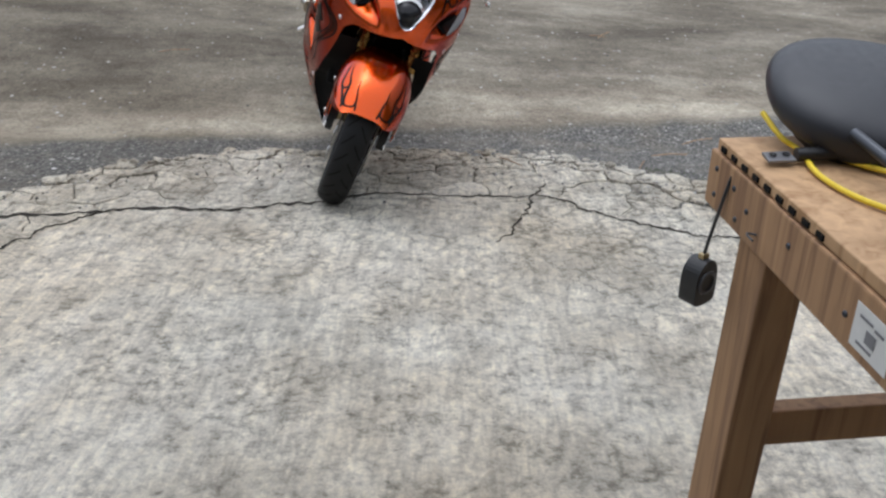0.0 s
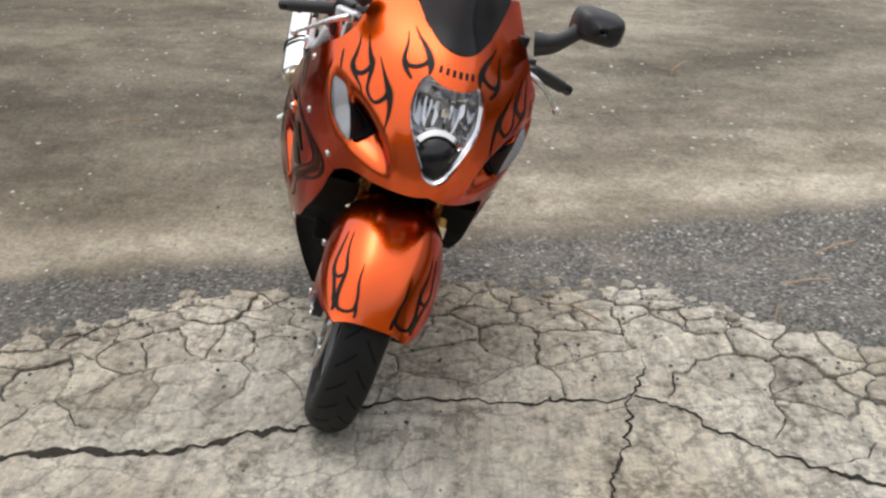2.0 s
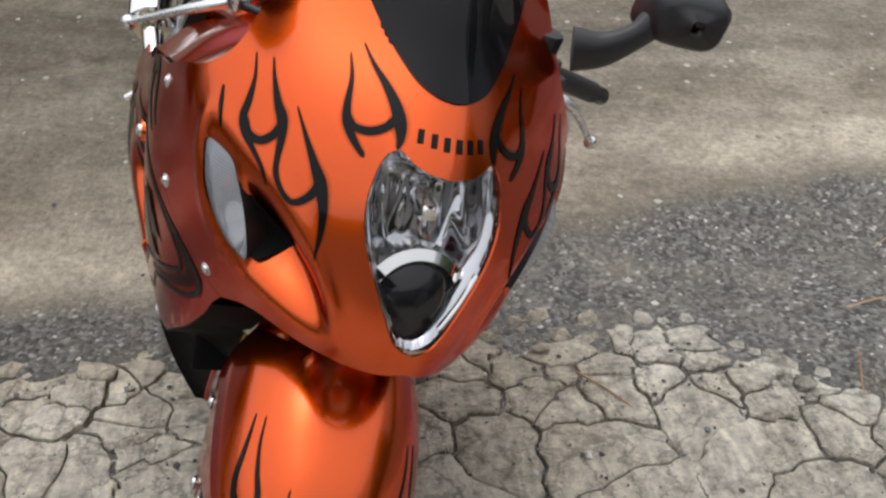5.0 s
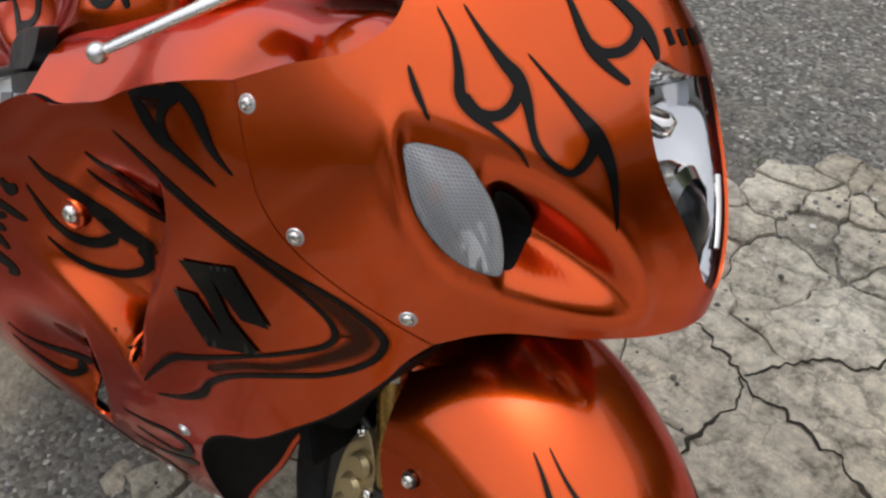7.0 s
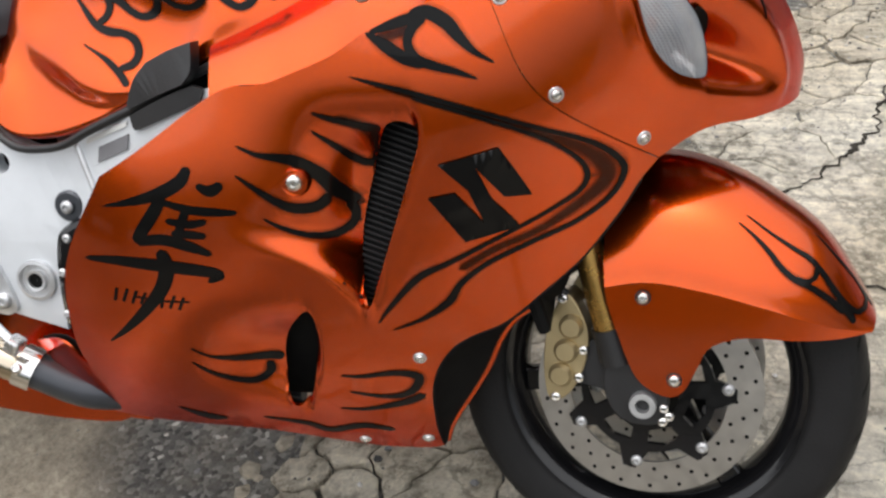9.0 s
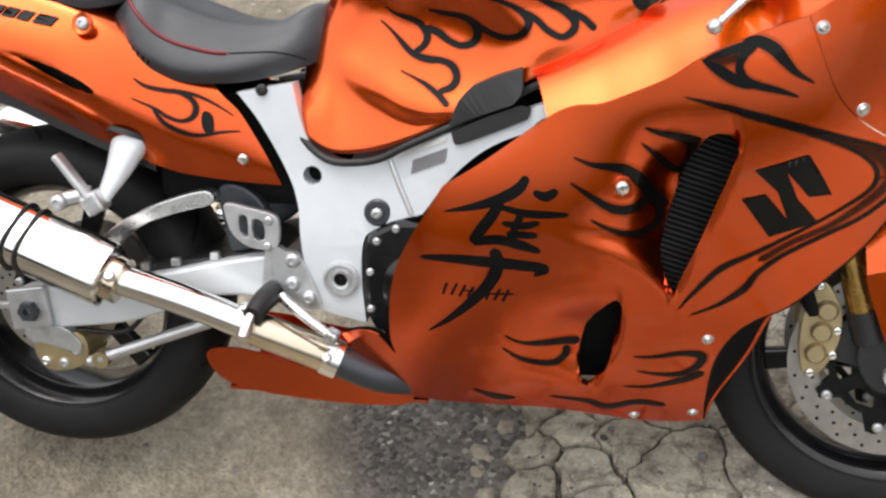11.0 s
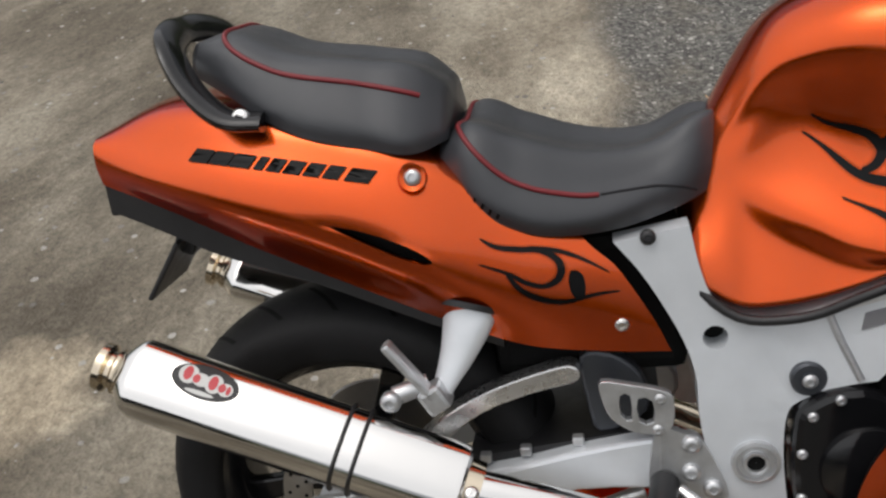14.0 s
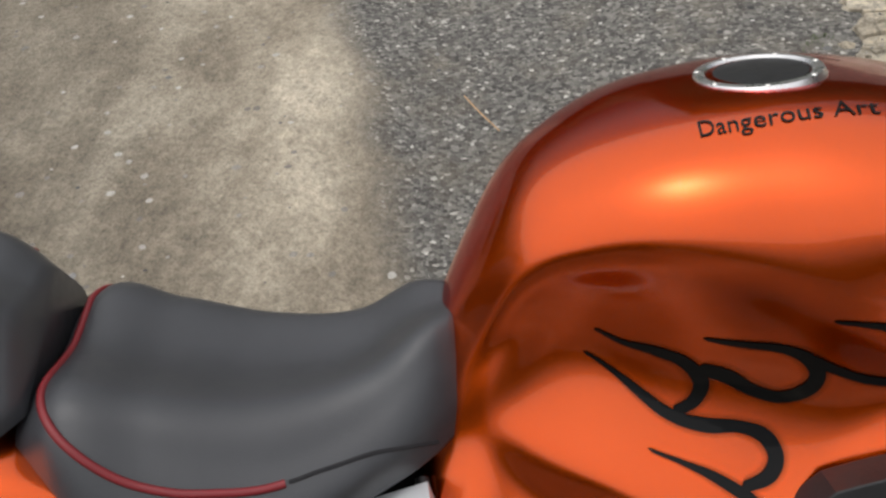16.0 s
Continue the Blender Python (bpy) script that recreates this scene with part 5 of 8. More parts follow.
for s in (-1, 1):
    clutch = spline([(0.625, 0.478), (0.610, 0.44), (0.608, 0.355), (0.622, 0.308), (0.656, 0.270), (0.71, 0.262), (0.76, 0.31), (0.775, 0.39), (0.755, 0.46), (0.69, 0.50)], 4, closed=True)
    plate("clutch_cover", clutch, s * 0.10, s * 0.158, BLACK_GLOSS, engine, bevel=0.010, label="black engine cover")
    lathe("cover_boss", [(0.0005, s * 0.172), (0.045, s * 0.172), (0.060, s * 0.165), (0.064, s * 0.15), (0.0005, s * 0.15)], BLACK_GLOSS, engine, pose(0.700, 0, 0.385), 36, closed=False)
    for x, z in ((0.632, 0.463), (0.619, 0.41), (0.618, 0.345), (0.634, 0.300), (0.664, 0.283), (0.665, 0.485)):
        screw((x, s * 0.158, z), (0, s, 0), 0.007, engine, CAST, "cover_bolt")
    rad = new("radiator")
    rad.parent = bike
    block("radiator_core", (0.20, 0.012, 0.34), pose(1.10, s * 0.185, 0.55, 0, 18, 0), DARK_VOID, rad, "black radiator core", 0.003)
    slats = []
    for k in range(40):
        slats.append(pose(1.10, s * 0.193, 0.55, 0, 18, 0) @ pose(0, 0, -0.16 + 0.0082 * k))
    bm = bmesh.new()
    for m in slats:
        bmesh.ops.create_cube(bm, size=1, matrix=m @ Matrix.Diagonal((0.19, 0.006, 0.003, 1)))
    part("fin_pack", bm, FIN, rad, "dark radiator fins", smooth=False)["kind"] = "stuff"
    duct = spline([(5.12, 0.585), (5.0, 0.54), (4.73, 0.483), (4.32, 0.434), (3.97, 0.392), (3.70, 0.370), (3.52, 0.34), (3.40, 0.285), (3.38, 0.20), (3.40, 0.150)], 4)
    e = FAIRING(duct[:, 1], duct[:, 0])
    lip = smooth01((0.50 - duct[:, 1]) / 0.14) * smooth01((duct[:, 1] - 0.13) / 0.17)
    rows = []
    for f in np.linspace(0, 1, 9):
        q = e * (1, 1, 1) + np.column_stack([0.075 * f ** 1.3 * lip - 0.012 * math.sin(f * math.pi) * lip, (-0.085 - e[:, 1]) * 0.75 * f, 0.012 * f * lip])
        rows.append(q * (1, -s, 1))
    n = len(e)
    fs = [(r * n + i, r * n + i + 1, (r + 1) * n + i + 1, (r + 1) * n + i) for r in range(8) for i in range(n - 1)]
    solidify(mesh_ob("air_duct", np.vstack(rows), fs if s > 0 else [f[::-1] for f in fs], DARK_VOID, bike, "black air duct inside the fairing"), 0.003)
    tube("duct_lip", rows[-1][len(e) // 2:], 0.006, ORANGE, bike, "orange lip of the air duct", 8, 1)
block("front_liner", (0.02, 0.34, 0.34), pose(1.27, 0, 0.52, 0, -20, 0), DARK_VOID, engine, "", 0.01)
block("nose_liner", (0.20, 0.34, 0.02), pose(1.36, 0, 0.70, 0, -5, 0), DARK_VOID, engine, "", 0.008)
block("dash", (0.10, 0.26, 0.12), pose(1.34, 0, 0.93, 0, -35, 0), BLACK_TRIM, bike, "black instrument housing", 0.02)
block("inner_battery_box", (0.26, 0.17, 0.20), pose(0.36, 0, 0.60), DARK_VOID, engine, "", 0.02)

# belly tail and header
for s in (-1, 1):
    plate("belly_pan", spline([(0.29, 0.222), (0.36, 0.235), (0.50, 0.205), (0.66, 0.185), (0.66, 0.15), (0.50, 0.145), (0.335, 0.165)], 4, closed=True), s * 0.088, s * 0.092, ORANGE, bike, bevel=0.001, bend=lambda x, z, s=s: s * 0.02 * (x - 0.3) / 0.3)
plate("belly_floor", [(0.33, 0.152), (0.70, 0.142), (0.70, 0.148), (0.33, 0.158)], -0.09, 0.09, ORANGE, bike, bevel=0)

swing = new("swingarm")
swing.parent = bike
for s in (-1, 1):
    plate("swingarm_beam", spline([(0.47, 0.425), (0.36, 0.415), (0.24, 0.388), (0.10, 0.362), (0.03, 0.358), (-0.045, 0.345), (-0.045, 0.28), (0.066, 0.282), (0.19, 0.300), (0.33, 0.350), (0.47, 0.355)], 3, closed=True), s * 0.098, s * 0.138, SILVER, swing, bevel=0.006, label="silver swingarm beam")
    plate("swingarm_brace", spline([(0.06, 0.372), (0.137, 0.452), (0.199, 0.493), (0.267, 0.520), (0.333, 0.536), (0.341, 0.513), (0.276, 0.496), (0.207, 0.469), (0.15, 0.425), (0.10, 0.36)], 4, closed=True), s * 0.098, s * 0.130, ALLOY, swing, bevel=0.004, label="brushed alloy brace")
    plate("axle_block", [(-0.052, 0.352), (0.022, 0.362), (0.030, 0.286), (-0.046, 0.276)], s * 0.138, s * 0.152, CAST, swing, bevel=0.003)
    lathe("axle_nut", [(0.008, s * 0.165), (0.018, s * 0.165), (0.020, s * 0.160), (0.020, s * 0.150), (0.008, s * 0.150)], GREYTUBE, swing, pose(-0.008, 0, 0.316), 6)
    block("adjuster_bolt", (0.05, 0.012, 0.012), pose(-0.075, s * 0.12, 0.312), CAST, swing, "", 0.002)
    plate("upper_mount", spline([(0.345, 0.535), (0.385, 0.540), (0.425, 0.505), (0.430, 0.45), (0.365, 0.42), (0.350, 0.47)], 3, closed=True), s * 0.075, s * 0.105, GREYTUBE, swing, bevel=0.005)
    for x, z in ((0.262, 0.405), (0.335, 0.418), (0.205, 0.395)):
        block("chain_guard_clip", (0.016, 0.014, 0.014), pose(x, s * 0.118, z), CAST, swing, "", 0.003)
plate("chain_guard", [(0.18, 0.392), (0.45, 0.432), (0.45, 0.420), (0.18, 0.380)], -0.112, 0.112, BLACK_TRIM, swing, bevel=0.001)
rc = new("rear_caliper")
rc.parent = bike
plate("caliper_body", spline([(-0.022, 0.232), (0.0, 0.262), (0.030, 0.275), (0.078, 0.262), (0.080, 0.218), (0.05, 0.198), (0.0, 0.195)], 3, closed=True), -0.060, -0.135, GOLD, rc, bevel=0.006, label="gold rear brake caliper")
plate("caliper_bracket", spline([(-0.03, 0.275), (0.04, 0.282), (0.075, 0.25), (0.06, 0.235), (0.0, 0.25), (-0.02, 0.25)], 3, closed=True), -0.085, -0.142, CAST, rc, bevel=0.004)
for x, z in ((0.0, 0.212), (0.035, 0.21), (0.062, 0.235), (0.02, 0.262)):
    screw((x, -0.136, z), (0, -1, 0), 0.010, rc, CHROME if x < 0.01 else CAST, "caliper_bolt")
tube("torque_rod", [(0.085, -0.135, 0.214), (0.30, -0.125, 0.290), (0.42, -0.11, 0.33)], 0.011, CAST, rc, "", 12)
lathe("rod_eye", [(0.007, -0.012), (0.016, -0.012), (0.016, 0.012), (0.007, 0.012)], GOLD, rc, pose(0.110, -0.135, 0.222), 20)
tube("rear_hose", [(0.05, -0.12, 0.27), (0.14, -0.10, 0.262), (0.20, -0.105, 0.31), (0.30, -0.11, 0.36)], 0.005, BLACK_TRIM, rc)

# rider foot rests
for s in (-1, 1):
    rest = new("foot_rest")
    rest.parent = bike
    gap = spline([(0.395, 0.497), (0.408, 0.497), (0.408, 0.462), (0.395, 0.470)], 2, closed=True)
    gap2 = spline([(0.418, 0.492), (0.436, 0.488), (0.436, 0.458), (0.418, 0.460)], 2, closed=True)
    plate("heel_guard", spline([(0.372, 0.519), (0.41, 0.513), (0.450, 0.503), (0.463, 0.490), (0.461, 0.453), (0.444, 0.440), (0.410, 0.444), (0.382, 0.465), (0.371, 0.496)], 3, closed=True), s * 0.136, s * 0.148, CAST, rest, holes=[gap, gap2], bevel=0.003, label="cast alloy heel guard")
    plate("hanger_plate", chain([(0.440, 0.455), (0.470, 0.439), (0.496, 0.427), (0.527, 0.353), (0.516, 0.334), (0.490, 0.337), (0.469, 0.352), (0.428, 0.361), (0.432, 0.42)], [(0.432, 0.42), (0.440, 0.455)]), s * 0.132, s * 0.146, CAST, rest, bevel=0.004)
    for x, z, r in ((0.483, 0.423, 0.013), (0.481, 0.381, 0.013), (0.508, 0.356, 0.013), (0.446, 0.491, 0.008), (0.441, 0.446, 0.008)):
        screw((x, s * 0.147, z), (0, s, 0), r, rest, CAST, "hanger_bolt")
    tube("peg", [(0.446, s * 0.148, 0.366), (0.440, s * 0.19, 0.362), (0.434, s * 0.225, 0.350)], [0.020, 0.019, 0.017], BLACK_TRIM, rest, "black rubber foot peg", 14)
    tube("peg_feeler", [(0.432, s * 0.225, 0.350), (0.425, s * 0.252, 0.322)], 0.010, CHROME, rest, "", 10)
    tube("pedal_arm", [(0.465, s * 0.16, 0.362), (0.50, s * 0.185, 0.345), (0.555, s * 0.21, 0.318)], [0.010, 0.0085, 0.008], ALLOY, rest, "bright pedal arm", 10)
    block("pedal_tip", (0.022, 0.026, 0.024), pose(0.562, s * 0.212, 0.314, 0, 30, 0), ALLOY, rest, "", 0.005)
    tube("linkage", [(0.445, s * 0.138, 0.44), (0.443, s * 0.138, 0.385)], 0.009, CAST, rest, "", 10)
    # passenger rest
    prest = new("passenger_foot_rest")
    prest.parent = bike
    tube("arm", [(0.214, s * 0.120, 0.640), (0.206, s * 0.136, 0.612), (0.190, s * 0.152, 0.572), (0.172, s * 0.166, 0.538), (0.160, s * 0.174, 0.516)], [0.040, 0.037, 0.026, 0.017, 0.015], SILVER, prest, "silver cast arm that flares into the tail", 24, 6, True, 0.62)
    lathe("arm_boot", [(0.030, -0.004), (0.043, -0.004), (0.044, 0.004), (0.030, 0.004)], BLACK_TRIM, prest, Matrix.Translation((0.210, s * 0.128, 0.626)) @ Vector((0.25, -s * 0.42, 0.87)).to_track_quat("Y", "Z").to_matrix().to_4x4(), 28)
    block("folded_peg", (0.013, 0.022, 0.100), pose(0.132, s * 0.188, 0.566, 0, -35, 0), CAST, prest, "alloy folded passenger peg", 0.005)
    block("peg_hinge", (0.034, 0.034, 0.036), pose(0.160, s * 0.182, 0.526, 0, -30, 0), CAST, prest, "", 0.006)
    tube("muffler_lug", [(0.105, s * 0.185, 0.530), (0.150, s * 0.170, 0.540)], 0.013, CAST, prest, "", 12)
    screw((0.103, s * 0.198, 0.528), (0, s, 0), 0.014, prest, CAST, "lug_bolt")

# -- exhausts --
for s in (-1, 1):
    ex = new("exhaust")
    ex.parent = bike
    a, b = Vector((-0.247, s * 0.198, 0.583)), Vector((0.184, s * 0.205, 0.404))
    along = (b - a).normalized()
    out = Vector((0, s, 0)) - along * along.y * s
    out.normalize()
    up = along.cross(out) * (1 if s > 0 else -1)
    up = up if up.z > 0 else -up

    face_a, face_b = (out * 0.70 + up * 0.714), (up * 0.70 - out * 0.714)

    def ring_at(c, w, h, p=2.9, n=40):
        res = []
        for k in range(n):
            t = 2 * math.pi * k / n
            cx, cy = math.cos(t), math.sin(t)
            res.append(c + face_a * (w * np.sign(cx) * abs(cx) ** (2 / p)) + face_b * (h * np.sign(cy) * abs(cy) ** (2 / p)))
        return res

    L = (b - a).length
    rows = [ring_at(a + along * d, 0.051 * k, 0.053 * k) for d, k in ((-0.016, 0.50), (-0.014, 0.56), (0.006, 0.93), (0.012, 0.985), (0.018, 1.0), (L - 0.012, 1.0), (L - 0.004, 0.985), (L, 0.9), (L + 0.004, 0.5))]
    n = 40
    verts = [v for r in rows for v in r]
    fs = [(i * n + j, i * n + (j + 1) % n, (i + 1) * n + (j + 1) % n, (i + 1) * n + j) for i in range(len(rows) - 1) for j in range(n)] + [tuple(range(n)), tuple((len(rows) - 1) * n + j for j in range(n))[::-1]]
    can = mesh_ob("muffler", verts, fs, CHROME, ex, "polished oval muffler")
    bm = bmesh.new()
    bm.from_mesh(can.data)
    bmesh.ops.recalc_face_normals(bm, faces=bm.faces)
    bm.to_mesh(can.data)
    bm.free()
    creased(can, 30)
    face = Matrix.Translation(a) @ (-along).to_track_quat("Y", "Z").to_matrix().to_4x4()
    lathe("tip", [(0.024, 0.010), (0.031, 0.016), (0.031, 0.020), (0.026, 0.024), (0.026, 0.030), (0.033, 0.034), (0.033, 0.044), (0.029, 0.046), (0.026, 0.042), (0.023, 0.022)], STEEL_WARM, ex, face, 36, "tinted steel outlet")
    lathe("tip_bore", [(0.0005, 0.026), (0.024, 0.026), (0.024, 0.018), (0.0005, 0.018)], DARK_VOID, ex, face, 24, closed=False)
    def on_can(d, u, lift):
        return a + along * d + face_a * ((0.051 + lift) * (1 - abs(u) ** 2.9) ** (1 / 2.9)) + face_b * (0.053 * u)

    def sticker_disc(name, du, dw, ru, rw, lift, material, label=""):
        vs2 = [on_can(0.108 + du, 0.22 + dw / 0.053, lift)]
        for r2 in (0.33, 0.66, 1.0):
            vs2 += [on_can(0.108 + du + ru * r2 * math.cos(w), 0.22 + (dw + rw * r2 * math.sin(w)) / 0.053, lift) for w in np.linspace(0, 2 * math.pi, 24, endpoint=False)]
        fs3 = [(0, 1 + i, 1 + (i + 1) % 24) for i in range(24)] + [(1 + r2 * 24 + i, 25 + r2 * 24 + i, 25 + r2 * 24 + (i + 1) % 24, 1 + r2 * 24 + (i + 1) % 24) for r2 in range(2) for i in range(24)]
        return mesh_ob(name, vs2, fs3, material, ex, label)

    sticker_disc("oval_badge", 0, 0, 0.046, 0.023, 0.0012, BLACK_TRIM, "dark oval badge with red and white shapes")
    for du, dw, ru, rw, mat in ((-0.024, 0.004, 0.013, 0.013, WHITEMARK), (-0.006, 0.001, 0.012, 0.009, WHITEMARK), (0.012, 0.001, 0.012, 0.013, WHITEMARK), (0.029, -0.002, 0.010, 0.009, WHITEMARK), (-0.025, 0.005, 0.006, 0.010, REDMARK), (-0.012, 0.001, 0.005, 0.006, REDMARK), (0.011, 0.002, 0.006, 0.010, REDMARK), (0.024, -0.001, 0.005, 0.006, REDMARK), (0.033, -0.002, 0.003, 0.006, REDMARK), (-0.002, -0.016, 0.020, 0.003, WHITEMARK)):
        sticker_disc("badge_print", du, dw, ru, rw, 0.0016 if mat is WHITEMARK else 0.0020, mat)
    for d in (0.30, 0.325):
        rr = ring_at(a + along * d, 0.0535, 0.0555)
        tube("clamp_band", [tuple(v) for v in rr] + [tuple(rr[0])], 0.003, BLACK_TRIM, ex, "", 6, 1)
    rr = [ring_at(b + along * d, 0.036 * k, 0.038 * k) for d, k in ((-0.002, 1.1), (0.012, 1.12), (0.02, 0.95), (0.035, 0.88))]
    tube("collar", [tuple(b - along * 0.002), tuple(b + along * 0.022)], 0.040, STEEL_WARM, ex, "", 28)
    screw(b + along * 0.012 + out * 0.038 + up * 0.02, out + up, 0.010, ex, CHROME, "collar_bolt")
    tube("link_pipe", [tuple(b), tuple(b + (Vector((0.410, s * 0.185, 0.318)) - b) * 0.5 + Vector((0, 0, 0.004))), (0.410, s * 0.185, 0.318)], 0.0265, CHROME, ex, "polished link pipe", 24)
    tube("link_sleeve", [(0.400, s * 0.186, 0.322), (0.548, s * 0.165, 0.256)], 0.0300, STEEL_WARM, ex, "heat-tinted pipe sleeve", 24)
    tube("pipe_clamp", [(0.535, s * 0.167, 0.262), (0.560, s * 0.163, 0.250)], 0.0335, CHROME, ex, "", 24)
    screw((0.547, s * 0.196, 0.268), (0, s, 0.4), 0.009, ex, CHROME, "clamp_bolt")
    tube("sleeve_clamp", [(0.404, s * 0.186, 0.320), (0.416, s * 0.184, 0.315)], 0.033, CHROME, ex, "", 24)
    screw((0.408, s * 0.190, 0.352), (0, s * 0.3, 1), 0.010, ex, CHROME, "clamp_bolt")
    tube("header", [(0.555, s * 0.163, 0.252), (0.64, s * 0.145, 0.215), (0.74, s * 0.10, 0.205), (0.95, s * 0.07, 0.21)], 0.028, GREYTUBE, ex, "dark header pipe", 18)

# -- handlebars --
for s in (-1, 1):
    bar = new("handlebar")
    bar.parent = bike
    d = -0.085 if s < 0 else 0.085
    root = Vector((1.255 + d * 0.35, s * 0.165, 0.945))
    end = Vector((1.050, -0.345, 0.860)) if s < 0 else Vector((1.075 + d * 1.3, 0.375, 0.880))
    tube("bar", [tuple(root), tuple(end)], 0.011, BLACK_TRIM, bar, "", 12)
    mid = root.lerp(end, 0.42)
    tube("grip", [tuple(mid), tuple(end)], 0.017, BLACK_TRIM, bar, "black rubber grip", 14)
    tube("bar_end", [tuple(end), tuple(end + (end - root).normalized() * 0.032)], 0.0145, BLACK_GLOSS, bar, "", 14)
    tip = Vector((1.126, -0.326, 0.814)) if s < 0 else Vector((1.281, 0.349, 0.839))
    piv = root.lerp(end, 0.30) + Vector((0.060, 0, -0.004))
    c1 = piv.lerp(tip, 0.45) + Vector((0.022, 0, 0.012))
    tube("lever", [tuple(piv), tuple(piv.lerp(c1, 0.5) + Vector((0.008, 0, 0.004))), tuple(c1), tuple(c1.lerp(tip, 0.6)), tuple(tip)], [0.010, 0.009, 0.008, 0.0065, 0.006], ALLOY, bar, "bright alloy lever", 12, 6, True, 0.8)
    bm = bmesh.new()
    bmesh.ops.create_uvsphere(bm, u_segments=16, v_segments=10, radius=0.0105, matrix=Matrix.Translation(tip))
    part("lever_ball", bm, ALLOY, bar)
    block("lever_perch", (0.06, 0.035, 0.03), Matrix.Translation(piv - Vector((0.02, 0, 0))) @ pose(0, 0, 0, 0, 0, s * -50), ALLOY if s < 0 else BLACK_TRIM, bar, "", 0.008)
    block("switch_box", (0.05, 0.05, 0.045), Matrix.Translation(root.lerp(end, 0.30)) @ pose(0, 0, 0, 0, 0, s * -50), BLACK_TRIM, bar, "black switch housing", 0.008)
    tube("cable", [tuple(piv + Vector((-0.01, 0, 0))), tuple(piv + Vector((0.03, -s * 0.06, 0.0))), (1.33, s * 0.10, 0.90), (1.30, s * 0.05, 0.83)], 0.006, BLACK_TRIM, bar)
    lathe("reservoir" if s < 0 else "clutch_reservoir", [(0.0005, 0.022), (0.022, 0.022), (0.024, 0.018), (0.022, -0.02), (0.0005, -0.02)], BLACK_TRIM, bar, Matrix.Translation(root + Vector((0.05, s * 0.01, 0.045))) @ pose(0, 0, 0, 90, 0, 0), 24, closed=False)
block("top_clamp", (0.09, 0.25, 0.025), pose(1.235, 0, 0.925, 0, -20, 0), ALLOY, bike, "alloy top fork clamp", 0.008)

# side stand
stand = new("side_stand")
stand.parent = bike
tube("leg", [(0.62, 0.09, 0.20), (0.655, 0.19, 0.135), (0.675, 0.27, 0.093)], 0.012, BLACK_TRIM, stand, "black side stand leg", 12)
block("foot", (0.075, 0.05, 0.012), pose(0.678, 0.278, 0.090, 19.5, 0, 10), BLACK_TRIM, stand, "", 0.004)

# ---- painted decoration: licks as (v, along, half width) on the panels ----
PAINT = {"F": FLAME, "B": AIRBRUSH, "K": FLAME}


def licks(surf, right, left, paint, name, lift, *lines):
    for pts in lines:
        if name == "flame_shade":
            pts = [(v, a, 1.45 * w) for v, a, w in pts]
        obs = stroke(surf, pts, paint, right, name, lift, left is not None)
        if left is not None and left is not right:
            obs[1].parent = left
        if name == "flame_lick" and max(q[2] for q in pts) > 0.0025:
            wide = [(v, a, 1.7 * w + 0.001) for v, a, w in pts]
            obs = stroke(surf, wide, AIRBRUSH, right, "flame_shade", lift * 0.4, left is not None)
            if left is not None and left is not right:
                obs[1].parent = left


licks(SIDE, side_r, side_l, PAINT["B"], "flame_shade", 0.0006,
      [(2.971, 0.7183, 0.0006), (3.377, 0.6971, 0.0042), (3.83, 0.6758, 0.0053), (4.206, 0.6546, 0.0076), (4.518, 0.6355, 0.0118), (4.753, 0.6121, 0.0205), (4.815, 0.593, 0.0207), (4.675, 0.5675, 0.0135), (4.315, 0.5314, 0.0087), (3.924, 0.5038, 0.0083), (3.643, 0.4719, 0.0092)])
licks(SIDE, side_r, side_l, PAINT["F"], "flame_lick", 0.0011,
      [(2.971, 0.7183, 0.0006), (3.377, 0.7013, 0.003), (3.83, 0.6801, 0.0024), (4.206, 0.661, 0.0023), (4.628, 0.6397, 0.003), (4.894, 0.6142, 0.0042), (4.956, 0.593, 0.0043), (4.878, 0.5654, 0.0037), (4.628, 0.5378, 0.0031), (4.221, 0.5123, 0.0032), (3.877, 0.4847, 0.0032), (3.658, 0.4528, 0.004), (3.565, 0.4252, 0.0054), (3.377, 0.3976, 0.0028), (3.158, 0.3785, 0.0007)],
      [(3.377, 0.695, 0.0018), (3.737, 0.678, 0.0024), (4.081, 0.6588, 0.0023), (4.346, 0.6397, 0.0024), (4.565, 0.6164, 0.003), (4.643, 0.5951, 0.0036), (4.581, 0.576, 0.0031), (4.315, 0.5505, 0.0025), (3.94, 0.5187, 0.0025), (3.58, 0.4826, 0.0033), (3.361, 0.4592, 0.0047), (3.158, 0.4146, 0.0028), (3.064, 0.3891, 0.0007)])
licks(SIDE, side_r, side_l, PAINT["F"], "flame_lick", 0.0011,
      [(3.93, 0.7362, 0.0008), (3.791, 0.7495, 0.0038), (3.689, 0.7666, 0.0068), (3.606, 0.782, 0.0083), (3.481, 0.7924, 0.0077), (3.378, 0.7866, 0.0062)],
      [(3.472, 0.7895, 0.0069), (3.393, 0.7722, 0.0055), (3.372, 0.7562, 0.0055), (3.425, 0.74, 0.0062), (3.534, 0.7326, 0.0053), (3.677, 0.7263, 0.0038), (3.826, 0.7179, 0.0008)],
      [(3.098, 0.7686, 0.0016), (3.222, 0.7549, 0.0072), (3.352, 0.7402, 0.007), (3.481, 0.7325, 0.0047)],
      [(3.117, 0.7678, 0.0023), (3.291, 0.7793, 0.0062), (3.431, 0.7875, 0.0061)])
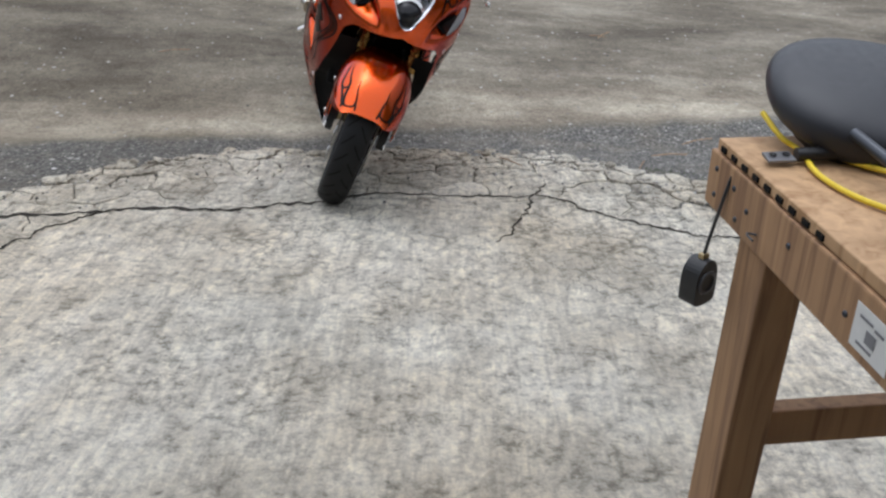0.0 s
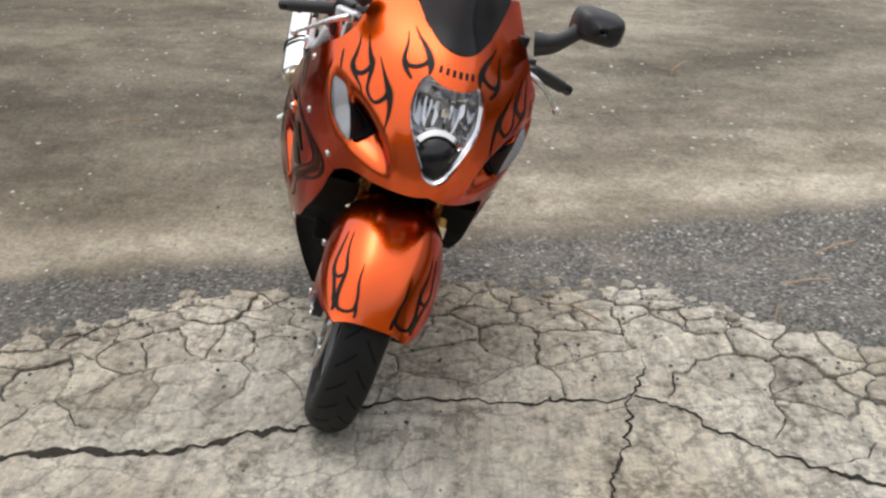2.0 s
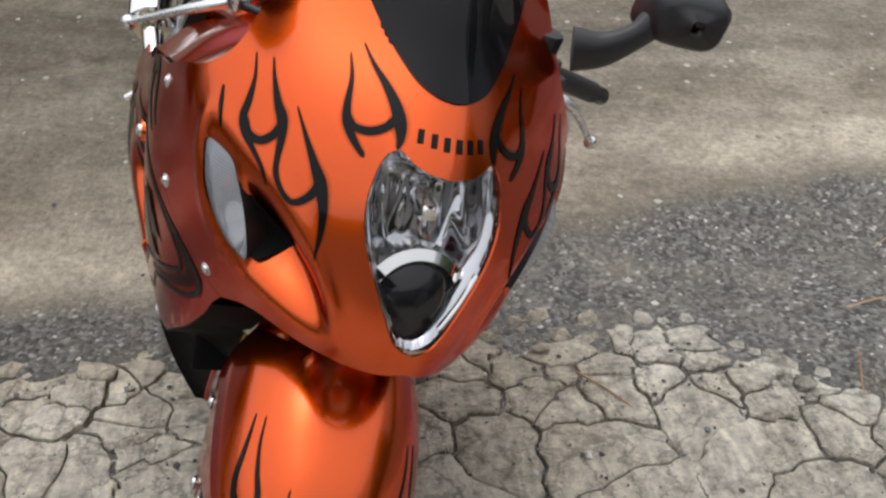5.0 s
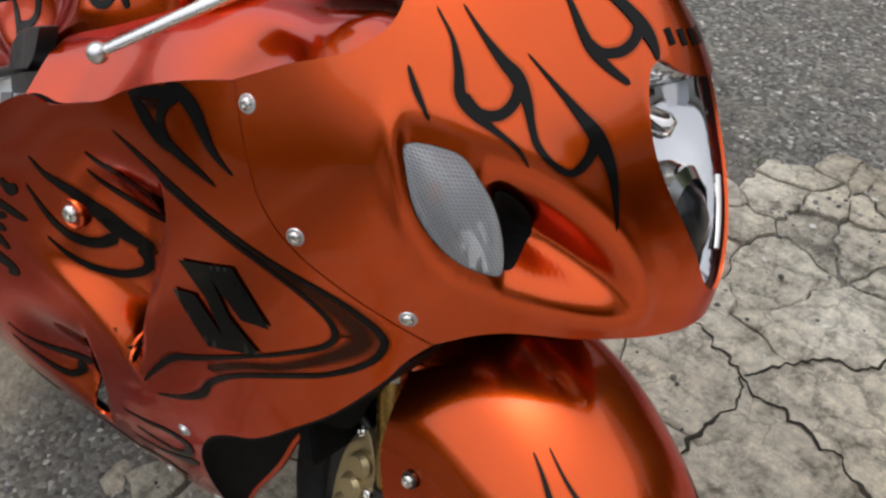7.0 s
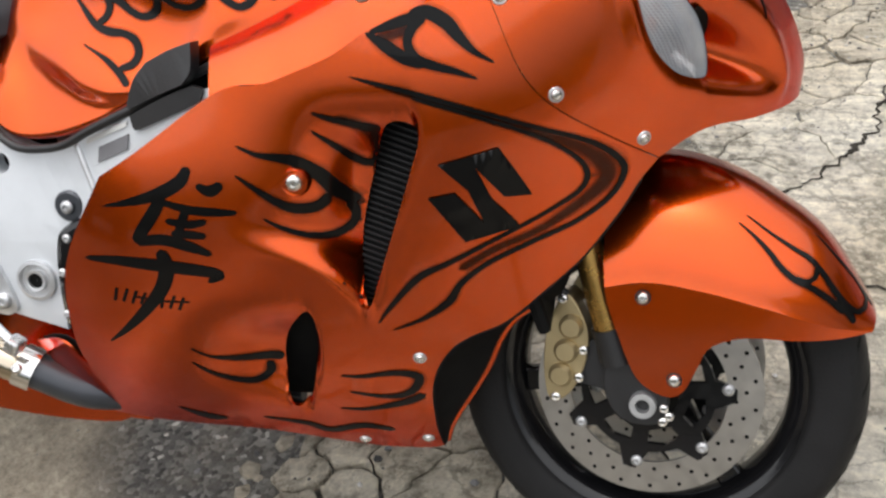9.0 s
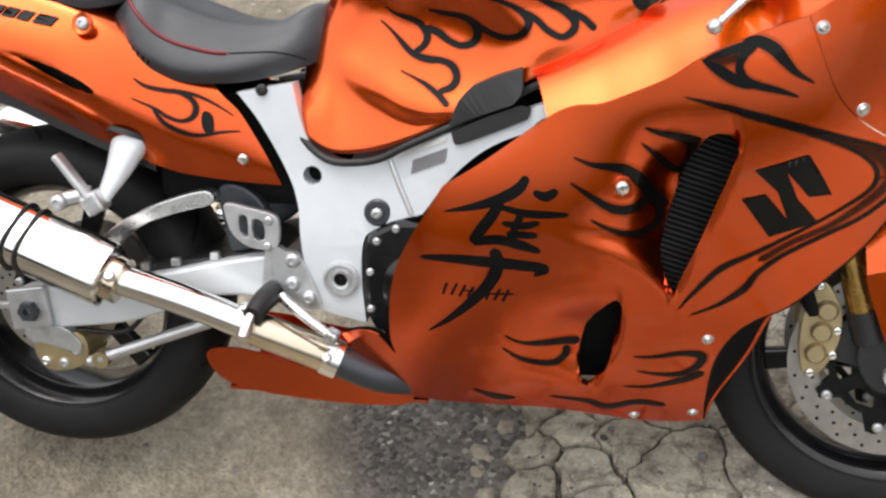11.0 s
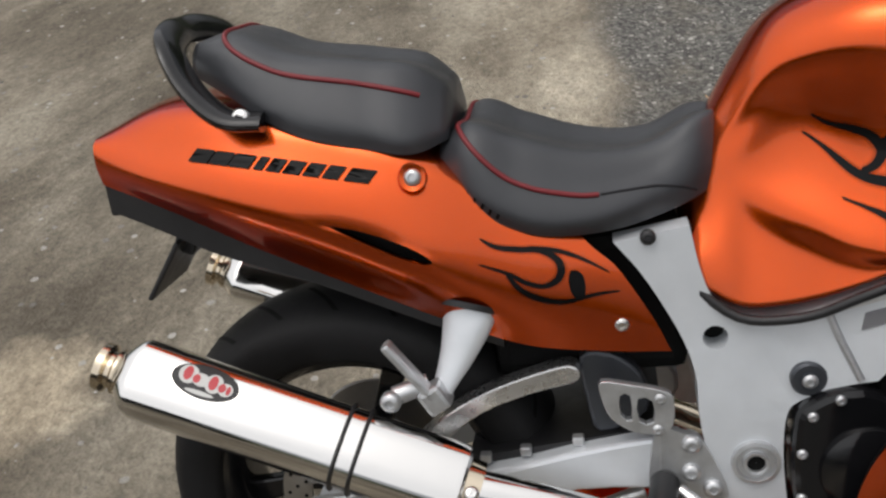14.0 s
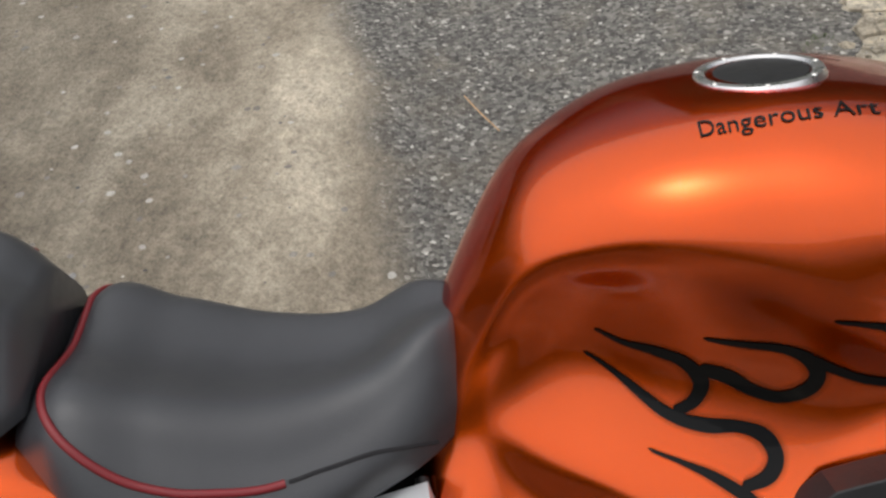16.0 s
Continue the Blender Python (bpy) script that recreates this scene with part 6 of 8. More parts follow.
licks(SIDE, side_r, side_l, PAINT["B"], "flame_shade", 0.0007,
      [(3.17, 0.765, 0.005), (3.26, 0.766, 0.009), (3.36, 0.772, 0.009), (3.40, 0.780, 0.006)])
licks(SIDE, side_r, side_l, PAINT["F"], "flame_lick", 0.0011,
      [(2.152, 0.6314, 0.0009), (2.30, 0.6208, 0.003), (2.44, 0.6175, 0.0053), (2.57, 0.612, 0.0075), (2.70, 0.592, 0.0095), (2.79, 0.568, 0.0105), (2.88, 0.551, 0.008), (2.96, 0.546, 0.004)],
      [(2.697, 0.6741, 0.0009), (2.81, 0.6665, 0.0036), (2.94, 0.6594, 0.0052), (3.08, 0.6531, 0.0066), (3.15, 0.6515, 0.006)],
      [(2.68, 0.652, 0.0009), (2.81, 0.630, 0.0036), (2.93, 0.606, 0.0054), (3.01, 0.597, 0.0058), (3.07, 0.600, 0.0058), (3.105, 0.625, 0.005), (3.10, 0.648, 0.005)])
licks(SIDE, side_r, side_l, PAINT["F"], "flame_lick", 0.0011,
      [(2.13, 0.595, 0.0009), (2.28, 0.576, 0.0036), (2.42, 0.559, 0.0055), (2.53, 0.550, 0.0070), (2.67, 0.5477, 0.0078), (2.77, 0.559, 0.0085)],
      [(2.30, 0.538, 0.0009), (2.44, 0.522, 0.0030), (2.60, 0.507, 0.0046), (2.76, 0.500, 0.0055), (2.88, 0.508, 0.0060), (2.92, 0.525, 0.0064), (2.87, 0.545, 0.0070)])
licks(SIDE, side_r, side_l, PAINT["F"], "flame_lick", 0.0011,
      [(1.629, 0.3407, 0.001), (1.758, 0.3228, 0.0021), (1.934, 0.3136, 0.0052), (2.124, 0.3096, 0.0072), (2.265, 0.3051, 0.0082)],
      [(1.606, 0.3166, 0.001), (1.743, 0.2914, 0.0031), (1.889, 0.2788, 0.0042), (2.047, 0.2748, 0.0052), (2.134, 0.2835, 0.0062), (2.132, 0.2987, 0.0062)],
      [(2.715, 0.2992, 0.001), (2.888, 0.298, 0.003), (3.15, 0.3055, 0.0048), (3.303, 0.2992, 0.0068), (3.263, 0.2759, 0.0059), (3.141, 0.2617, 0.0049), (2.968, 0.2608, 0.003), (2.756, 0.2681, 0.001)],
      [(2.65, 0.233, 0.001), (2.879, 0.2324, 0.0031), (3.166, 0.248, 0.006), (3.341, 0.2657, 0.0059)])
licks(SIDE, side_r, side_l, PAINT["F"], "flame_lick", 0.0011,
      [(1.345, 0.2171, 0.0013), (1.548, 0.2001, 0.0075), (1.704, 0.198, 0.0025)],
      [(1.986, 0.2065, 0.0013), (2.329, 0.1958, 0.0051), (2.517, 0.181, 0.0064), (2.799, 0.1937, 0.0064), (3.064, 0.1852, 0.0039)])
# soft dark strokes on the hollow beside the upper outlet
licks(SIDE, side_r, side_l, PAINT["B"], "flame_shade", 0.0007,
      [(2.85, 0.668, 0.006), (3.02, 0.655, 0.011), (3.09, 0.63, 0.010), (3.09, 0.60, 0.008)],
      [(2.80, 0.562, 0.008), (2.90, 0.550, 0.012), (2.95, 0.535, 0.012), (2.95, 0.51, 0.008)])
licks(SIDE, side_r, side_l, PAINT["K"], "lettering_bar", 0.0011,
      [(1.814, 0.6029, 0.0056), (1.747, 0.5832, 0.0084), (1.603, 0.5673, 0.0084), (1.416, 0.5554, 0.0056), (1.187, 0.5459, 0.0009)],
      [(1.624, 0.5656, 0.0075), (1.552, 0.5425, 0.0085), (1.463, 0.5188, 0.0085), (1.394, 0.5003, 0.0057)],
      [(1.394, 0.5013, 0.0066), (1.593, 0.5055, 0.0076), (1.765, 0.4979, 0.0076), (1.922, 0.4873, 0.0038)],
      [(1.857, 0.5799, 0.0038), (1.952, 0.5728, 0.0075), (2.044, 0.5828, 0.0056)])
licks(SIDE, side_r, side_l, PAINT["K"], "lettering_bar", 0.0011,
      [(1.605, 0.5564, 0.0038), (1.797, 0.5472, 0.0057), (1.968, 0.5454, 0.0057), (2.134, 0.5458, 0.0029)],
      [(1.787, 0.5526, 0.0057), (1.725, 0.5248, 0.0057), (1.696, 0.5023, 0.0057)],
      [(1.622, 0.5317, 0.0038), (1.78, 0.5278, 0.0057), (1.911, 0.5327, 0.0038)],
      [(1.654, 0.5152, 0.0038), (1.782, 0.5139, 0.0057), (1.898, 0.5125, 0.0038)])
licks(SIDE, side_r, side_l, PAINT["K"], "lettering_bar", 0.0011,
      [(1.001, 0.4721, 0.0029), (1.258, 0.4728, 0.0067), (1.514, 0.4696, 0.0086), (1.772, 0.4654, 0.0086), (1.957, 0.4595, 0.0067), (1.864, 0.4482, 0.0029)],
      [(1.561, 0.4921, 0.0076), (1.591, 0.4672, 0.0105), (1.529, 0.4351, 0.0096), (1.375, 0.3993, 0.0078), (1.204, 0.3673, 0.0049), (1.038, 0.3414, 0.001)])
licks(SIDE, side_r, side_l, PAINT["K"], "lettering_bar", 0.0011,
      [(1.204, 0.4316, 0.0021), (1.173, 0.4125, 0.0021)],
      [(1.282, 0.4316, 0.0021), (1.235, 0.4125, 0.0021)],
      [(1.345, 0.4295, 0.0021), (1.298, 0.4104, 0.0021)],
      [(1.407, 0.4273, 0.0021), (1.36, 0.4104, 0.0021)],
      [(1.47, 0.4273, 0.0021), (1.438, 0.4082, 0.0021)],
      [(1.532, 0.4252, 0.0021), (1.501, 0.4061, 0.0021)],
      [(1.61, 0.4252, 0.0021), (1.563, 0.4061, 0.0021)],
      [(1.673, 0.4231, 0.0021), (1.626, 0.404, 0.0021)],
      [(1.313, 0.421, 0.0012), (1.532, 0.4167, 0.0012), (1.72, 0.4167, 0.0012)])
licks(FENDER, crown, crown, PAINT["F"], "flame_lick", 0.0011,
      [(2.0, 0.103, 0.0005), (2.15, 0.1244, 0.0020), (2.35, 0.1453, 0.0032), (2.56, 0.1613, 0.0038), (2.66, 0.1793, 0.0043), (2.62, 0.2025, 0.0043), (2.66, 0.227, 0.0048), (2.80, 0.2456, 0.0052)],
      [(1.75, 0.112, 0.0005), (1.88, 0.1438, 0.0016), (1.92, 0.1731, 0.0027), (1.90, 0.197, 0.0038), (2.05, 0.2147, 0.0043), (2.30, 0.2308, 0.0048), (2.50, 0.2465, 0.0048), (2.45, 0.262, 0.0036), (1.85, 0.2715, 0.0030), (1.22, 0.2715, 0.0030), (1.08, 0.258, 0.0030), (1.18, 0.233, 0.0022), (1.08, 0.200, 0.0005)],
      [(2.62, 0.1802, 0.0027), (2.52, 0.195, 0.0027), (2.28, 0.2046, 0.0032), (2.02, 0.205, 0.0027)])
licks(FENDER, crown, crown, PAINT["F"], "flame_lick", 0.0011,
      [(1.11, 0.262, 0.0027), (1.02, 0.273, 0.0032), (1.02, 0.283, 0.0024)],
      [(2.66, 0.240, 0.0040), (2.85, 0.2524, 0.0050), (3.2, 0.2584, 0.0036)])
licks(COWL, cowl, cowl, PAINT["F"], "flame_lick", 0.0011,
      [(5.254, 0.9318, 0.0005), (5.328, 0.9112, 0.0016), (5.339, 0.889, 0.0038), (5.326, 0.87, 0.0049), (5.374, 0.8575, 0.0048), (5.475, 0.8464, 0.0032), (5.574, 0.835, 0.0021), (5.624, 0.821, 0.0005)],
      [(5.341, 0.8708, 0.0038), (5.406, 0.8585, 0.0043), (5.513, 0.8591, 0.0048), (5.609, 0.871, 0.0048), (5.663, 0.8859, 0.0048)],
      [(5.416, 0.9369, 0.0005), (5.503, 0.9181, 0.0022), (5.591, 0.9005, 0.0048), (5.654, 0.8898, 0.0064), (5.681, 0.8745, 0.0048), (5.679, 0.8541, 0.0032), (5.692, 0.8387, 0.0032), (5.763, 0.8257, 0.0032), (5.862, 0.8221, 0.0037), (5.98, 0.8366, 0.0047), (6.044, 0.8525, 0.0053)],
      [(5.741, 0.9091, 0.0005), (5.854, 0.89, 0.0021), (5.97, 0.8692, 0.0047), (6.051, 0.8528, 0.0074), (6.098, 0.832, 0.0053), (6.104, 0.8082, 0.0032), (6.069, 0.7748, 0.0005)])
licks(COWL, cowl, cowl, PAINT["F"], "flame_lick", 0.0011,
      [(6.016, 0.974, 0.0006), (6.095, 0.9545, 0.0022), (6.122, 0.9312, 0.0043), (6.153, 0.9181, 0.0053), (6.226, 0.9063, 0.0042), (6.33, 0.8957, 0.0026)],
      [(6.136, 0.9236, 0.0043), (6.209, 0.9172, 0.0043), (6.328, 0.9197, 0.0048), (6.437, 0.9293, 0.0048), (6.513, 0.9415, 0.0049)],
      [(6.103, 0.9866, 0.0006), (6.232, 0.9739, 0.0022), (6.372, 0.9627, 0.0044), (6.476, 0.951, 0.0065), (6.538, 0.9384, 0.0075), (6.559, 0.9264, 0.0048), (6.55, 0.9161, 0.0016)],
      [(5.048, 0.8846, 0.0011), (5.082, 0.8648, 0.0027), (5.133, 0.8437, 0.0011)])
licks(KNEED, body, body, PAINT["F"], "flame_lick", 0.0011,
      [(2.722, 0.636, 0.001), (2.817, 0.6526, 0.0021), (2.841, 0.6765, 0.0041), (2.894, 0.6976, 0.0051), (3.016, 0.7102, 0.0061), (3.141, 0.7036, 0.0051), (3.208, 0.6879, 0.0041)],
      [(2.86, 0.6274, 0.001), (3.01, 0.6461, 0.0021), (3.132, 0.6656, 0.0041), (3.237, 0.6884, 0.0051), (3.301, 0.7135, 0.0061), (3.348, 0.7366, 0.005), (3.474, 0.7548, 0.006), (3.69, 0.7622, 0.006), (3.839, 0.7549, 0.006), (3.814, 0.7343, 0.004)],
      [(3.449, 0.6671, 0.001), (3.516, 0.6912, 0.002), (3.651, 0.7152, 0.004), (3.906, 0.7369, 0.005), (4.292, 0.7549, 0.005)])
licks(KNEED, body, body, PAINT["F"], "flame_lick", 0.0011,
      [(2.743, 0.7121, 0.001), (2.781, 0.7409, 0.003), (2.824, 0.7704, 0.004), (2.922, 0.7893, 0.006), (3.071, 0.7953, 0.006), (3.179, 0.7879, 0.006), (3.197, 0.7685, 0.005), (3.101, 0.7477, 0.0051), (2.99, 0.73, 0.0061), (2.926, 0.7079, 0.0051)],
      [(2.907, 0.7894, 0.005), (3.039, 0.808, 0.004), (3.21, 0.8308, 0.004), (3.322, 0.8528, 0.0039), (3.319, 0.8699, 0.0049), (3.159, 0.878, 0.0059), (2.965, 0.8724, 0.0059), (2.809, 0.8559, 0.0039), (2.697, 0.8345, 0.0029), (2.644, 0.8174, 0.002), (2.608, 0.7998, 0.001)])
licks(KNEED, body, body, PAINT["F"], "flame_lick", 0.0011,
      [(2.923, 0.8722, 0.0049), (3.132, 0.8911, 0.0049), (3.466, 0.9082, 0.0049), (3.77, 0.9282, 0.0049), (3.678, 0.9429, 0.0059), (3.375, 0.9457, 0.0059), (3.039, 0.932, 0.0069), (2.852, 0.91, 0.0049), (2.687, 0.8844, 0.0029), (2.537, 0.8546, 0.001)],
      [(3.063, 0.9394, 0.0049), (3.381, 0.9603, 0.0049), (3.91, 0.9772, 0.0049)])
licks(TAIL, tail_body, tail_body, PAINT["F"], "flame_lick", 0.0011,
      [(2.426, 0.2359, 0.0007), (2.455, 0.2549, 0.0028), (2.387, 0.2815, 0.0035), (2.304, 0.3085, 0.0035), (2.361, 0.328, 0.0042), (2.511, 0.3337, 0.0049), (2.688, 0.327, 0.0042), (2.812, 0.31, 0.0028), (2.811, 0.2879, 0.0028), (2.751, 0.2686, 0.0021), (2.749, 0.2317, 0.0007)],
      [(2.746, 0.2654, 0.0021), (2.941, 0.2821, 0.0035), (3.027, 0.3084, 0.0035), (3.007, 0.3369, 0.0028), (2.8, 0.3721, 0.0021), (2.586, 0.4056, 0.0007)],
      [(2.328, 0.2918, 0.0021), (2.239, 0.3255, 0.0028), (2.239, 0.3555, 0.0021), (2.327, 0.3949, 0.0007)])
for bar in ([(2.335, -0.131), (2.35, -0.1029), (2.109, -0.0897), (2.073, -0.1175)],
             [(2.35, -0.1006), (2.353, -0.074), (2.124, -0.0613), (2.111, -0.0874)],
             [(2.353, -0.0726), (2.351, -0.0451), (2.13, -0.0328), (2.125, -0.0598)],
             [(2.35, -0.0393), (2.348, -0.0279), (2.129, -0.0157), (2.13, -0.027)],
             [(2.346, -0.0229), (2.341, -0.0053), (2.122, 0.0067), (2.128, -0.0108)],
             [(2.34, -0.0012), (2.329, 0.0196), (2.108, 0.0315), (2.12, 0.0109)],
             [(2.326, 0.0237), (2.31, 0.0441), (2.085, 0.0561), (2.105, 0.0357)],
             [(2.306, 0.0482), (2.284, 0.0686), (2.054, 0.0808), (2.08, 0.0603)],
             [(2.276, 0.0754), (2.231, 0.1065), (1.994, 0.1187), (2.045, 0.0875)]):
    bar = [tuple(np.array(p0) * (1 - t) + np.array(p1) * t) for p0, p1 in zip(bar, bar[1:] + bar[:1]) for t in (0, 0.34, 0.67)]
    panel("lettering_bar", TAIL, bar, FLAME, tail_body, (), 0.008, (12.0, 1.0), 0.0022, 0, True)
licks(SEAT, seat_ob, seat_ob, PAINT["K"], "lettering_bar", 0.0011,
      [(3.35, 0.2261, 0.0020), (3.70, 0.224, 0.0020)],
      [(3.33, 0.2354, 0.0020), (3.70, 0.2323, 0.0020)],
      [(3.30, 0.2458, 0.0020), (3.70, 0.2416, 0.0020)])
licks(SEAT, seat_ob, seat_ob, PAINT["K"], "lettering_bar", 0.0011,
      [(3.36, 0.2545, 0.0020), (3.72, 0.2508, 0.0020)],
      [(3.38, 0.2635, 0.0020), (3.74, 0.2600, 0.0020)])
licks(COWL, cowl, cowl, PAINT["K"], "lettering_bar", 0.0011,
      [(6.71, 0.941, 0.0037), (6.71, 0.929, 0.0037)],
      [(6.825, 0.941, 0.0037), (6.825, 0.929, 0.0037)],
      [(6.94, 0.941, 0.0037), (6.94, 0.929, 0.0037)])
mark_line = [(3.543, 0.6146), (3.95, 0.6374), (4.203, 0.5774), (3.99, 0.5752), (3.79, 0.6121), (3.9, 0.5719), (4.111, 0.5366), (3.703, 0.5137), (3.466, 0.5715), (3.647, 0.5791), (3.843, 0.5398), (3.735, 0.5829)]
mark_line = [q for a, b in zip(mark_line, mark_line[1:] + mark_line[:1]) for q in (tuple(np.array(a) * (1 - t) + np.array(b) * t) for t in (0, 0.25, 0.5, 0.75))]
ra, la = panel("emblem", SIDE, mark_line, FLAME, side_r, (), 0.008, (5.0, 1.0), 0.0026, 0, True)
la.parent = side_l


def words_on(surf, words, line, height, material, parent, lift):
    """Lettering laid on a surface along a line of (v, along), its foot on the line and its head towards smaller v."""
    data = bpy.data.curves.new("words", "FONT")
    data.body, data.shear, data.resolution_u = words, 0.30, 3
    ob = bpy.data.objects.new("words", data)
    me = ob.to_mesh()
    xy = np.array([tuple(q.co)[:2] for q in me.vertices])
    fs = [tuple(q.vertices) for q in me.polygons]
    ob.to_mesh_clear()
    bpy.data.objects.remove(ob)
    bpy.data.curves.remove(data)
    u = (xy[:, 0] - xy[:, 0].min()) / np.ptp(xy[:, 0])
    foot = hermite(np.linspace(0, 1, len(line)), line, u)
    v, a = foot[:, 0], foot[:, 1]
    rise = np.linalg.norm(surf(a, v) - surf(a, v - 0.02), axis=1) / 0.02
    v = v - xy[:, 1] * height / rise
    p = laid_on(parent, surf(a, v), lift)
    return mesh_ob("lettering", p, fs, material, parent, "black slanted words Dangerous Art", smooth=False)


words_on(TANK, "Dangerous Art", [(1.005, 0.730), (1.005, 0.757), (0.985, 0.790), (0.965, 0.825), (0.965, 0.862)], 0.026, FLAME, body, 0.0008)

# ---- the ground ----
def zone_material():
    """Packed dirt with pale wheel tracks; a band of dark gravel by the concrete."""
    m, n, l, b = nodes_of("drive_dirt_and_gravel")
    c = n.new("ShaderNodeTexCoord")
    sep = n.new("ShaderNodeSeparateXYZ")
    l.new(c.outputs["Object"], sep.inputs["Vector"])

    def math_node(op, a, k):
        q = n.new("ShaderNodeMath")
        q.operation = op
        for i, v in ((0, a), (1, k)):
            if isinstance(v, (int, float)):
                q.inputs[i].default_value = v
            else:
                l.new(v, q.inputs[i])
        return q.outputs[0]

    wob = noise_node(n, l, 2.2, 5)
    line = math_node("SUBTRACT", sep.outputs["Y"], math_node("MULTIPLY", sep.outputs["X"], 0.20))
    line = math_node("ADD", line, math_node("MULTIPLY", wob.outputs["Fac"], 0.25))
    zone = ramp_node(n, l, math_node("SUBTRACT", line, 4.27), [(0.46, (0, 0, 0)), (0.58, (1, 1, 1))])
    # dirt: streaks along the drive, blotches, grain
    mp = n.new("ShaderNodeMapping")
    mp.inputs["Scale"].default_value = (0.62, 1.35, 1.0)
    mp.inputs["Rotation"].default_value = (0, 0, radians(-6))
    l.new(c.outputs["Object"], mp.inputs["Vector"])
    streak = n.new("ShaderNodeTexNoise")
    streak.inputs["Scale"].default_value, streak.inputs["Detail"].default_value, streak.inputs["Roughness"].default_value = 1.5, 7, 0.62
    l.new(mp.outputs["Vector"], streak.inputs["Vector"])
    dirt = ramp_node(n, l, streak.outputs["Fac"], [(0.34, (0.145, 0.126, 0.100)), (0.46, (0.22, 0.194, 0.157)), (0.54, (0.29, 0.26, 0.213)), (0.66, (0.40, 0.365, 0.305))])
    grain = noise_node(n, l, 55, 6, 0.7)
    g2 = ramp_node(n, l, grain.outputs["Fac"], [(0.3, (0.5, 0.5, 0.5)), (0.7, (1.3, 1.3, 1.3))])
    mul = n.new("ShaderNodeMix")
    mul.data_type, mul.blend_type = "RGBA", "MULTIPLY"
    mul.inputs["Factor"].default_value = 0.8
    l.new(dirt.outputs["Color"], mul.inputs["A"])
    l.new(g2.outputs["Color"], mul.inputs["B"])
    clods = noise_node(n, l, 13, 9, 0.72)
    g3 = ramp_node(n, l, clods.outputs["Fac"], [(0.32, (0.66,) * 3), (0.47, (0.95,) * 3), (0.56, (1.03,) * 3), (0.72, (1.35,) * 3)])
    mul2 = n.new("ShaderNodeMix")
    mul2.data_type, mul2.blend_type = "RGBA", "MULTIPLY"
    mul2.inputs["Factor"].default_value = 0.9
    l.new(mul.outputs["Result"], mul2.inputs["A"])
    l.new(g3.outputs["Color"], mul2.inputs["B"])
    # a pale dry patch beside the rear wheel
    spot = n.new("ShaderNodeVectorMath")
    spot.operation = "DISTANCE"
    l.new(c.outputs["Object"], spot.inputs[0])
    spot.inputs[1].default_value = (-0.30, 6.15, 0.0)
    reach = math_node("ADD", spot.outputs["Value"], math_node("MULTIPLY", noise_node(n, l, 6, 5).outputs["Fac"], 0.30))
    pale = ramp_node(n, l, reach, [(0.30, (2.9, 2.85, 2.75)), (0.40, (1.0, 1.0, 1.0))])
    mul3 = n.new("ShaderNodeMix")
    mul3.data_type, mul3.blend_type = "RGBA", "MULTIPLY"
    mul3.inputs["Factor"].default_value = 1.0
    l.new(mul2.outputs["Result"], mul3.inputs["A"])
    l.new(pale.outputs["Color"], mul3.inputs["B"])
    # wheel tracks: pale where tyres have packed it
    tracks = ramp_node(n, l, math_node("MULTIPLY", math_node("SUBTRACT", line, 4.2), 0.25), [(0.12, (0.85,) * 3), (0.19, (1.32,) * 3), (0.26, (1.15,) * 3), (0.34, (0.85,) * 3), (0.46, (0.74,) * 3), (0.56, (0.74,) * 3), (0.70, (0.86,) * 3), (1.0, (0.9,) * 3)])
    band = n.new("ShaderNodeMix")
    band.data_type, band.blend_type = "RGBA", "MULTIPLY"
    band.inputs["Factor"].default_value = 1.0
    l.new(mul3.outputs["Result"], band.inputs["A"])
    l.new(tracks.outputs["Color"], band.inputs["B"])
    vor = n.new("ShaderNodeTexVoronoi")
    vor.inputs["Scale"].default_value = 92
    l.new(c.outputs["Object"], vor.inputs["Vector"])
    gravel = ramp_node(n, l, vor.outputs["Color"], [(0.12, (0.056, 0.055, 0.054)), (0.50, (0.122, 0.120, 0.116)), (0.84, (0.225, 0.221, 0.213)), (0.98, (0.60, 0.59, 0.565))])
    # dust between the stones, and coarser pale stones strewn about
    dusty = ramp_node(n, l, noise_node(n, l, 4.5, 6, 0.7).outputs["Fac"], [(0.46, (0.0,) * 3), (0.72, (0.5,) * 3)])
    dusted = n.new("ShaderNodeMix")
    dusted.data_type = "RGBA"
    l.new(dusty.outputs["Color"], dusted.inputs["Factor"])
    l.new(gravel.outputs["Color"], dusted.inputs["A"])
    l.new(mul.outputs["Result"], dusted.inputs["B"])
    warp = n.new("ShaderNodeMix")
    warp.data_type = "RGBA"
    warp.inputs["Factor"].default_value = 0.012
    l.new(c.outputs["Object"], warp.inputs["A"])
    l.new(noise_node(n, l, 40, 3).outputs["Color"], warp.inputs["B"])
    big = n.new("ShaderNodeTexVoronoi")
    big.inputs["Scale"].default_value = 30
    l.new(warp.outputs["Result"], big.inputs["Vector"])
    pick = n.new("ShaderNodeSeparateColor")
    l.new(big.outputs["Color"], pick.inputs["Color"])
    size = math_node("MULTIPLY", math_node("GREATER_THAN", pick.outputs["Red"], 0.80), math_node("MULTIPLY", pick.outputs["Green"], 0.36))
    stone = math_node("LESS_THAN", big.outputs["Distance"], size)
    tone = ramp_node(n, l, pick.outputs["Blue"], [(0.0, (0.16, 0.15, 0.14)), (0.5, (0.30, 0.285, 0.26)), (1.0, (0.52, 0.50, 0.46))])
    mixed = n.new("ShaderNodeMix")
    mixed.data_type = "RGBA"
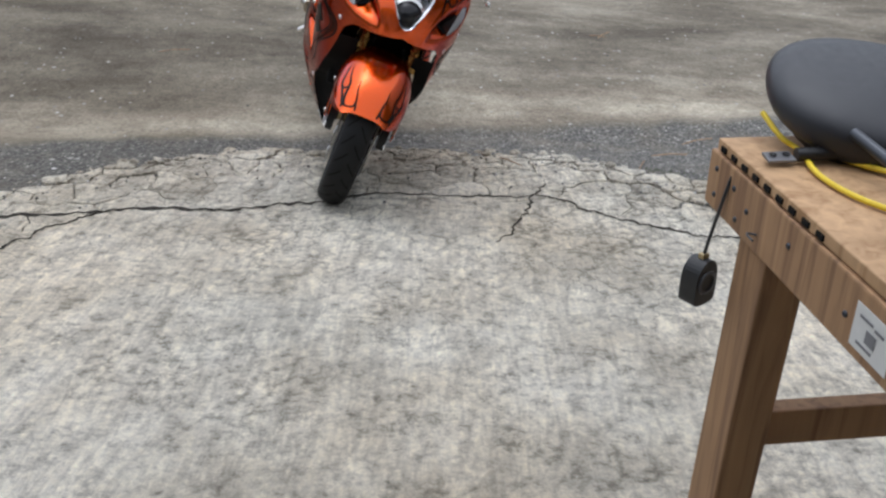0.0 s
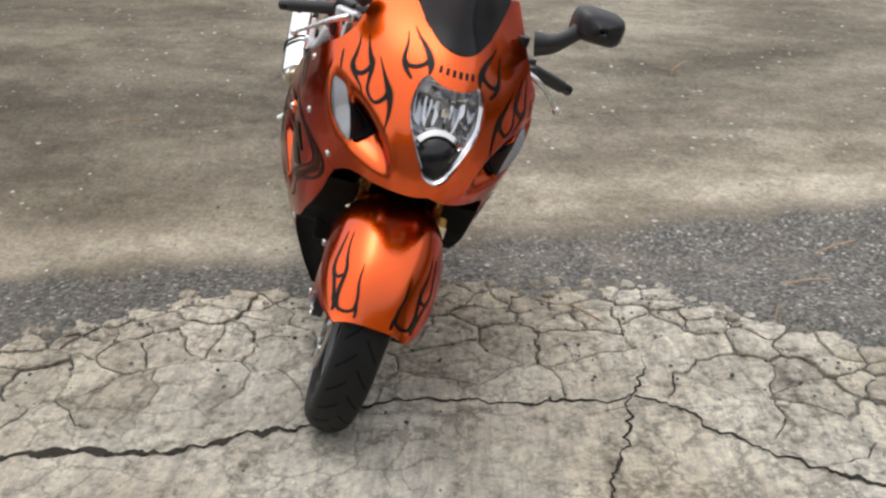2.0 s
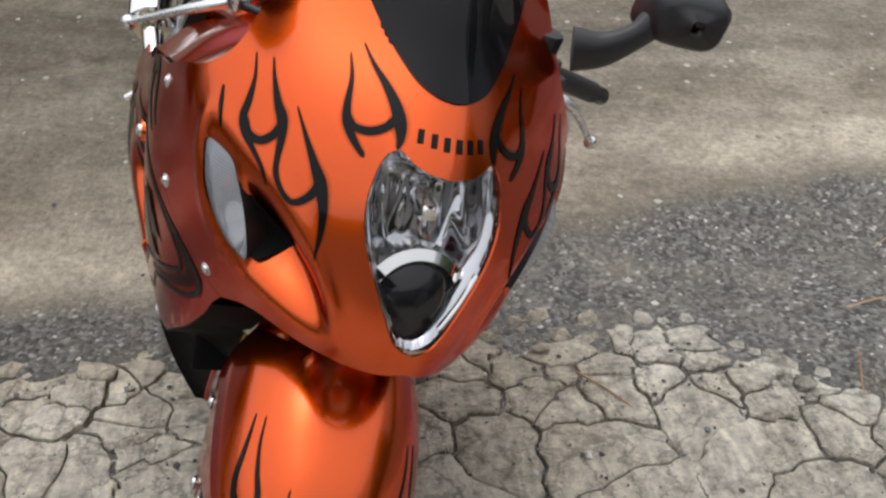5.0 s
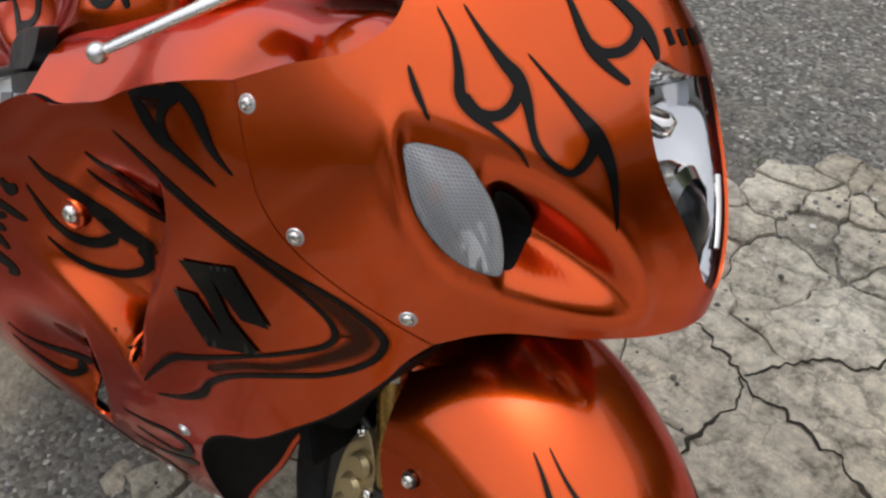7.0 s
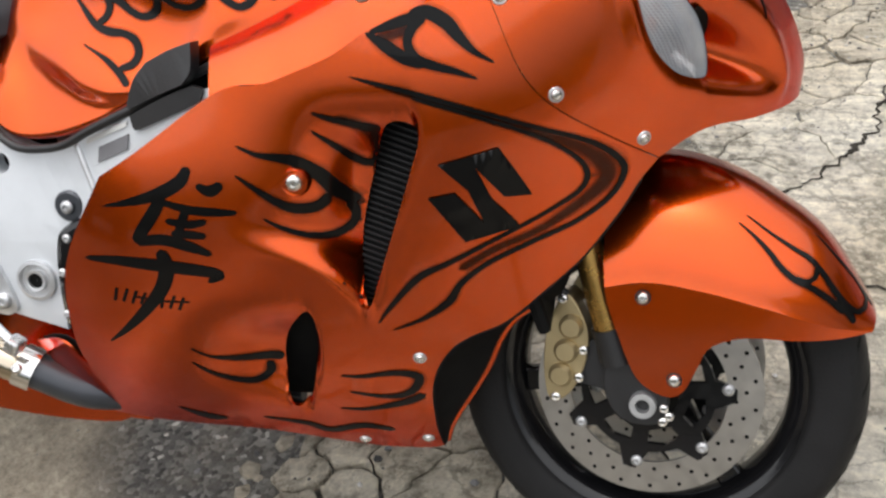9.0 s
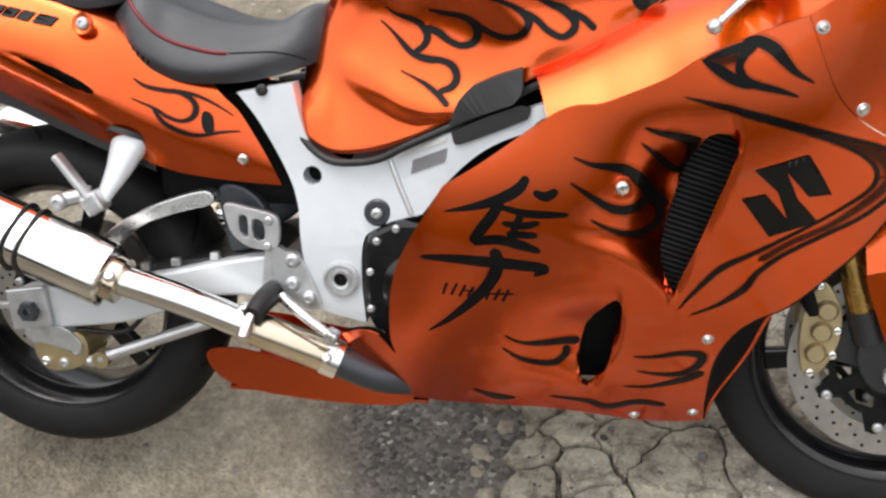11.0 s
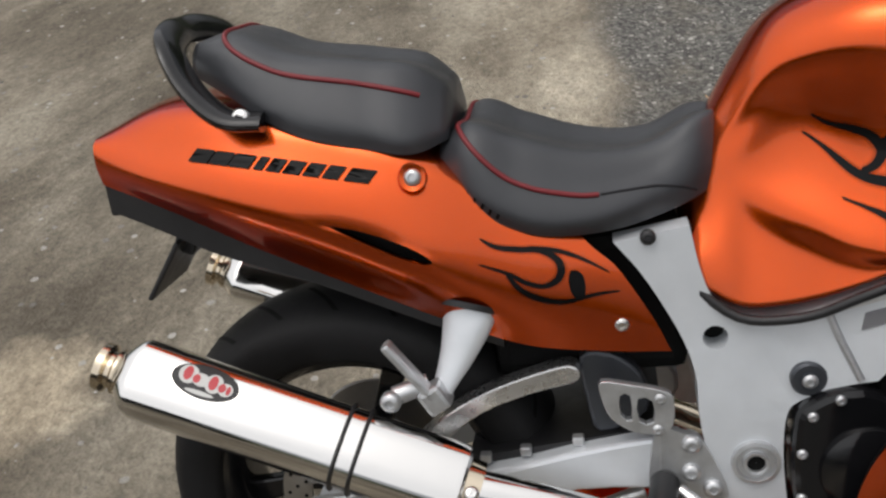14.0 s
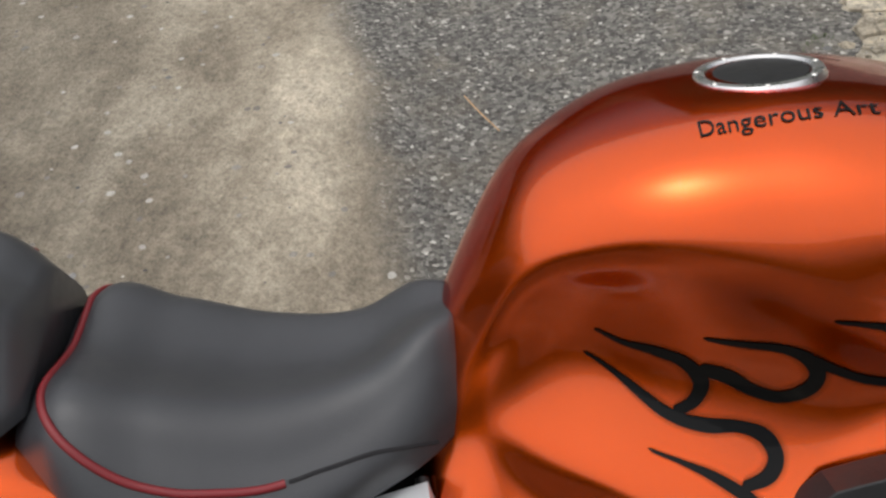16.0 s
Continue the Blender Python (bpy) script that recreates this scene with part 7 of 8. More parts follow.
    l.new(zone.outputs["Color"], mixed.inputs["Factor"])
    l.new(dusted.outputs["Result"], mixed.inputs["A"])
    l.new(band.outputs["Result"], mixed.inputs["B"])
    strewn = n.new("ShaderNodeMix")
    strewn.data_type = "RGBA"
    l.new(math_node("MULTIPLY", stone, 0.85), strewn.inputs["Factor"])
    # darker, browner earth towards negative x, with an uneven border
    where = n.new("ShaderNodeSeparateXYZ")
    l.new(c.outputs["Object"], where.inputs["Vector"])
    tone_border = math_node("ADD", where.outputs["X"], math_node("MULTIPLY", noise_node(n, l, 1.1, 5, 0.6).outputs["Fac"], 1.5))
    side_tone = ramp_node(n, l, math_node("MULTIPLY", math_node("ADD", tone_border, 1.2), 0.5), [(0.35, (0.83, 0.80, 0.73)), (0.75, (1.05, 1.03, 0.97))])
    side_toned = n.new("ShaderNodeMix")
    side_toned.data_type, side_toned.blend_type = "RGBA", "MULTIPLY"
    side_toned.inputs["Factor"].default_value = 1.0
    l.new(mixed.outputs["Result"], side_toned.inputs["A"])
    l.new(side_tone.outputs["Color"], side_toned.inputs["B"])
    l.new(side_toned.outputs["Result"], strewn.inputs["A"])
    l.new(tone.outputs["Color"], strewn.inputs["B"])
    l.new(strewn.outputs["Result"], b.inputs["Base Color"])
    b.inputs["Roughness"].default_value = 0.92
    b.inputs["Specular IOR Level"].default_value = 0.25
    h = math_node("ADD", math_node("ADD", math_node("MULTIPLY", stone, 0.7), math_node("MULTIPLY", vor.outputs["Distance"], -0.8)), math_node("ADD", math_node("MULTIPLY", grain.outputs["Fac"], 1.2), math_node("MULTIPLY", clods.outputs["Fac"], 1.6)))
    l.new(bump_node(n, l, h, 0.7, 0.012).outputs["Normal"], b.inputs["Normal"])
    return m


def concrete_material():
    m, n, l, b = nodes_of("weathered_concrete")
    big = noise_node(n, l, 1.3, 6, 0.6)
    mid = noise_node(n, l, 13, 8, 0.72)
    fine = noise_node(n, l, 60, 6, 0.75)
    mp = n.new("ShaderNodeMapping")
    mp.inputs["Scale"].default_value = (3.4, 1.0, 1)
    mp.inputs["Rotation"].default_value = (0, 0, radians(18))
    c = n.new("ShaderNodeTexCoord")
    l.new(c.outputs["Object"], mp.inputs["Vector"])
    sweep = n.new("ShaderNodeTexNoise")
    sweep.inputs["Scale"].default_value, sweep.inputs["Detail"].default_value, sweep.inputs["Distortion"].default_value = 3.0, 8, 0.8
    l.new(mp.outputs["Vector"], sweep.inputs["Vector"])
    base = ramp_node(n, l, big.outputs["Fac"], [(0.32, (0.50, 0.475, 0.42)), (0.5, (0.68, 0.65, 0.58)), (0.68, (0.84, 0.81, 0.74))])
    r2 = ramp_node(n, l, mid.outputs["Fac"], [(0.36, (0.34, 0.335, 0.33)), (0.44, (0.72, 0.71, 0.70)), (0.52, (1.0, 1.0, 1.0)), (0.7, (1.12, 1.1, 1.06))])
    r3 = ramp_node(n, l, sweep.outputs["Fac"], [(0.36, (0.62, 0.61, 0.59)), (0.48, (0.92, 0.92, 0.91)), (0.62, (1.18, 1.18, 1.15))])
    r4 = ramp_node(n, l, fine.outputs["Fac"], [(0.3, (0.62, 0.61, 0.59)), (0.7, (1.34, 1.33, 1.29))])
    last = base.outputs["Color"]
    # pits where the skin has worn off, and the marks of the broom
    pit = noise_node(n, l, 26, 8, 0.68)
    worn = noise_node(n, l, 2.1, 5, 0.65)
    both = n.new("ShaderNodeMath")
    both.operation = "MULTIPLY_ADD"
    l.new(worn.outputs["Fac"], both.inputs[0])
    both.inputs[1].default_value = 0.55
    l.new(pit.outputs["Fac"], both.inputs[2])
    r7 = ramp_node(n, l, both.outputs[0], [(0.60, (0.50, 0.485, 0.46)), (0.68, (0.88, 0.87, 0.85)), (0.76, (1.04, 1.04, 1.04)), (0.95, (1.22, 1.21, 1.18))])
    mb = n.new("ShaderNodeMapping")
    mb.inputs["Scale"].default_value = (34, 5, 1)
    l.new(c.outputs["Object"], mb.inputs["Vector"])
    broom = n.new("ShaderNodeTexNoise")
    broom.inputs["Scale"].default_value, broom.inputs["Detail"].default_value, broom.inputs["Distortion"].default_value = 1.0, 5, 1.2
    l.new(mb.outputs["Vector"], broom.inputs["Vector"])
    r8 = ramp_node(n, l, broom.outputs["Fac"], [(0.36, (0.74, 0.73, 0.71)), (0.5, (1.0, 1.0, 1.0)), (0.64, (1.16, 1.15, 1.11))])
    stain = noise_node(n, l, 0.9, 4, 0.6)
    r9 = ramp_node(n, l, stain.outputs["Fac"], [(0.40, (1.0, 1.0, 1.0)), (0.60, (0.90, 0.83, 0.74))])
    # hairline cracks
    warp = n.new("ShaderNodeMix")
    warp.data_type = "RGBA"
    warp.inputs["Factor"].default_value = 0.16
    wn2 = noise_node(n, l, 5, 6, 0.7)
    l.new(c.outputs["Object"], warp.inputs["A"])
    l.new(wn2.outputs["Color"], warp.inputs["B"])
    hair = n.new("ShaderNodeTexVoronoi")
    hair.feature = "DISTANCE_TO_EDGE"
    hair.inputs["Scale"].default_value = 9.5
    l.new(warp.outputs["Result"], hair.inputs["Vector"])
    some = noise_node(n, l, 2.3, 3)
    wide = n.new("ShaderNodeMath")
    wide.operation = "MULTIPLY_ADD"
    l.new(some.outputs["Fac"], wide.inputs[0])
    wide.inputs[1].default_value, wide.inputs[2].default_value = -0.16, 0.0
    # sound in the middle, cracked towards the rim
    place = n.new("ShaderNodeSeparateXYZ")
    l.new(c.outputs["Object"], place.inputs["Vector"])
    rim = n.new("ShaderNodeMapRange")
    l.new(place.outputs["Y"], rim.inputs["Value"])
    rim.inputs["From Min"].default_value, rim.inputs["From Max"].default_value = 1.9, 3.1
    rim.inputs["To Min"].default_value, rim.inputs["To Max"].default_value = 0.052, 0.096
    grown = n.new("ShaderNodeMath")
    l.new(wide.outputs[0], grown.inputs[0])
    l.new(rim.outputs["Result"], grown.inputs[1])
    away = n.new("ShaderNodeMath")
    away.operation = "SUBTRACT"
    l.new(hair.outputs["Distance"], away.inputs[0])
    l.new(grown.outputs[0], away.inputs[1])
    r6 = ramp_node(n, l, away.outputs[0], [(0.0, (0.42, 0.41, 0.39)), (0.018, (1.0, 1.0, 1.0))])
    info = n.new("ShaderNodeObjectInfo")
    r5 = ramp_node(n, l, info.outputs["Random"], [(0.0, (0.86, 0.85, 0.83)), (1.0, (1.16, 1.16, 1.15))])
    for r, f in ((r2, 0.5), (r3, 0.35), (r4, 0.7), (r5, 1.0), (r6, 0.6), (r7, 0.75), (r8, 0.6), (r9, 0.7)):
        mx = n.new("ShaderNodeMix")
        mx.data_type, mx.blend_type = "RGBA", "MULTIPLY"
        mx.inputs["Factor"].default_value = f
        l.new(last, mx.inputs["A"])
        l.new(r.outputs["Color"], mx.inputs["B"])
        last = mx.outputs["Result"]
    l.new(last, b.inputs["Base Color"])
    b.inputs["Roughness"].default_value = 0.9
    b.inputs["Specular IOR Level"].default_value = 0.25
    add = n.new("ShaderNodeMath")
    l.new(pit.outputs["Fac"], add.inputs[0])
    l.new(fine.outputs["Fac"], add.inputs[1])
    l.new(bump_node(n, l, add.outputs[0], 1.0, 0.022).outputs["Normal"], b.inputs["Normal"])
    return m


DIRT = zone_material()
CONCRETE = concrete_material()


def axis_steps(lo, hi, step, far):
    mid = list(np.arange(lo, hi + 1e-6, step))
    out = [hi + (far - hi) * (k / 14) ** 3 for k in range(1, 15)]
    return [lo - (q - hi) for q in out[::-1]] + mid + out


gx, gy = np.array(axis_steps(-4.0, 4.0, 0.05, 160)), np.array(axis_steps(2.4, 9.6, 0.05, 160))
GX, GY = np.meshgrid(gx, gy, indexing="ij")
EDGE_X = (-9, -3.2, -2.4, -1.84, -1.5, -1.25, -1.05, -0.87, -0.6, -0.3, -0.05, 0.28, 0.44, 0.61, 0.74, 0.85, 1.06, 1.3, 1.6, 2.3, 3.2, 9)
EDGE_Y = (2.6, 2.9, 3.2, 3.52, 3.80, 4.0, 4.17, 4.23, 4.22, 4.28, 4.30, 4.22, 4.28, 4.18, 4.06, 3.93, 3.82, 3.66, 3.55, 3.25, 2.9, 2.6)


def edge_y(x):
    return np.interp(x, EDGE_X, EDGE_Y)


def bumps(x, y, s, amp):
    return amp * noise.noise(Vector((x * s, y * s, 0.3)))


rough = np.array([[bumps(x, y, 1.1, 0.018) + bumps(x, y, 6.0, 0.006) for y in gy] for x in gx])
GZ = ground_z(GX, GY) + rough * np.clip((GY - 3.4) / 0.8, 0, 1) - 0.07 * np.clip((edge_y(GX) - 0.75 - GY) / 0.1, 0, 1) - 0.014
n = len(gy)
verts = np.column_stack([GX.ravel(), GY.ravel(), GZ.ravel()])
i, j = np.meshgrid(np.arange(len(gx) - 1), np.arange(n - 1), indexing="ij")
k = (i * n + j).ravel()
ground = mesh_ob("ground", verts, np.column_stack([k, k + n, k + n + 1, k + 1]), DIRT)
tagged(ground, "packed brown dirt drive with pale wheel tracks and dark gravel", "ground", kind="structure")

# broken concrete apron: pieces between cracks, small along the worn edge
rng = random.Random(11)
seeds = []


def try_seed(x, y, gap):
    if all((x - a) ** 2 + (y - b) ** 2 > gap * gap for a, b in seeds):
        seeds.append((x, y))


for _ in range(4200):
    x, d = rng.uniform(-3.2, 3.2), rng.uniform(-0.28, 0.36)
    near = abs(x) < 1.9
    try_seed(x, float(edge_y(x)) - d, (0.065 + 0.17 * max(0, d)) * rng.uniform(0.6, 1.8) if near else 0.30)
for _ in range(1500):
    x, d = rng.uniform(-3.3, 3.3), rng.uniform(0.36, 0.70)
    try_seed(x, float(edge_y(x)) - d, rng.uniform(0.15, 0.40))
broken = len(seeds)
for _ in range(400):
    x, d = rng.uniform(-3.4, 3.4), rng.uniform(0.72, 1.1)
    try_seed(x, float(edge_y(x)) - d, 0.22)


def clip_poly(poly, px, py, nx, ny):
    out = []
    for (x0, y0), (x1, y1) in zip(poly, poly[1:] + poly[:1]):
        d0, d1 = (x0 - px) * nx + (y0 - py) * ny, (x1 - px) * nx + (y1 - py) * ny
        if d0 <= 0:
            out.append((x0, y0))
        if d0 * d1 < 0:
            t = d0 / (d0 - d1)
            out.append((x0 + (x1 - x0) * t, y0 + (y1 - y0) * t))
    return out


def ragged(poly):
    """Cracked outline: the sides wander, the same way for both neighbours."""
    out = []
    for (x0, y0), (x1, y1) in zip(poly, poly[1:] + poly[:1]):
        m = max(1, int(math.hypot(x1 - x0, y1 - y0) / 0.018))
        for q in range(m):
            x, y = x0 + (x1 - x0) * q / m, y0 + (y1 - y0) * q / m
            w = Vector((x * 7, y * 7, 0))
            out.append((x + 0.045 * noise.noise(w) + 0.017 * noise.noise(w * 4.1) + 0.006 * noise.noise(w * 11), y + 0.045 * noise.noise(w + Vector((9, 3, 1))) + 0.017 * noise.noise(w * 4.1 + Vector((5, 1, 2))) + 0.006 * noise.noise(w * 11 + Vector((3, 8, 1)))))
    return out


apron = new("apron")
tagged(apron, "weathered grey concrete apron cracked into pieces along its edge", "concrete apron", kind="structure")
pieces = []
P_ALL = np.array(seeds)
for number, (sx, sy) in enumerate(seeds):
    d = edge_y(sx) - sy
    if d < 0.0 or sy < -4.8 or abs(sx) > 3.25:
        continue
    near = P_ALL[np.argsort((P_ALL[:, 0] - sx) ** 2 + (P_ALL[:, 1] - sy) ** 2)[1:26]]
    cell = [(sx - 3, sy - 3), (sx + 3, sy - 3), (sx + 3, sy + 3), (sx - 3, sy + 3)]
    for ox, oy in near:
        cell = clip_poly(cell, (sx + ox) / 2, (sy + oy) / 2, ox - sx, oy - sy)
    area = abs(sum(a[0] * b[1] - b[0] * a[1] for a, b in zip(cell, cell[1:] + cell[:1]))) / 2
    if area < 0.0008:
        continue
    if number < broken:
        pieces.append((sx, sy, d, area, cell))
pieces.sort(key=lambda q: (q[0] - 0.0) ** 2 + (q[1] - 3.9) ** 2)
for sx, sy, d, area, cell in pieces:
    line = np.array(ragged(cell))
    c = line.mean(0)
    size = math.sqrt(area)
    gap = 0.0038 if d < 0.45 else 0.0026
    if rng.random() < 0.25:
        gap *= 2.0
    line = c + (line - c) * (1 - gap / size * 1.5)
    vs, fs = flat_mesh(line, [], max(0.05, size * 0.3) if size < 0.8 else 0.16)
    on_rim = np.arange(len(vs)) < len(line)
    tilt = (rng.uniform(-1, 1) * 0.025, rng.uniform(-1, 1) * 0.025) if d < 0.4 else (0, 0)
    lift = rng.uniform(-0.008, 0.004) if d < 0.4 else 0.0
    z = ground_z(vs[:, 0], vs[:, 1]) + lift + (vs[:, 0] - sx) * tilt[0] + (vs[:, 1] - sy) * tilt[1]
    z = z + np.array([bumps(x, y, 5.0, 0.006) + bumps(x, y, 17.0, 0.003) for x, y in vs])
    used = {}
    for f in fs:
        for a, b2 in zip(f, f[1:] + f[:1]):
            used[(a, b2)] = 1
    rim = [(a, b2) for a, b2 in used if (b2, a) not in used]
    k = len(vs)
    rim_ids = sorted({a for e in rim for a in e})
    slot = {a: k + q for q, a in enumerate(rim_ids)}
    top = np.column_stack([vs, z])
    inset = top.copy()
    m0 = min(0.004, size * 0.04)
    for a in rim_ids:
        w = c - vs[a]
        inset[a, :2] += w / max(1e-6, np.linalg.norm(w)) * m0
    low = np.array([(*vs[a], z[a] - m0 * 0.7) for a in rim_ids])
    deep = np.array([(*(c + (vs[a] - c) * 0.985), z[a] - 0.05) for a in rim_ids])
    kk = len(rim_ids)
    allv = np.vstack([inset, low, deep])
    faces = [tuple(f) for f in fs]
    for a, b2 in rim:
        faces += [(b2, a, slot[a], slot[b2]), (slot[b2], slot[a], slot[a] + kk, slot[b2] + kk)]
    ob = mesh_ob("slab_piece", allv, faces, CONCRETE, apron, smooth=False)
    ob.data.polygons.foreach_set("use_smooth", [True] * len(fs) + [False] * (len(faces) - len(fs)))
# the sound slab behind, which runs on thinly below the broken rim
su, sv = np.linspace(-3.3, 3.3, 111), np.linspace(0, 1, 190) ** 0.8
SU, SV = np.meshgrid(su, sv, indexing="ij")
SY = -4.9 + (edge_y(SU) - 0.10 + 4.9) * SV
depth = edge_y(SU) - SY
SZ = ground_z(SU, SY) + np.array([[bumps(x, y, 5.0, 0.006) + bumps(x, y, 17.0, 0.003) for x, y in zip(r, q)] for r, q in zip(SU, SY)])
SZ = SZ - 0.0015 - 0.035 * np.clip((0.72 - depth) / 0.2, 0, 1)
i, j = np.meshgrid(np.arange(110), np.arange(189), indexing="ij")
k = (i * 190 + j).ravel()
solidify(mesh_ob("slab", np.column_stack([SU.ravel(), SY.ravel(), SZ.ravel()]), np.column_stack([k, k + 190, k + 191, k + 1]), CONCRETE, apron), 0.10)

# a long crack and its branches, as dark strips that paint the shade in them
CRACK_DARK = plain("crack_strip_dark", (0.035, 0.031, 0.026), 0.95, 0, 0.4, 40, 0.8, bump_scale=120, spec=0.1)
for way, most in (([(-2.3, 3.15), (-1.40, 3.283), (-1.12, 3.350), (-0.865, 3.345), (-0.65, 3.41), (-0.467, 3.461)], 0.017), ([(-0.467, 3.461), (-0.243, 3.575), (0.058, 3.551), (0.361, 3.585)], 0.006), ([(0.361, 3.585), (0.479, 3.502), (0.664, 3.35), (0.867, 3.232), (1.10, 3.19), (1.5, 3.05)], 0.009), ([(0.20, 3.10), (0.30, 3.35), (0.361, 3.585), (0.42, 3.78)], 0.005), ([(-1.25, 3.31), (-1.42, 3.12), (-1.50, 2.90)], 0.008)):
    c = np.array(spline(way, 40))
    verts = []
    for k, (x, y) in enumerate(c):
        t = c[min(k + 1, len(c) - 1)] - c[max(k - 1, 0)]
        t = np.array((-t[1], t[0])) / np.linalg.norm(t)
        w = Vector((x * 9, y * 9, 4))
        mid = np.array((x, y)) + t * (0.030 * noise.noise(w) + 0.022 * noise.noise(w * 3.3) + 0.008 * noise.noise(w * 9))
        f = k / (len(c) - 1)
        half = most * (0.55 + 0.9 * noise.noise(w * 1.7) + 0.5 * noise.noise(w * 6)) * min(1.0, 6 * f + 0.15, 6 * (1 - f) + 0.15)
        half = max(0.0012, half)
        for s in (-1, -0.4, 0.4, 1):
            p = mid + t * half * s
            verts.append((p[0], p[1], float(ground_z(p[0], p[1])) + bumps(p[0], p[1], 5.0, 0.006) + bumps(p[0], p[1], 17.0, 0.003) + (0.0055 if abs(s) < 1 else 0.002)))
    mesh_ob("crack_strip", verts, [(k * 4 + q, k * 4 + q + 1, k * 4 + q + 5, k * 4 + q + 4) for k in range(len(c) - 1) for q in range(3)], CRACK_DARK, apron, "dark strip along a crack, its shade in the colour")

# loose stones: dense on the gravel, sparse on the dirt and in the cracks


def stone_material():
    m, n, l, b = nodes_of("mixed_gravel_stones")
    g = n.new("ShaderNodeNewGeometry")
    r = ramp_node(n, l, g.outputs["Random Per Island"], [(0.05, (0.05, 0.049, 0.048)), (0.45, (0.14, 0.138, 0.136)), (0.75, (0.26, 0.255, 0.25)), (0.93, (0.58, 0.56, 0.53))])
    t = noise_node(n, l, 160, 4)
    mx = n.new("ShaderNodeMix")
    mx.data_type, mx.blend_type = "RGBA", "MULTIPLY"
    mx.inputs["Factor"].default_value = 0.6
    r2 = ramp_node(n, l, t.outputs["Fac"], [(0.3, (0.6, 0.6, 0.6)), (0.7, (1.1, 1.1, 1.1))])
    l.new(r.outputs["Color"], mx.inputs["A"])
    l.new(r2.outputs["Color"], mx.inputs["B"])
    l.new(mx.outputs["Result"], b.inputs["Base Color"])
    b.inputs["Roughness"].default_value = 0.85
    return m


STONE_MAT = stone_material()
ICO = bmesh.new()
bmesh.ops.create_icosphere(ICO, subdivisions=1, radius=1.0)
ico_v = np.array([tuple(v.co) for v in ICO.verts])
ico_f = np.array([[v.index for v in f.verts] for f in ICO.faces])
ICO.free()


def stones(name, count, place, sizes, label):
    rs = np.random.RandomState(len(name) + count)
    vs, fs = [], []
    made = 0
    while made < count:
        x, y = place(rs)
        r = sizes[0] * (sizes[1] / sizes[0]) ** (rs.rand() ** 2.2)
        shape = ico_v * (1 + 0.35 * (rs.rand(12, 1) - 0.5)) * (r * (0.7 + 0.6 * rs.rand()), r * (0.7 + 0.6 * rs.rand()), r * (0.45 + 0.3 * rs.rand()))
        a = rs.rand() * 6.283
        c, s = math.cos(a), math.sin(a)
        shape = shape @ np.array([[c, s, 0], [-s, c, 0], [0, 0, 1]])
        z = float(ground_z(np.array(x), np.array(y))) - 0.022 + bumps(x, y, 1.1, 0.018) * min(1, max(0, (y - 3.4) / 0.8)) + bumps(x, y, 6.0, 0.006) * min(1, max(0, (y - 3.4) / 0.8))
        if y < edge_y(x) - 0.05:
            z = float(ground_z(np.array(x), np.array(y))) + 0.001
        fs.append(ico_f + 12 * made)
        vs.append(shape + (x, y, z + r * 0.18))
        made += 1
    ob = mesh_ob(name, np.vstack(vs), np.vstack(fs), STONE_MAT, None, smooth=False)
    return tagged(ob, label, "gravel", kind="stuff")


def on_gravel(rs):
    while True:
        x = rs.uniform(-2.6, 3.0)
        y = edge_y(x) + 0.02 + abs(rs.normal()) * 0.30
        if y < 4.62 + 0.20 * x + rs.normal() * 0.12:
            return x, float(y)


def on_dirt(rs):
    return rs.uniform(-3.5, 4.0), rs.uniform(4.3, 9.5)


def on_slab(rs):
    x = rs.uniform(-2.2, 2.2)
    return x, float(edge_y(x)) - abs(rs.normal()) * 0.35


stones("gravel", 9000, on_gravel, (0.003, 0.010), "dark grey crushed gravel with pale chips")
stones("stone_chips", 1100, on_gravel, (0.005, 0.015), "pale coarse chips strewn over the gravel")
stones("dirt_stones", 7000, on_dirt, (0.0025, 0.014), "scattered pale pebbles pressed into the dirt")
def at_rim(rs):
    x = rs.uniform(-2.6, 2.6)
    return x, float(edge_y(x)) + 0.02 + rs.normal() * 0.05


rubble = stones("rubble", 420, at_rim, (0.006, 0.032), "pale broken concrete rubble along the apron's edge")
rubble.data.materials[0] = CONCRETE
stones("grit", 1200, on_slab, (0.002, 0.008), "loose grit on the concrete")

# dry twigs and straw
rng2 = random.Random(5)
for k, (x, y, a) in enumerate(((0.86, 4.02, 70), (1.05, 4.32, 10), (0.30, 4.02, -50), (1.25, 4.62, 30), (-1.6, 5.5, 20), (1.0, 6.35, 60), (0.95, 6.30, -20))):
    z = float(ground_z(np.array(x), np.array(y))) + 0.002
    L2 = 0.05 + 0.05 * rng2.random()
    c, s = math.cos(radians(a)), math.sin(radians(a))
    tw = tube("twig", [(x - c * L2, y - s * L2, z), (x, y + 0.006, z + 0.004), (x + c * L2, y + s * L2, z)], 0.0022, PLY if k % 2 else PINE, None, "", 6, 4)
    tagged(tw, "short dry twig lying on the ground", "twig", "twigs on the drive")

# grass at the drive's far edge and weeds in the joint
GRASS = plain("grass_blades", (0.075, 0.11, 0.028), 0.6, 0, 0.4, 40, 0.0)
gv, gf = [], []
rs = np.random.RandomState(8)


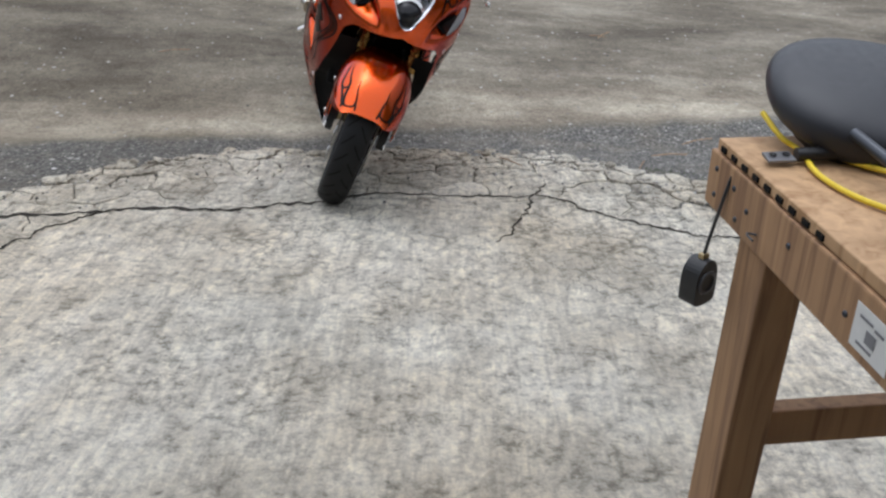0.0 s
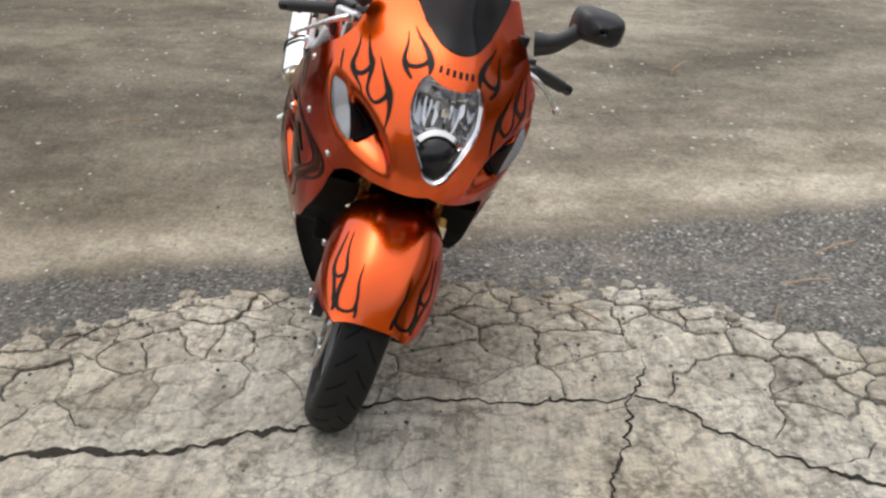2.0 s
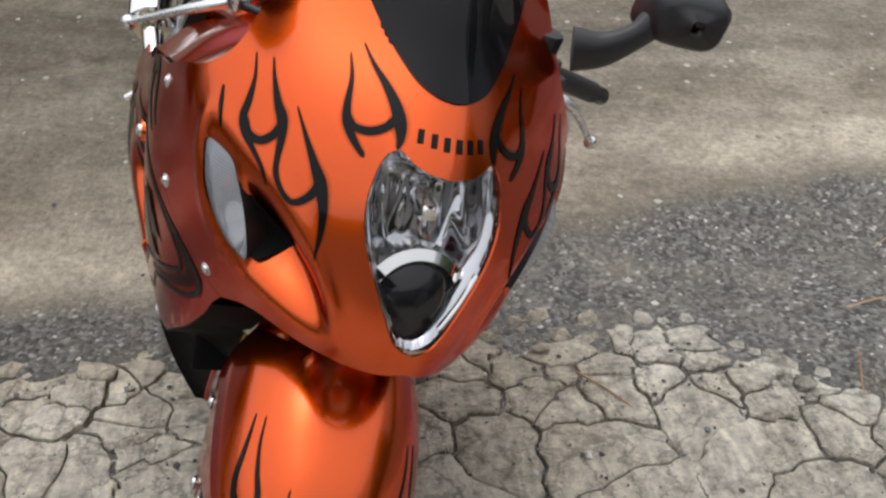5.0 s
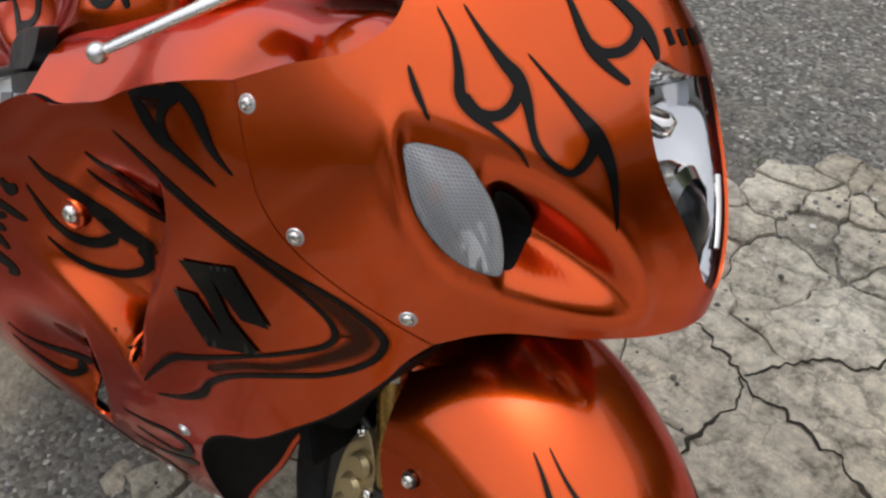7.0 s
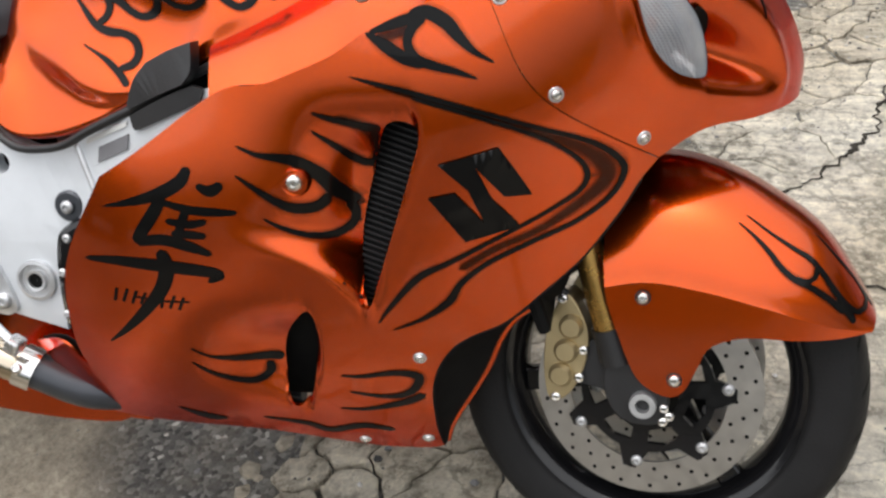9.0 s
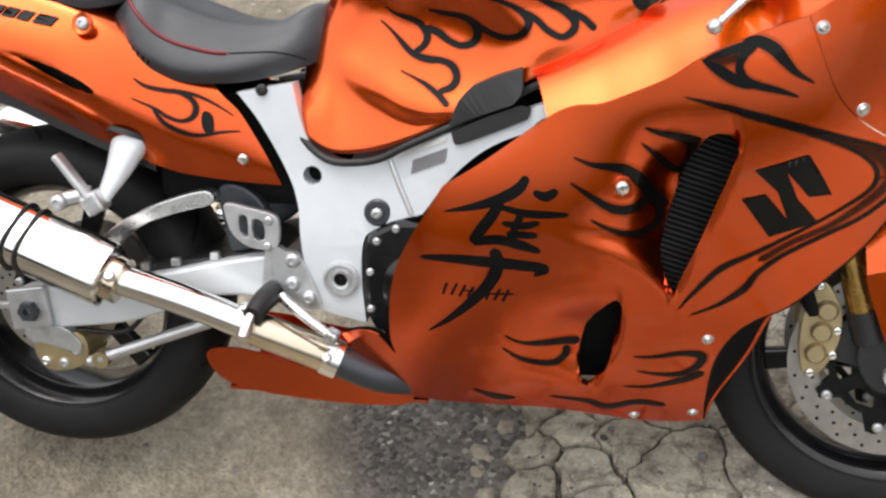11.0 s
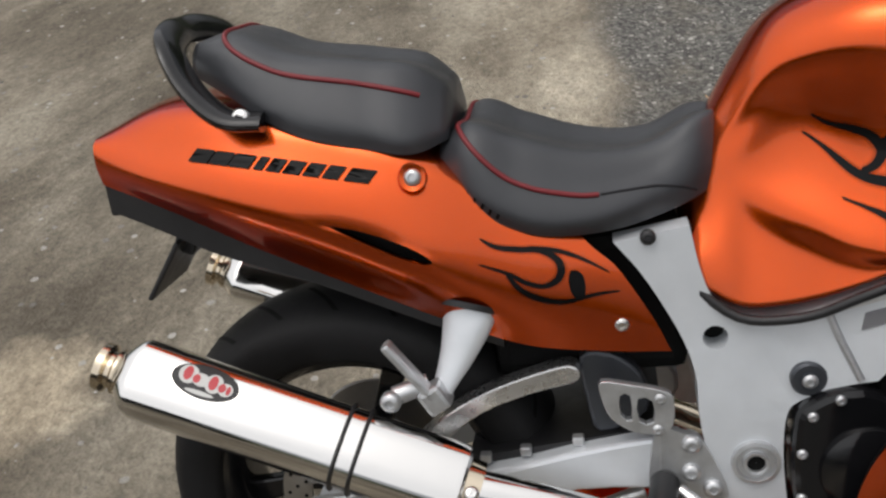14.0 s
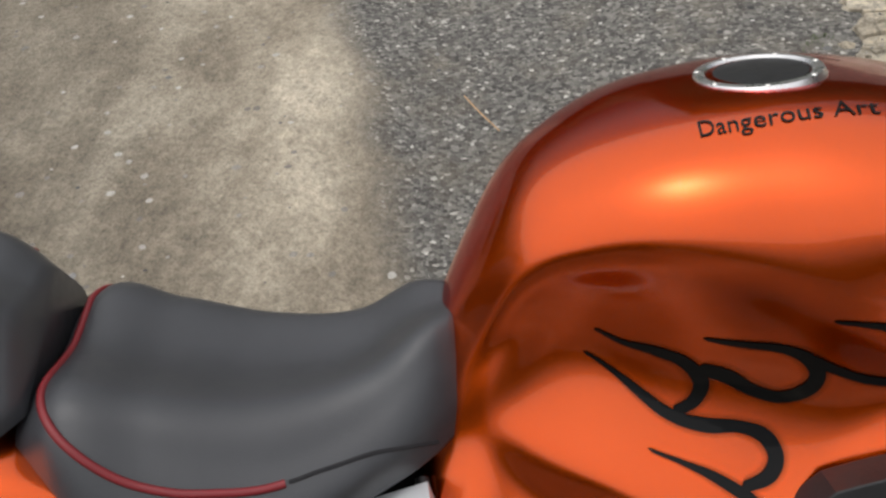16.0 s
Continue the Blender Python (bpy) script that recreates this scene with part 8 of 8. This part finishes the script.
def tuft(x, y, n, h, spread):
    for _ in range(n):
        bx, by = x + rs.normal() * spread, y + rs.normal() * spread
        z = float(ground_z(np.array(bx), np.array(by))) - 0.02
        a, hh = rs.rand() * 6.283, h * (0.5 + rs.rand())
        lean = hh * (0.3 + 0.5 * rs.rand())
        i = len(gv)
        w = 0.0022
        gv.extend([(bx - w * math.sin(a), by + w * math.cos(a), z), (bx + w * math.sin(a), by - w * math.cos(a), z),
                   (bx + lean * 0.4 * math.cos(a), by + lean * 0.4 * math.sin(a), z + hh * 0.7), (bx + lean * math.cos(a), by + lean * math.sin(a), z + hh)])
        gf.extend([(i, i + 1, i + 2), (i + 1, i + 3, i + 2)])


for _ in range(120):
    tuft(rs.uniform(2.4, 4.2), rs.uniform(8.6, 10.2), 26, 0.09, 0.10)
for x, y in ((0.93, 4.0), (1.0, 3.97), (1.36, 3.72), (0.33, 4.06), (1.12, 3.90)):
    tuft(x, y, 40, 0.014, 0.025)
tagged(mesh_ob("grass", gv, gf, GRASS, None, smooth=False), "short green grass at the drive's edge", "grass", kind="stuff")

# ---- workbench by the door ----
BENCH = pose(0.441, 1.480, 0.174, 0, 0, 8.5) @ Matrix.Scale(0.88, 4)
bench = new("workbench")
bench.matrix_basis = BENCH
tagged(bench, "rough pine workbench with a plywood top", "workbench")
# local: x along the far edge, y towards the door is negative, z up
block("plywood_top", (1.10, 1.60, 0.020), pose(0.55, -0.80, 0.895), PLY, bench, "scarred plywood top", 0.003)
block("side_board", (0.038, 1.62, 0.098), pose(0.013, -0.80, 0.834), PINE, bench, "pine side board with screws", 0.004)
block("end_board", (1.10, 0.038, 0.098), pose(0.58, -0.02, 0.834), PINE, bench, "", 0.004)
for k in range(9):
    block("ply_edge_gap", (0.004, 0.020, 0.009), pose(-0.001, -0.03 - 0.042 * k, 0.893), DARK_VOID, bench, "", 0)
for x, y in ((0.048, -0.135), (1.05, -0.135), (0.048, -1.45), (1.05, -1.45)):
    block("leg", (0.075, 0.10, 1.00), pose(x, y - 0.005, 0.31, 3, 0, 0), PINE, bench, "pine leg", 0.004)
block("stretcher", (1.0, 0.038, 0.075), pose(0.56, -0.14, 0.40), PINE, bench, "pine stretcher rail", 0.004)
block("long_stretcher", (0.038, 1.3, 0.075), pose(1.05, -0.80, 0.40), PINE, bench, "", 0.004)
for y, z in ((-0.025, 0.858), (-0.028, 0.812), (-0.10, 0.852), (-0.155, 0.835), (-0.12, 0.806), (-0.30, 0.845), (-0.47, 0.83)):
    screw((-0.0065, y, z), (-1, 0, 0), 0.005, bench, GREYTUBE, "wood_screw")
tube("bent_nail", [(-0.004, -0.20, 0.815), (-0.020, -0.195, 0.816), (-0.024, -0.225, 0.818)], 0.0018, GREYTUBE, bench)
sticker = new("sticker")
sticker.matrix_basis = BENCH
tagged(sticker, "white paper sticker with grey print on the bench's side", "sticker")
block("paper", (0.0012, 0.085, 0.062), pose(-0.0074, -0.535, 0.832), WHITEMARK, sticker, "", 0)
for k, (y, z, w, h) in enumerate(((-0.475, 0.855, 0.03, 0.004), (-0.505, 0.852, 0.02, 0.004), (-0.49, 0.835, 0.022, 0.018), (-0.48, 0.818, 0.035, 0.004))):
    block("print_bar", (0.0008, w, h), pose(-0.0086, y - 0.045, z - 0.006), GREYMARK, sticker, "", 0)

tape = new("tape_measure")
tape.matrix_basis = BENCH @ pose(-0.030, -0.070, 0) @ Matrix.Translation((0, 0, -0.021))
tagged(tape, "black tape measure hanging by its strap from the bench", "tape measure")
case = plate("case", spline([(-0.030, 0.660), (0.028, 0.660), (0.037, 0.680), (0.034, 0.715), (0.016, 0.732), (-0.012, 0.732), (-0.033, 0.716), (-0.037, 0.685)], 4, closed=True), -0.018, 0.018, BLACK_TRIM, tape, bevel=0.005, label="black rubber case")
case.matrix_basis = pose(0, 0, -0.09, 0, 0, 30) @ Matrix.Diagonal((0.74, 1.0, 1.12, 1))
lathe("face_ring", [(0.016, -0.0205), (0.022, -0.0205), (0.023, -0.018), (0.016, -0.018)], GREYTUBE, tape, pose(0, 0, 0, 0, 0, 30) @ pose(0.0, 0, 0.690), 28)
block("clip", (0.016, 0.012, 0.010), pose(0.003, 0.0, 0.736, 0, 0, 25), GOLD, tape, "yellowed metal clip", 0.002)
tube("strap", [(0.003, 0.0, 0.738), (0.010, -0.004, 0.790), (0.020, -0.010, 0.860), (0.026, -0.010, 0.887)], 0.0045, BLACK_TRIM, tape, "black strap", 8, 5, True, 0.6)


def ellipsoid(name, m, radii, power, material, parent, label="", dent=0.0):
    bm = bmesh.new()
    bmesh.ops.create_uvsphere(bm, u_segments=40, v_segments=24, radius=1.0)
    for v in bm.verts:
        x, y, z = v.co
        k = (abs(x) ** power + abs(y) ** power + abs(z) ** power) ** (-1 / power)
        x, y, z = x * k, y * k, z * k
        z -= dent * (1 - min(1, x * x)) * (1 - min(1, y * y)) * (1 if z > 0 else 0)
        v.co = m @ Vector((x * radii[0], y * radii[1], z * radii[2]))
    return part(name, bm, material, parent, label)


SADDLE = plain("blue_black_vinyl", (0.019, 0.020, 0.025), 0.42, 0, 0.08, 60, 0.25, bump_scale=900)
saddle = new("padded_saddle")
saddle.matrix_basis = BENCH @ pose(0.303, -0.050, 0.967)
tagged(saddle, "dark grey vinyl saddle lying on the bench among cords", "saddle")
ellipsoid("cushion", pose(0, 0, -0.008, 16, 10, -14), (0.240, 0.172, 0.060), 2.5, SADDLE, saddle, "smooth dark grey vinyl cushion")
ellipsoid("base", pose(0.01, 0, -0.045, 16, 10, -14), (0.215, 0.150, 0.040), 2.6, BLACK_TRIM, saddle, "black base")
strut = new("support_strut")
strut.matrix_basis = BENCH @ pose(-0.040, 0.02, 0)
tagged(strut, "black metal support strut with a bolted eye plate", "strut")
tube("rod", [(0.112, -0.152, 0.921), (0.36, -0.165, 0.932)], 0.0115, BLACK_TRIM, strut, "", 14)
block("eye_plate", (0.046, 0.030, 0.005), pose(0.085, -0.150, 0.917, 8, 0, 0), DULL, strut, "zinc eye plate", 0.001)
for dx in (-0.011, 0.011):
    lathe("eye", [(0.003, 0.003), (0.006, 0.003), (0.006, 0.002), (0.003, 0.002)], DARK_VOID, strut, pose(0.085 + dx, -0.150, 0.9195, 98, 0, 0), 14)
rest2 = new("grey_tube_stand")
rest2.matrix_basis = BENCH @ pose(-0.055, 0, 0)
tagged(rest2, "dark grey tube legs tangled in rope on the bench", "tube stand")
tube("tube", [(0.20, -0.16, 0.965), (0.245, -0.36, 0.920)], 0.0095, GREYTUBE, rest2, "", 14)
tube("tube", [(0.33, -0.30, 0.955), (0.250, -0.375, 0.920)], 0.0095, GREYTUBE, rest2, "", 14)
tube("tube", [(0.40, -0.16, 0.960), (0.34, -0.40, 0.918)], 0.0095, GREYTUBE, rest2, "", 14)
rope = tube("rope", [(0.115, -0.02, 0.955), (0.130, -0.07, 0.928), (0.15, -0.10, 0.915), (0.135, -0.20, 0.912), (0.155, -0.30, 0.912), (0.215, -0.375, 0.913), (0.29, -0.36, 0.916), (0.27, -0.24, 0.915), (0.20, -0.13, 0.916), (0.25, -0.08, 0.93), (0.34, -0.13, 0.925), (0.37, -0.25, 0.918), (0.32, -0.31, 0.92), (0.28, -0.20, 0.925), (0.36, -0.05, 0.93)], 0.0046, YELLOW, None, "", 10, 8)
rope.matrix_basis = BENCH @ pose(-0.055, 0, 0)
tagged(rope, "bright yellow nylon rope in loose loops on the bench", "rope")
bag = new("fabric_bag")
bag.matrix_basis = BENCH @ pose(0.235, -0.46, 0.945)
tagged(bag, "crumpled black fabric bag on the bench edge", "bag")
b1 = ellipsoid("sack", pose(0, 0, 0, 0, 10, 20), (0.13, 0.15, 0.055), 2.2, SOFT_BLACK, bag)
for v in b1.data.vertices:
    v.co += Vector(v.co).normalized() * 0.018 * noise.noise(Vector(v.co) * 22)
box = new("cardboard_box")
box.matrix_basis = BENCH @ pose(0.50, 0.055, 0.905)
tagged(box, "plain brown cardboard box behind the saddle", "box")
block("carton", (0.20, 0.14, 0.20), pose(0.02, -0.11, 0.10, 0, 0, 12), CARD, box, "", 0.004)
block("flap", (0.19, 0.09, 0.004), pose(0.02, -0.03, 0.215, 35, 0, 12), CARD, box, "", 0.001)
hook = tube("black_clip", [(0.33, -0.06, 1.043), (0.29, -0.075, 1.050), (0.275, -0.055, 1.055), (0.30, -0.04, 1.055), (0.36, -0.06, 1.046)], 0.005, BLACK_TRIM, None, "", 8, 6)
hook.matrix_basis = BENCH
tagged(hook, "black plastic clip lying on the grey saddle", "clip")

# ---- parked vehicle's tow hitch at the far side of the drive ----
HITCH = pose(-2.90, 6.72, 0.0, 0, 0, -4)
hitch = new("tow_hitch")
hitch.matrix_basis = HITCH
tagged(hitch, "black tow bar with a chrome ball under a dark bumper", "tow hitch")
block("receiver_bar", (0.32, 0.05, 0.05), pose(-0.24, 0, 0.33), BLACK_TRIM, hitch, "", 0.006)
tube("drop_mount", [(-0.08, 0, 0.33), (-0.02, 0, 0.27), (0.05, 0, 0.235), (0.12, 0, 0.23)], 0.024, BLACK_TRIM, hitch, "", 12)
lathe("ball_neck", [(0.0005, 0.05), (0.018, 0.05), (0.020, 0.0), (0.030, 0.0), (0.030, -0.01), (0.0005, -0.01)], CHROME, hitch, pose(0.10, 0, 0.256, 90, 0, 0), 24, closed=False)
ellipsoid("ball", pose(0.10, 0, 0.322), (0.028, 0.028, 0.028), 2.0, CHROME, hitch, "chrome ball")
block("bumper", (0.16, 1.9, 0.22), pose(-0.42, 0.1, 0.56), BLACK_TRIM, hitch, "dark bumper", 0.04)
block("tailgate", (0.08, 1.8, 0.55), pose(-0.52, 0.1, 0.95), BLACK_GLOSS, hitch, "dark rear panel", 0.05)
for s in (-1, 1):
    lathe("tyre", tyre_profile(0.36, 0.12, 0.21), RUBBER, hitch, pose(-1.35, 0.1 + s * 0.72, 0.37), 36)
block("body", (1.7, 1.8, 0.65), pose(-1.45, 0.1, 0.95), BLACK_GLOSS, hitch, "dark vehicle body", 0.08)

# ---- unseen walls and a dark ring, added to close the place round the camera ----
SIDING = plain("grey_painted_siding", (0.34, 0.34, 0.33), 0.7, 0, 0.08, 6, 0.1)
INSIDE = plain("bare_garage_boards", (0.16, 0.13, 0.10), 0.85, 0, 0.15, 5, 0.1)
RING_GREEN = plain("dark_ring_green", (0.045, 0.062, 0.022), 0.8, 0, 0.7, 3.0, 1.0, bump_scale=5)
# unseen garage, added to close the place and darken what the paint reflects
garage = new("garage")
tagged(garage, "unseen plain grey garage added behind the camera, open to the apron", "garage", kind="structure")
for name, size, m in (("front_wall", (3.0, 0.16, 3.0), pose(-3.3, -0.9, 1.5)), ("front_wall", (3.0, 0.16, 3.0), pose(3.3, -0.9, 1.5)), ("front_wall", (3.6, 0.16, 0.7), pose(0, -0.9, 2.65)),
                      ("side_wall", (0.16, 6.0, 3.0), pose(-4.72, -3.98, 1.5)), ("side_wall", (0.16, 6.0, 3.0), pose(4.72, -3.98, 1.5)), ("back_wall", (9.6, 0.16, 3.0), pose(0, -7.06, 1.5))):
    block(name, size, m, SIDING if name == "front_wall" else INSIDE, garage, "", 0.01)
block("garage_roof", (10.0, 6.9, 0.14), pose(0, -3.9, 3.08), INSIDE, garage, "", 0.01)

# unseen dark ring, lower on two sides, added to block low sky light
hv, hf = [], []
path = spline([(-8, -12), (-9.5, -3), (-10, 4), (-9.5, 11), (-5, 15), (1, 16), (8, 14.5), (12, 9), (12.5, 2), (11, -8), (6, -14), (-8, -12)], 12)
for k, (x, y) in enumerate(path):
    low = y > 4 or x < -6
    top = (1.6 if low else 5.4) + (0.5 if low else 2.0) * noise.noise(Vector((x * 0.35, y * 0.35, 2))) + 0.8 * noise.noise(Vector((x * 1.7, y * 1.7, 5)))
    for q in range(9):
        f = q / 8
        w = Vector((x * 0.8, y * 0.8, f * 6))
        out = 0.9 * math.sin(f * 3.0) + 0.8 * noise.noise(w)
        r = math.hypot(x, y - 2)
        hv.append((x - x / r * out, y - (y - 2) / r * out, -0.3 + f * top))
hf = [(k * 9 + q, (k + 1) * 9 + q, (k + 1) * 9 + q + 1, k * 9 + q + 1) for k in range(len(path) - 1) for q in range(8)]
tagged(mesh_ob("backdrop", hv, hf, RING_GREEN), "unseen dark green ring added to block low sky light", "backdrop", kind="structure")
